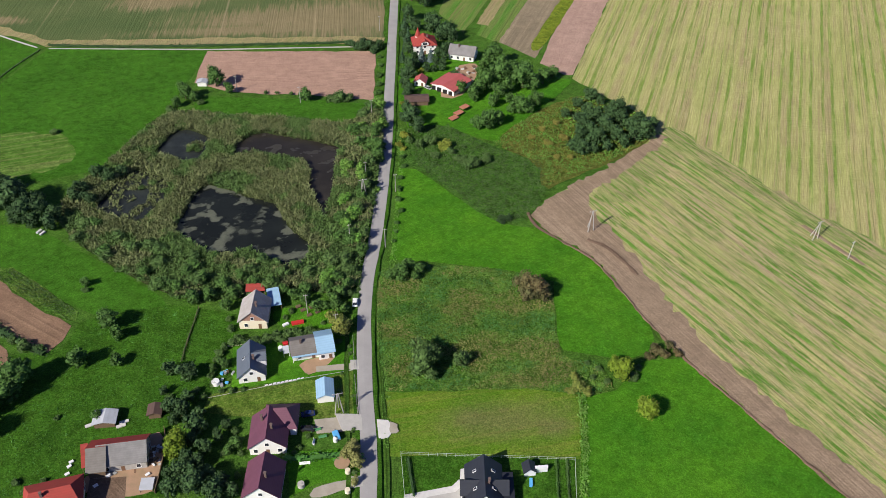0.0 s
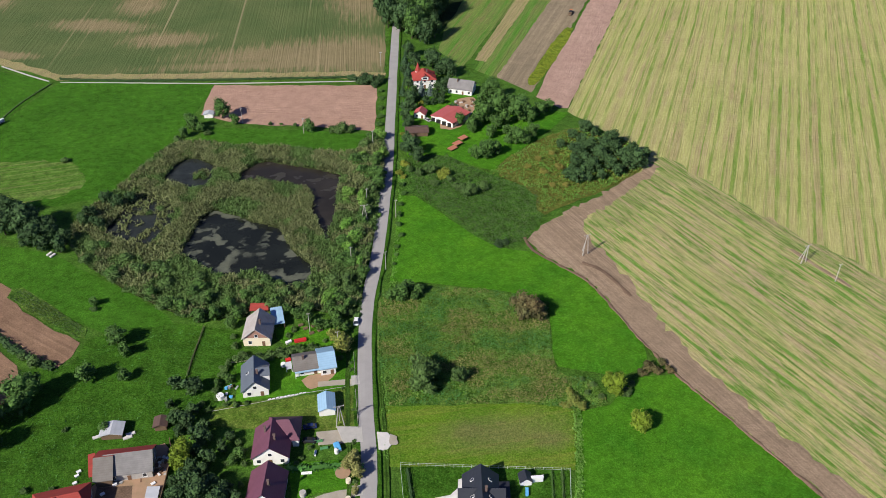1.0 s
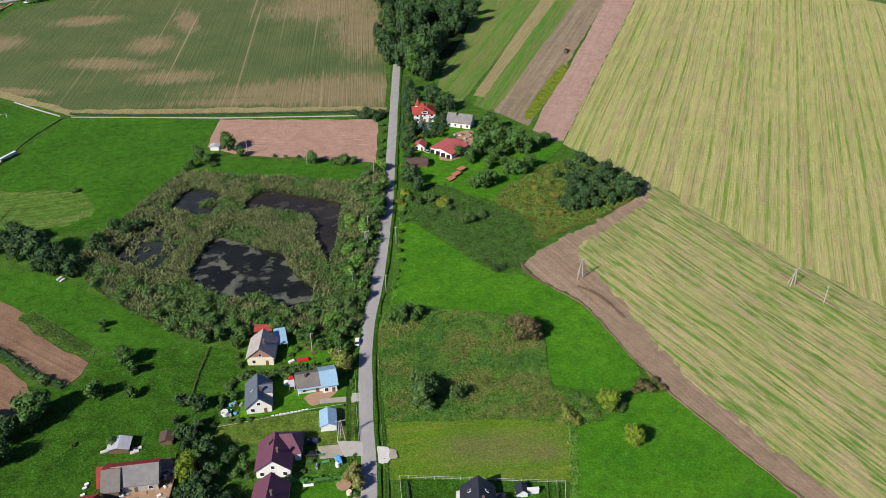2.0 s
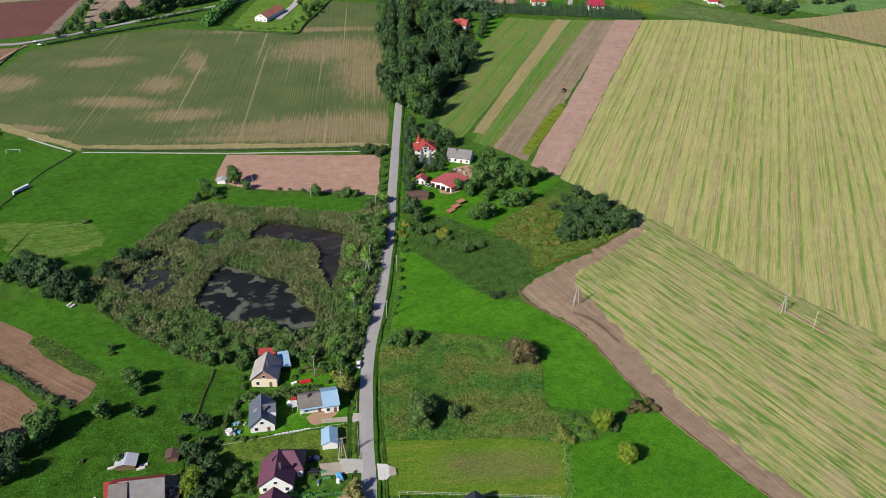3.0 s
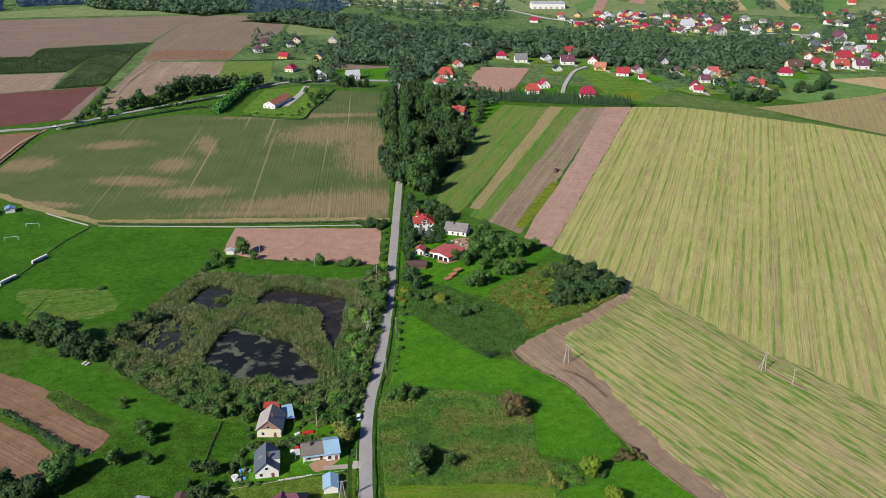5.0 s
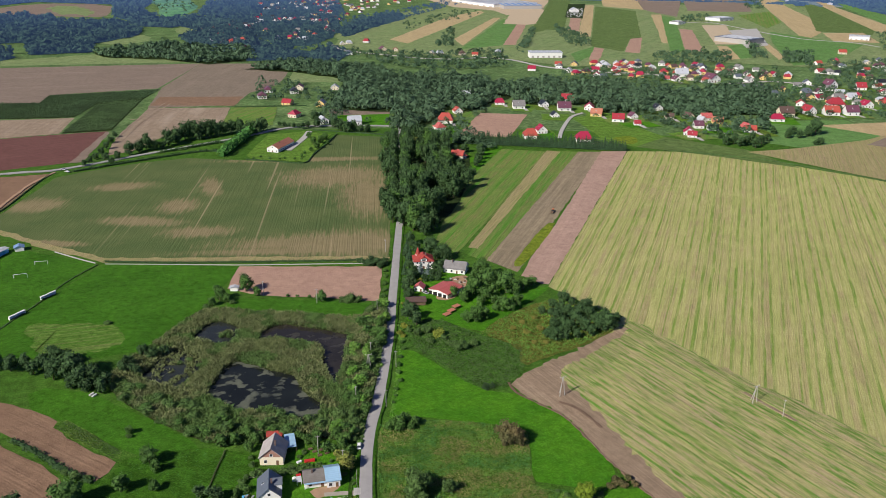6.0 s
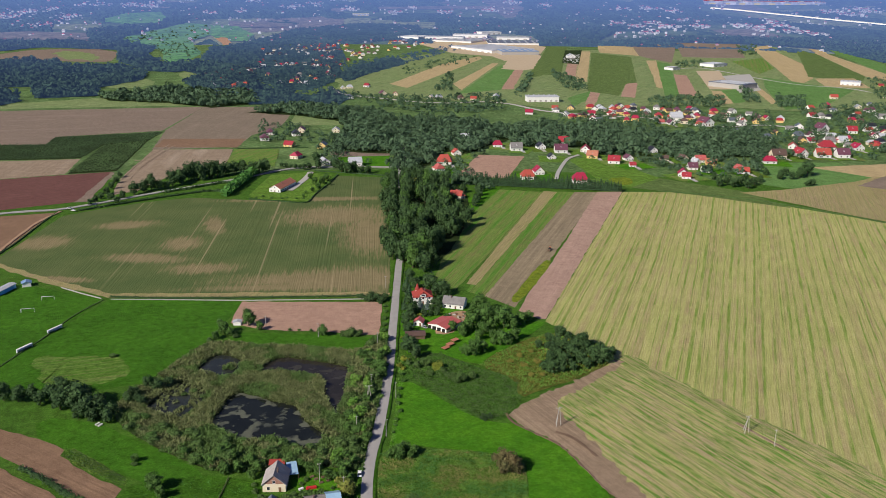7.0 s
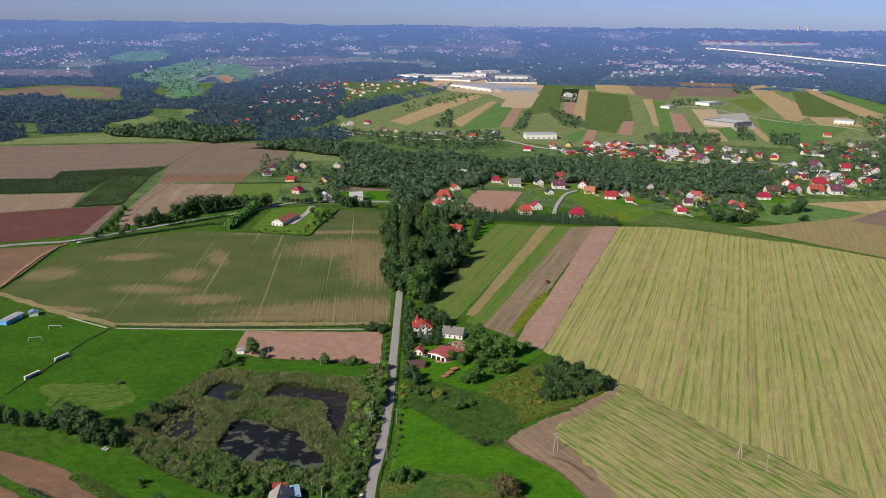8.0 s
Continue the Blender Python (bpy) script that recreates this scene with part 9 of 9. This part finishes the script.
TOWNS = (
    ([(229.7, 1241.4), (404.3, 1313.7), (565.1, 1231.2), (654.1, 1098.5), (727.8, 1022.7), (655.0, 910.1), (555.6, 945.6), (473.3, 1115.7), (314.0, 1147.7)], 60),
    ([(-243.8, 2599.0), (-23.7, 2726.0), (-12.4, 1839.3), (-28.6, 1651.0), (-63.4, 1530.5), (-120.0, 1531.5), (-184.7, 1725.0)], 75), ([(-310.2, 1803.8), (-208.0, 1901.9), (-160.7, 1427.5), (-206.4, 1413.7)], 22), ([(-5.8, 2609.9), (163.9, 2842.9), (265.9, 2714.8), (138.0, 2395.0), (22.3, 2120.7)], 26),
    ([(-124.0, 2557.7), (47.7, 2711.8), (130.6, 2570.7), (51.8, 2171.6), (-19.1, 1903.0), (-72.1, 1969.9)], 26), ([(-107.0, 3095.3), (58.9, 3279.8), (249.4, 2960.6), (156.2, 2716.7), (-24.5, 2795.5)], 22), ([(-297.9, 1837.9), (-219.0, 2010.0), (-156.3, 1724.3), (-177.0, 1490.0), (-244.6, 1623.2)], 12),
    ([(401.8, 1271.9), (644.9, 1201.4), (598.8, 1108.4), (391.1, 1122.2)], 26), ([(281.0, 909.5), (464.3, 865.1), (424.6, 795.9), (359.2, 823.5), (279.9, 859.1)], 0), ([(557.0, 992.6), (738.4, 1028.7), (625.8, 856.1), (506.4, 852.8)], 6), ([(753.5, 1280.5), (922.1, 1310.1), (738.4, 1028.7), (635.1, 1033.4)], 16),
)
SIMPLE = {}


def plain_house(x, y):
    """A detached house too far off for more than walls, roof, chimney and a few windows."""
    r = random.Random(round(x * 10) * 37 + round(y * 10))
    colour, pick = r.choice(("red", "carmine", "carmine", "dark", "grey", "pale", "brown", "plum", "slate", "orange")), r.randrange(2)
    turn, s = r.choice((-25, -12, 5, 15, 75, 95)) + r.uniform(-8, 8), r.uniform(0.8, 1.05)
    if (colour, pick) not in SIMPLE:
        o = house((x, y, 10, turn), 11, 4.4 if pick else 3.4, 3.6, ROOFS[colour], r.choice(WALLS), "distant village house with %s roof and pale walls" % colour, hip=2.6 if pick else 0.0, windows=0, group="distant village houses")
        for k in (-2.6, 2.6):
            part("window", boxed(k - 0.7, -0.08, 1.0, k + 0.7, 0.03, 2.4), M_GLASS, o)
        SIMPLE[(colour, pick)] = o
    else:
        o = copy_thing(SIMPLE[(colour, pick)], pose(x, y, 0, 0, 0, turn))
        o.scale = (s, s, s)


def far_town(spots, label):
    """Houses past counting: pale walls in one mesh, roofs in others."""
    walls, roofs = ([], []), {m: ([], []) for m in (M_FAR_ROOF, M_FAR_SLATE, M_FAR_WALL)}
    for x, y, big in spots:
        z, w, d, h = land(x, y), big * rng.uniform(3.0, 5.4), big * rng.uniform(3.0, 5.0), big * rng.uniform(4.5, 8.0)
        v, q = walls
        n = len(v)
        v += [(x + sx * w, y + sy * d, zz) for zz in (z - 2, z + h) for sx, sy in ((-1, -1), (1, -1), (1, 1), (-1, 1))]
        q += [(n, n + 1, n + 5, n + 4), (n + 1, n + 2, n + 6, n + 5), (n + 2, n + 3, n + 7, n + 6), (n + 3, n, n + 4, n + 7)]
        v, q = roofs[rng.choice((M_FAR_ROOF, M_FAR_ROOF, M_FAR_SLATE, M_FAR_SLATE, M_FAR_WALL))]
        n = len(v)
        v += [(x + sx * (w + 0.5), y + sy * (d + 0.5), z + h) for sx, sy in ((-1, -1), (1, -1), (1, 1), (-1, 1))] + [(x - w * 0.5, y, z + h + 2.6), (x + w * 0.5, y, z + h + 2.6)]
        q += [(n, n + 1, n + 5, n + 4), (n + 2, n + 3, n + 4, n + 5), (n + 1, n + 2, n + 5), (n + 3, n, n + 4)]
    for name, m, (v, q), txt in [("town_walls", M_FAR_WALL, walls, "pale walls of ")] + [("town_roofs", m, r, "roofs of ") for m, r in roofs.items()]:
        me = bpy.data.meshes.new(name)
        me.from_pydata(v, [], q)
        me.update()
        me.materials.append(m)
        tagged(new(name, me), txt + label, "town", "", "stuff")


for pts, n in TOWNS:
    for x, y in sprinkle(pts, n, rng, (), 11.0):
        plain_house(x, y)
spots = []
for x, y, wide in FAR_TOWNS:
    for _ in range(int(wide * rng.uniform(0.7, 1.1))):
        u, q = x + rng.gauss(0, wide * 0.9), y + rng.gauss(0, wide * 1.6)
        if 2790 < math.hypot(u, q + 60) < 4840:
            spots.append((u, q, rng.uniform(0.85, 1.3)))
for x, y in CITY:
    for _ in range(26):
        u, q = x + rng.gauss(0, 45), y + rng.gauss(0, 50)
        if math.hypot(u, q + 60) < 4850:
            spots.append((u, q, rng.uniform(0.9, 1.5)))
for _ in range(650):
    a, r = radians(rng.uniform(57, 112)), 2800 + 1850 * rng.random() ** 0.8
    spots.append((r * math.cos(a), r * math.sin(a) - 60, rng.uniform(0.7, 1.1)))
far_town(spots, "scattered towns and villages in the haze")


# ---- villa, school and works ----
house((-71.0, 743.0, 11.5, -22), 34.0, 4.0, 3.2, R_TERRACOTTA, M_WHITEWALL, "long white villa with terracotta tiled roof", ridge="y", name="villa", category="villa", chimney=1)


def hall(front, depth, h, roof_m, wall_m, label, bays=6, category="factory hall", name="factory_hall"):
    """A flat-roofed hall: walls, roof with a raised rim, rooflights, gates in the front."""
    x, y, w, turn = front
    root = thing(name, x, y, land(x, y), turn, label, category)
    part("wall", boxed(-w / 2, 0, -1, w / 2, depth, h), wall_m, root)
    bm = boxed(-w / 2 - 0.5, -0.5, h, w / 2 + 0.5, depth + 0.5, h + 0.8)
    roof = part("roof", bm, roof_m, root)
    for k in range(bays):
        at = -w / 2 + w * (k + 0.5) / bays
        part("rooflight", boxed(at - w / bays * 0.12, depth * 0.1, h + 0.8, at + w / bays * 0.12, depth * 0.9, h + 1.6), R_PALE, roof)
        part("gate", boxed(at - w / bays * 0.2, -0.3, 0, at + w / bays * 0.2, 0.1, h * 0.45), M_GREYWALL, root)
    return root


hall((357.3, 2436.7, 208.4, -64), 150, 8, R_WHITE, M_WHITEWALL, "huge white factory hall with pale roof", 7)
hall((335.8, 2738.3, 146.5, -35), 150, 8, R_PALE, M_WHITEWALL, "long pale factory hall", 6)
hall((522.9, 2646.3, 158.2, -6), 120, 8, R_SLATE, M_WHITEWALL, "wide grey-roofed works hall", 7)
hall((473.2, 2287.2, 102.4, 1), 80, 10, R_STEELBLUE, M_GREYWALL, "unfinished hall with steel-blue roof", 6)
hall((272.3, 2878.6, 92.8, 46), 90, 9, R_WHITE, M_WHITEWALL, "small white works building", 3)
hall((327.0, 2853.7, 130, -12), 60, 10, R_WHITE, M_WHITEWALL, "white works hall behind the main hall", 5)
hall((426.5, 2942.6, 120, -14), 50, 10, R_WHITE, M_WHITEWALL, "pale rear hall of the works", 5)
hall((520.7, 3051.2, 80, 20), 40, 9, R_WHITE, M_WHITEWALL, "bright white store hall at the works", 4)
hall((560.9, 2857.0, 110, -10), 50, 8, R_PALE, M_WHITEWALL, "pale side hall of the works", 4)
hall((68.0, 3735.6, 70, 0), 30, 8, R_WHITE, M_FAR_WALL, "long white shed far off among trees", 4, "warehouse", "warehouse")
hall((323.8, 1348.8, 53.3, -2), 22, 9, R_PALE, M_WHITEWALL, "long white school building", 6, "school", "school")
hall((761.2, 1511.1, 48.8, 33), 75, 9, R_SLATE, M_GREYWALL, "grey workshop hall on the rise", 4, "workshop", "workshop")
hall((894.3, 1948.5, 54.2, 32), 40, 7, R_PALE, M_WHITEWALL, "white workshop on the rise", 3, "workshop", "workshop")
hall((755.3, 1872.1, 25.3, 32), 25, 6, R_GREY, M_WHITEWALL, "small grey store building on the rise", 2, "workshop", "workshop")
hall((992.3, 1558.6, 36.4, -33), 30, 7, R_WHITE, M_WHITEWALL, "white trading hall on the rise", 4, "workshop", "workshop")
hall((1922.0, 3835.0, 530.0, -17), 200, 15, R_PINKRED, M_FAR_WALL, "very long carmine-roofed hall far off", 8, "warehouse", "warehouse")
sheet("works_yard", [(229.2, 2713.8), (295.8, 2359.8), (390.3, 2248.0), (396.5, 2110.6), (508.0, 2214.7), (612.5, 2589.4), (582.0, 2719.8), (360.9, 2891.2)], M_SAND, "pale works yard", "yard", jitter=2, step=15)
sheet("works_yard", [(352.4, 1904.1), (437.3, 2249.1), (528.1, 2269.8), (425.9, 1904.4), (400.4, 1877.8)], M_SAND, "sandy building site", "yard", jitter=2, step=15)
sheet("workshop_yard", [(808.2, 1741.4), (887.4, 1776.8), (773.5, 1488.4), (715.4, 1455.2)], M_CONCRETE, "concrete workshop yard", "yard", jitter=1)
sheet("graveyard", [(529.2, 2049.2), (639.9, 2454.0), (690.4, 2455.8), (564.7, 2019.1)], M_FLOOR, "dark graveyard ground", "graveyard", jitter=1)
rng = random.Random(34)
for x, y in sprinkle([(534.5, 2064.8), (600.3, 2290.5), (642.6, 2291.6), (567.3, 2034.3)], 120, rng):
    root = thing("gravestone", x, y, 0, 10, "pale stone grave in the village graveyard", "gravestone", "graves")
    bm = boxed(-1.0, -1.6, 0, 1.0, 1.6, 0.6)
    box(bm, -0.9, 1.2, 0.6, 0.9, 1.6, 1.9)
    part("stone", bm, rng.choice((M_WHITE, M_GREYWALL, M_CONCRETE)), root)
house((588.8, 2181.2, 20.1, 1), 22.0, 7.0, 5.0, R_PALE, M_WHITEWALL, "white graveyard chapel with pale roof", name="chapel", category="chapel", chimney=0)
ribbon("motorway", [(1641.9, 3778.0), (1729.0, 3671.9), (1815.0, 3524.1), (1891.9, 3379.6), (1960.0, 3239.1), (2054.1, 3054.0), (2099.8, 2944.5)], 16, M_WHITEWALL, 7.0, "pale motorway under construction far off", "road", thick=3, step=40)


def cooling_tower(x, y, h, label):
    root = thing("cooling_tower", x, y, land(x, y), 0, label, "cooling tower")
    bm = bmesh.new()
    prof = [(1.0, 0), (0.8, 0.35), (0.66, 0.7), (0.7, 1.0)]
    for (ra, za), (rb, zb) in zip(prof, prof[1:]):
        bmesh.ops.create_cone(bm, cap_ends=True, segments=20, radius1=ra * h * 0.38, radius2=rb * h * 0.38, depth=(zb - za) * h, matrix=Matrix.Translation((0, 0, (za + zb) / 2 * h)))
    part("shell", bm, M_CONCRETE, root)


for at in [(2307.4, 4211.4), (2347.3, 4189.6)]:
    cooling_tower(*at, 24, "pale concrete cooling tower on the horizon")


# ---- football ground and field machines ----
def goal(x, y, turn):
    root = thing("goal", x, y, 0, turn, "white football goal on the pitch", "goal", "goals")
    for s in (-3.66, 3.66):
        part("post", rod(bmesh.new(), (s, 0, 0), (s, 0, 2.44), 0.1), M_WHITE, root)
        part("stay", rod(bmesh.new(), (s, 0, 2.44), (s, 1.8, 0), 0.05), M_WHITE, root)
    part("crossbar", rod(bmesh.new(), (-3.7, 0, 2.44), (3.7, 0, 2.44), 0.1), M_WHITE, root)


goal(-189.3, 469.0, 5)
goal(-194.5, 448.6, 10)


def dugout(x, y, turn):
    root = thing("dugout", x, y, 0, turn, "long white covered players' bench", "bench", "benches")
    part("back", boxed(-5, 0.6, 0, 5, 0.75, 2.1), M_WHITE, root)
    part("roof", boxed(-5, -0.5, 2.1, 5, 0.75, 2.22), M_WHITE, root)
    part("seat", boxed(-4.8, 0.1, 0.4, 4.8, 0.55, 0.5), M_GREYWALL, root)
    for s in (-5.0, 4.9):
        part("side", boxed(s, -0.2, 0, s + 0.1, 0.6, 2.1), M_WHITE, root)


dugout(-169.2, 417.7, 60)
dugout(-177.0, 392.4, 60)
house((-219.1, 485.7, 16.5, 73), 5.0, 3.0, 0.5, R_PALE, M_BLUE, "long blue and white club container", ridge="x", name="container", category="container", chimney=0, windows=0)
house((-210.4, 494.2, 5.4, 20), 5.0, 2.8, 1.0, R_STEELBLUE, M_WHITEWALL, "small blue-roofed club hut", name="hut", category="hut", chimney=0, windows=0)
for at in [(-242.7, 694.7), (-237.0, 686.4)]:
    car(*at, 70, M_WHITE, "pale car waiting at the field junction", 0.6)


def tractor(x, y, turn):
    root = thing("tractor", x, y, 0, turn, "small orange tractor working the strip field", "tractor")
    part("bonnet", boxed(-0.45, 0.3, 0.8, 0.45, 2.2, 1.6, bevel=0.08), M_ORANGE, root)
    part("cab", boxed(-0.75, -1.1, 0.9, 0.75, 0.3, 2.5, bevel=0.08), M_GLASS, root)
    part("roof", boxed(-0.85, -1.2, 2.5, 0.85, 0.4, 2.65), M_ORANGE, root)
    for s in (-1, 1):
        part("rear_wheel", rod(bmesh.new(), (s * 0.75, -0.7, 0.8), (s * 1.15, -0.7, 0.8), 0.8, sides=16), M_RUBBER, root)
        part("front_wheel", rod(bmesh.new(), (s * 0.6, 1.6, 0.5), (s * 0.9, 1.6, 0.5), 0.5, sides=14), M_RUBBER, root)
    part("trailer", boxed(-1.0, -5.2, 0.6, 1.0, -1.9, 1.5, bevel=0.05), M_WOOD, root)


tractor(146.7, 544.0, -25)
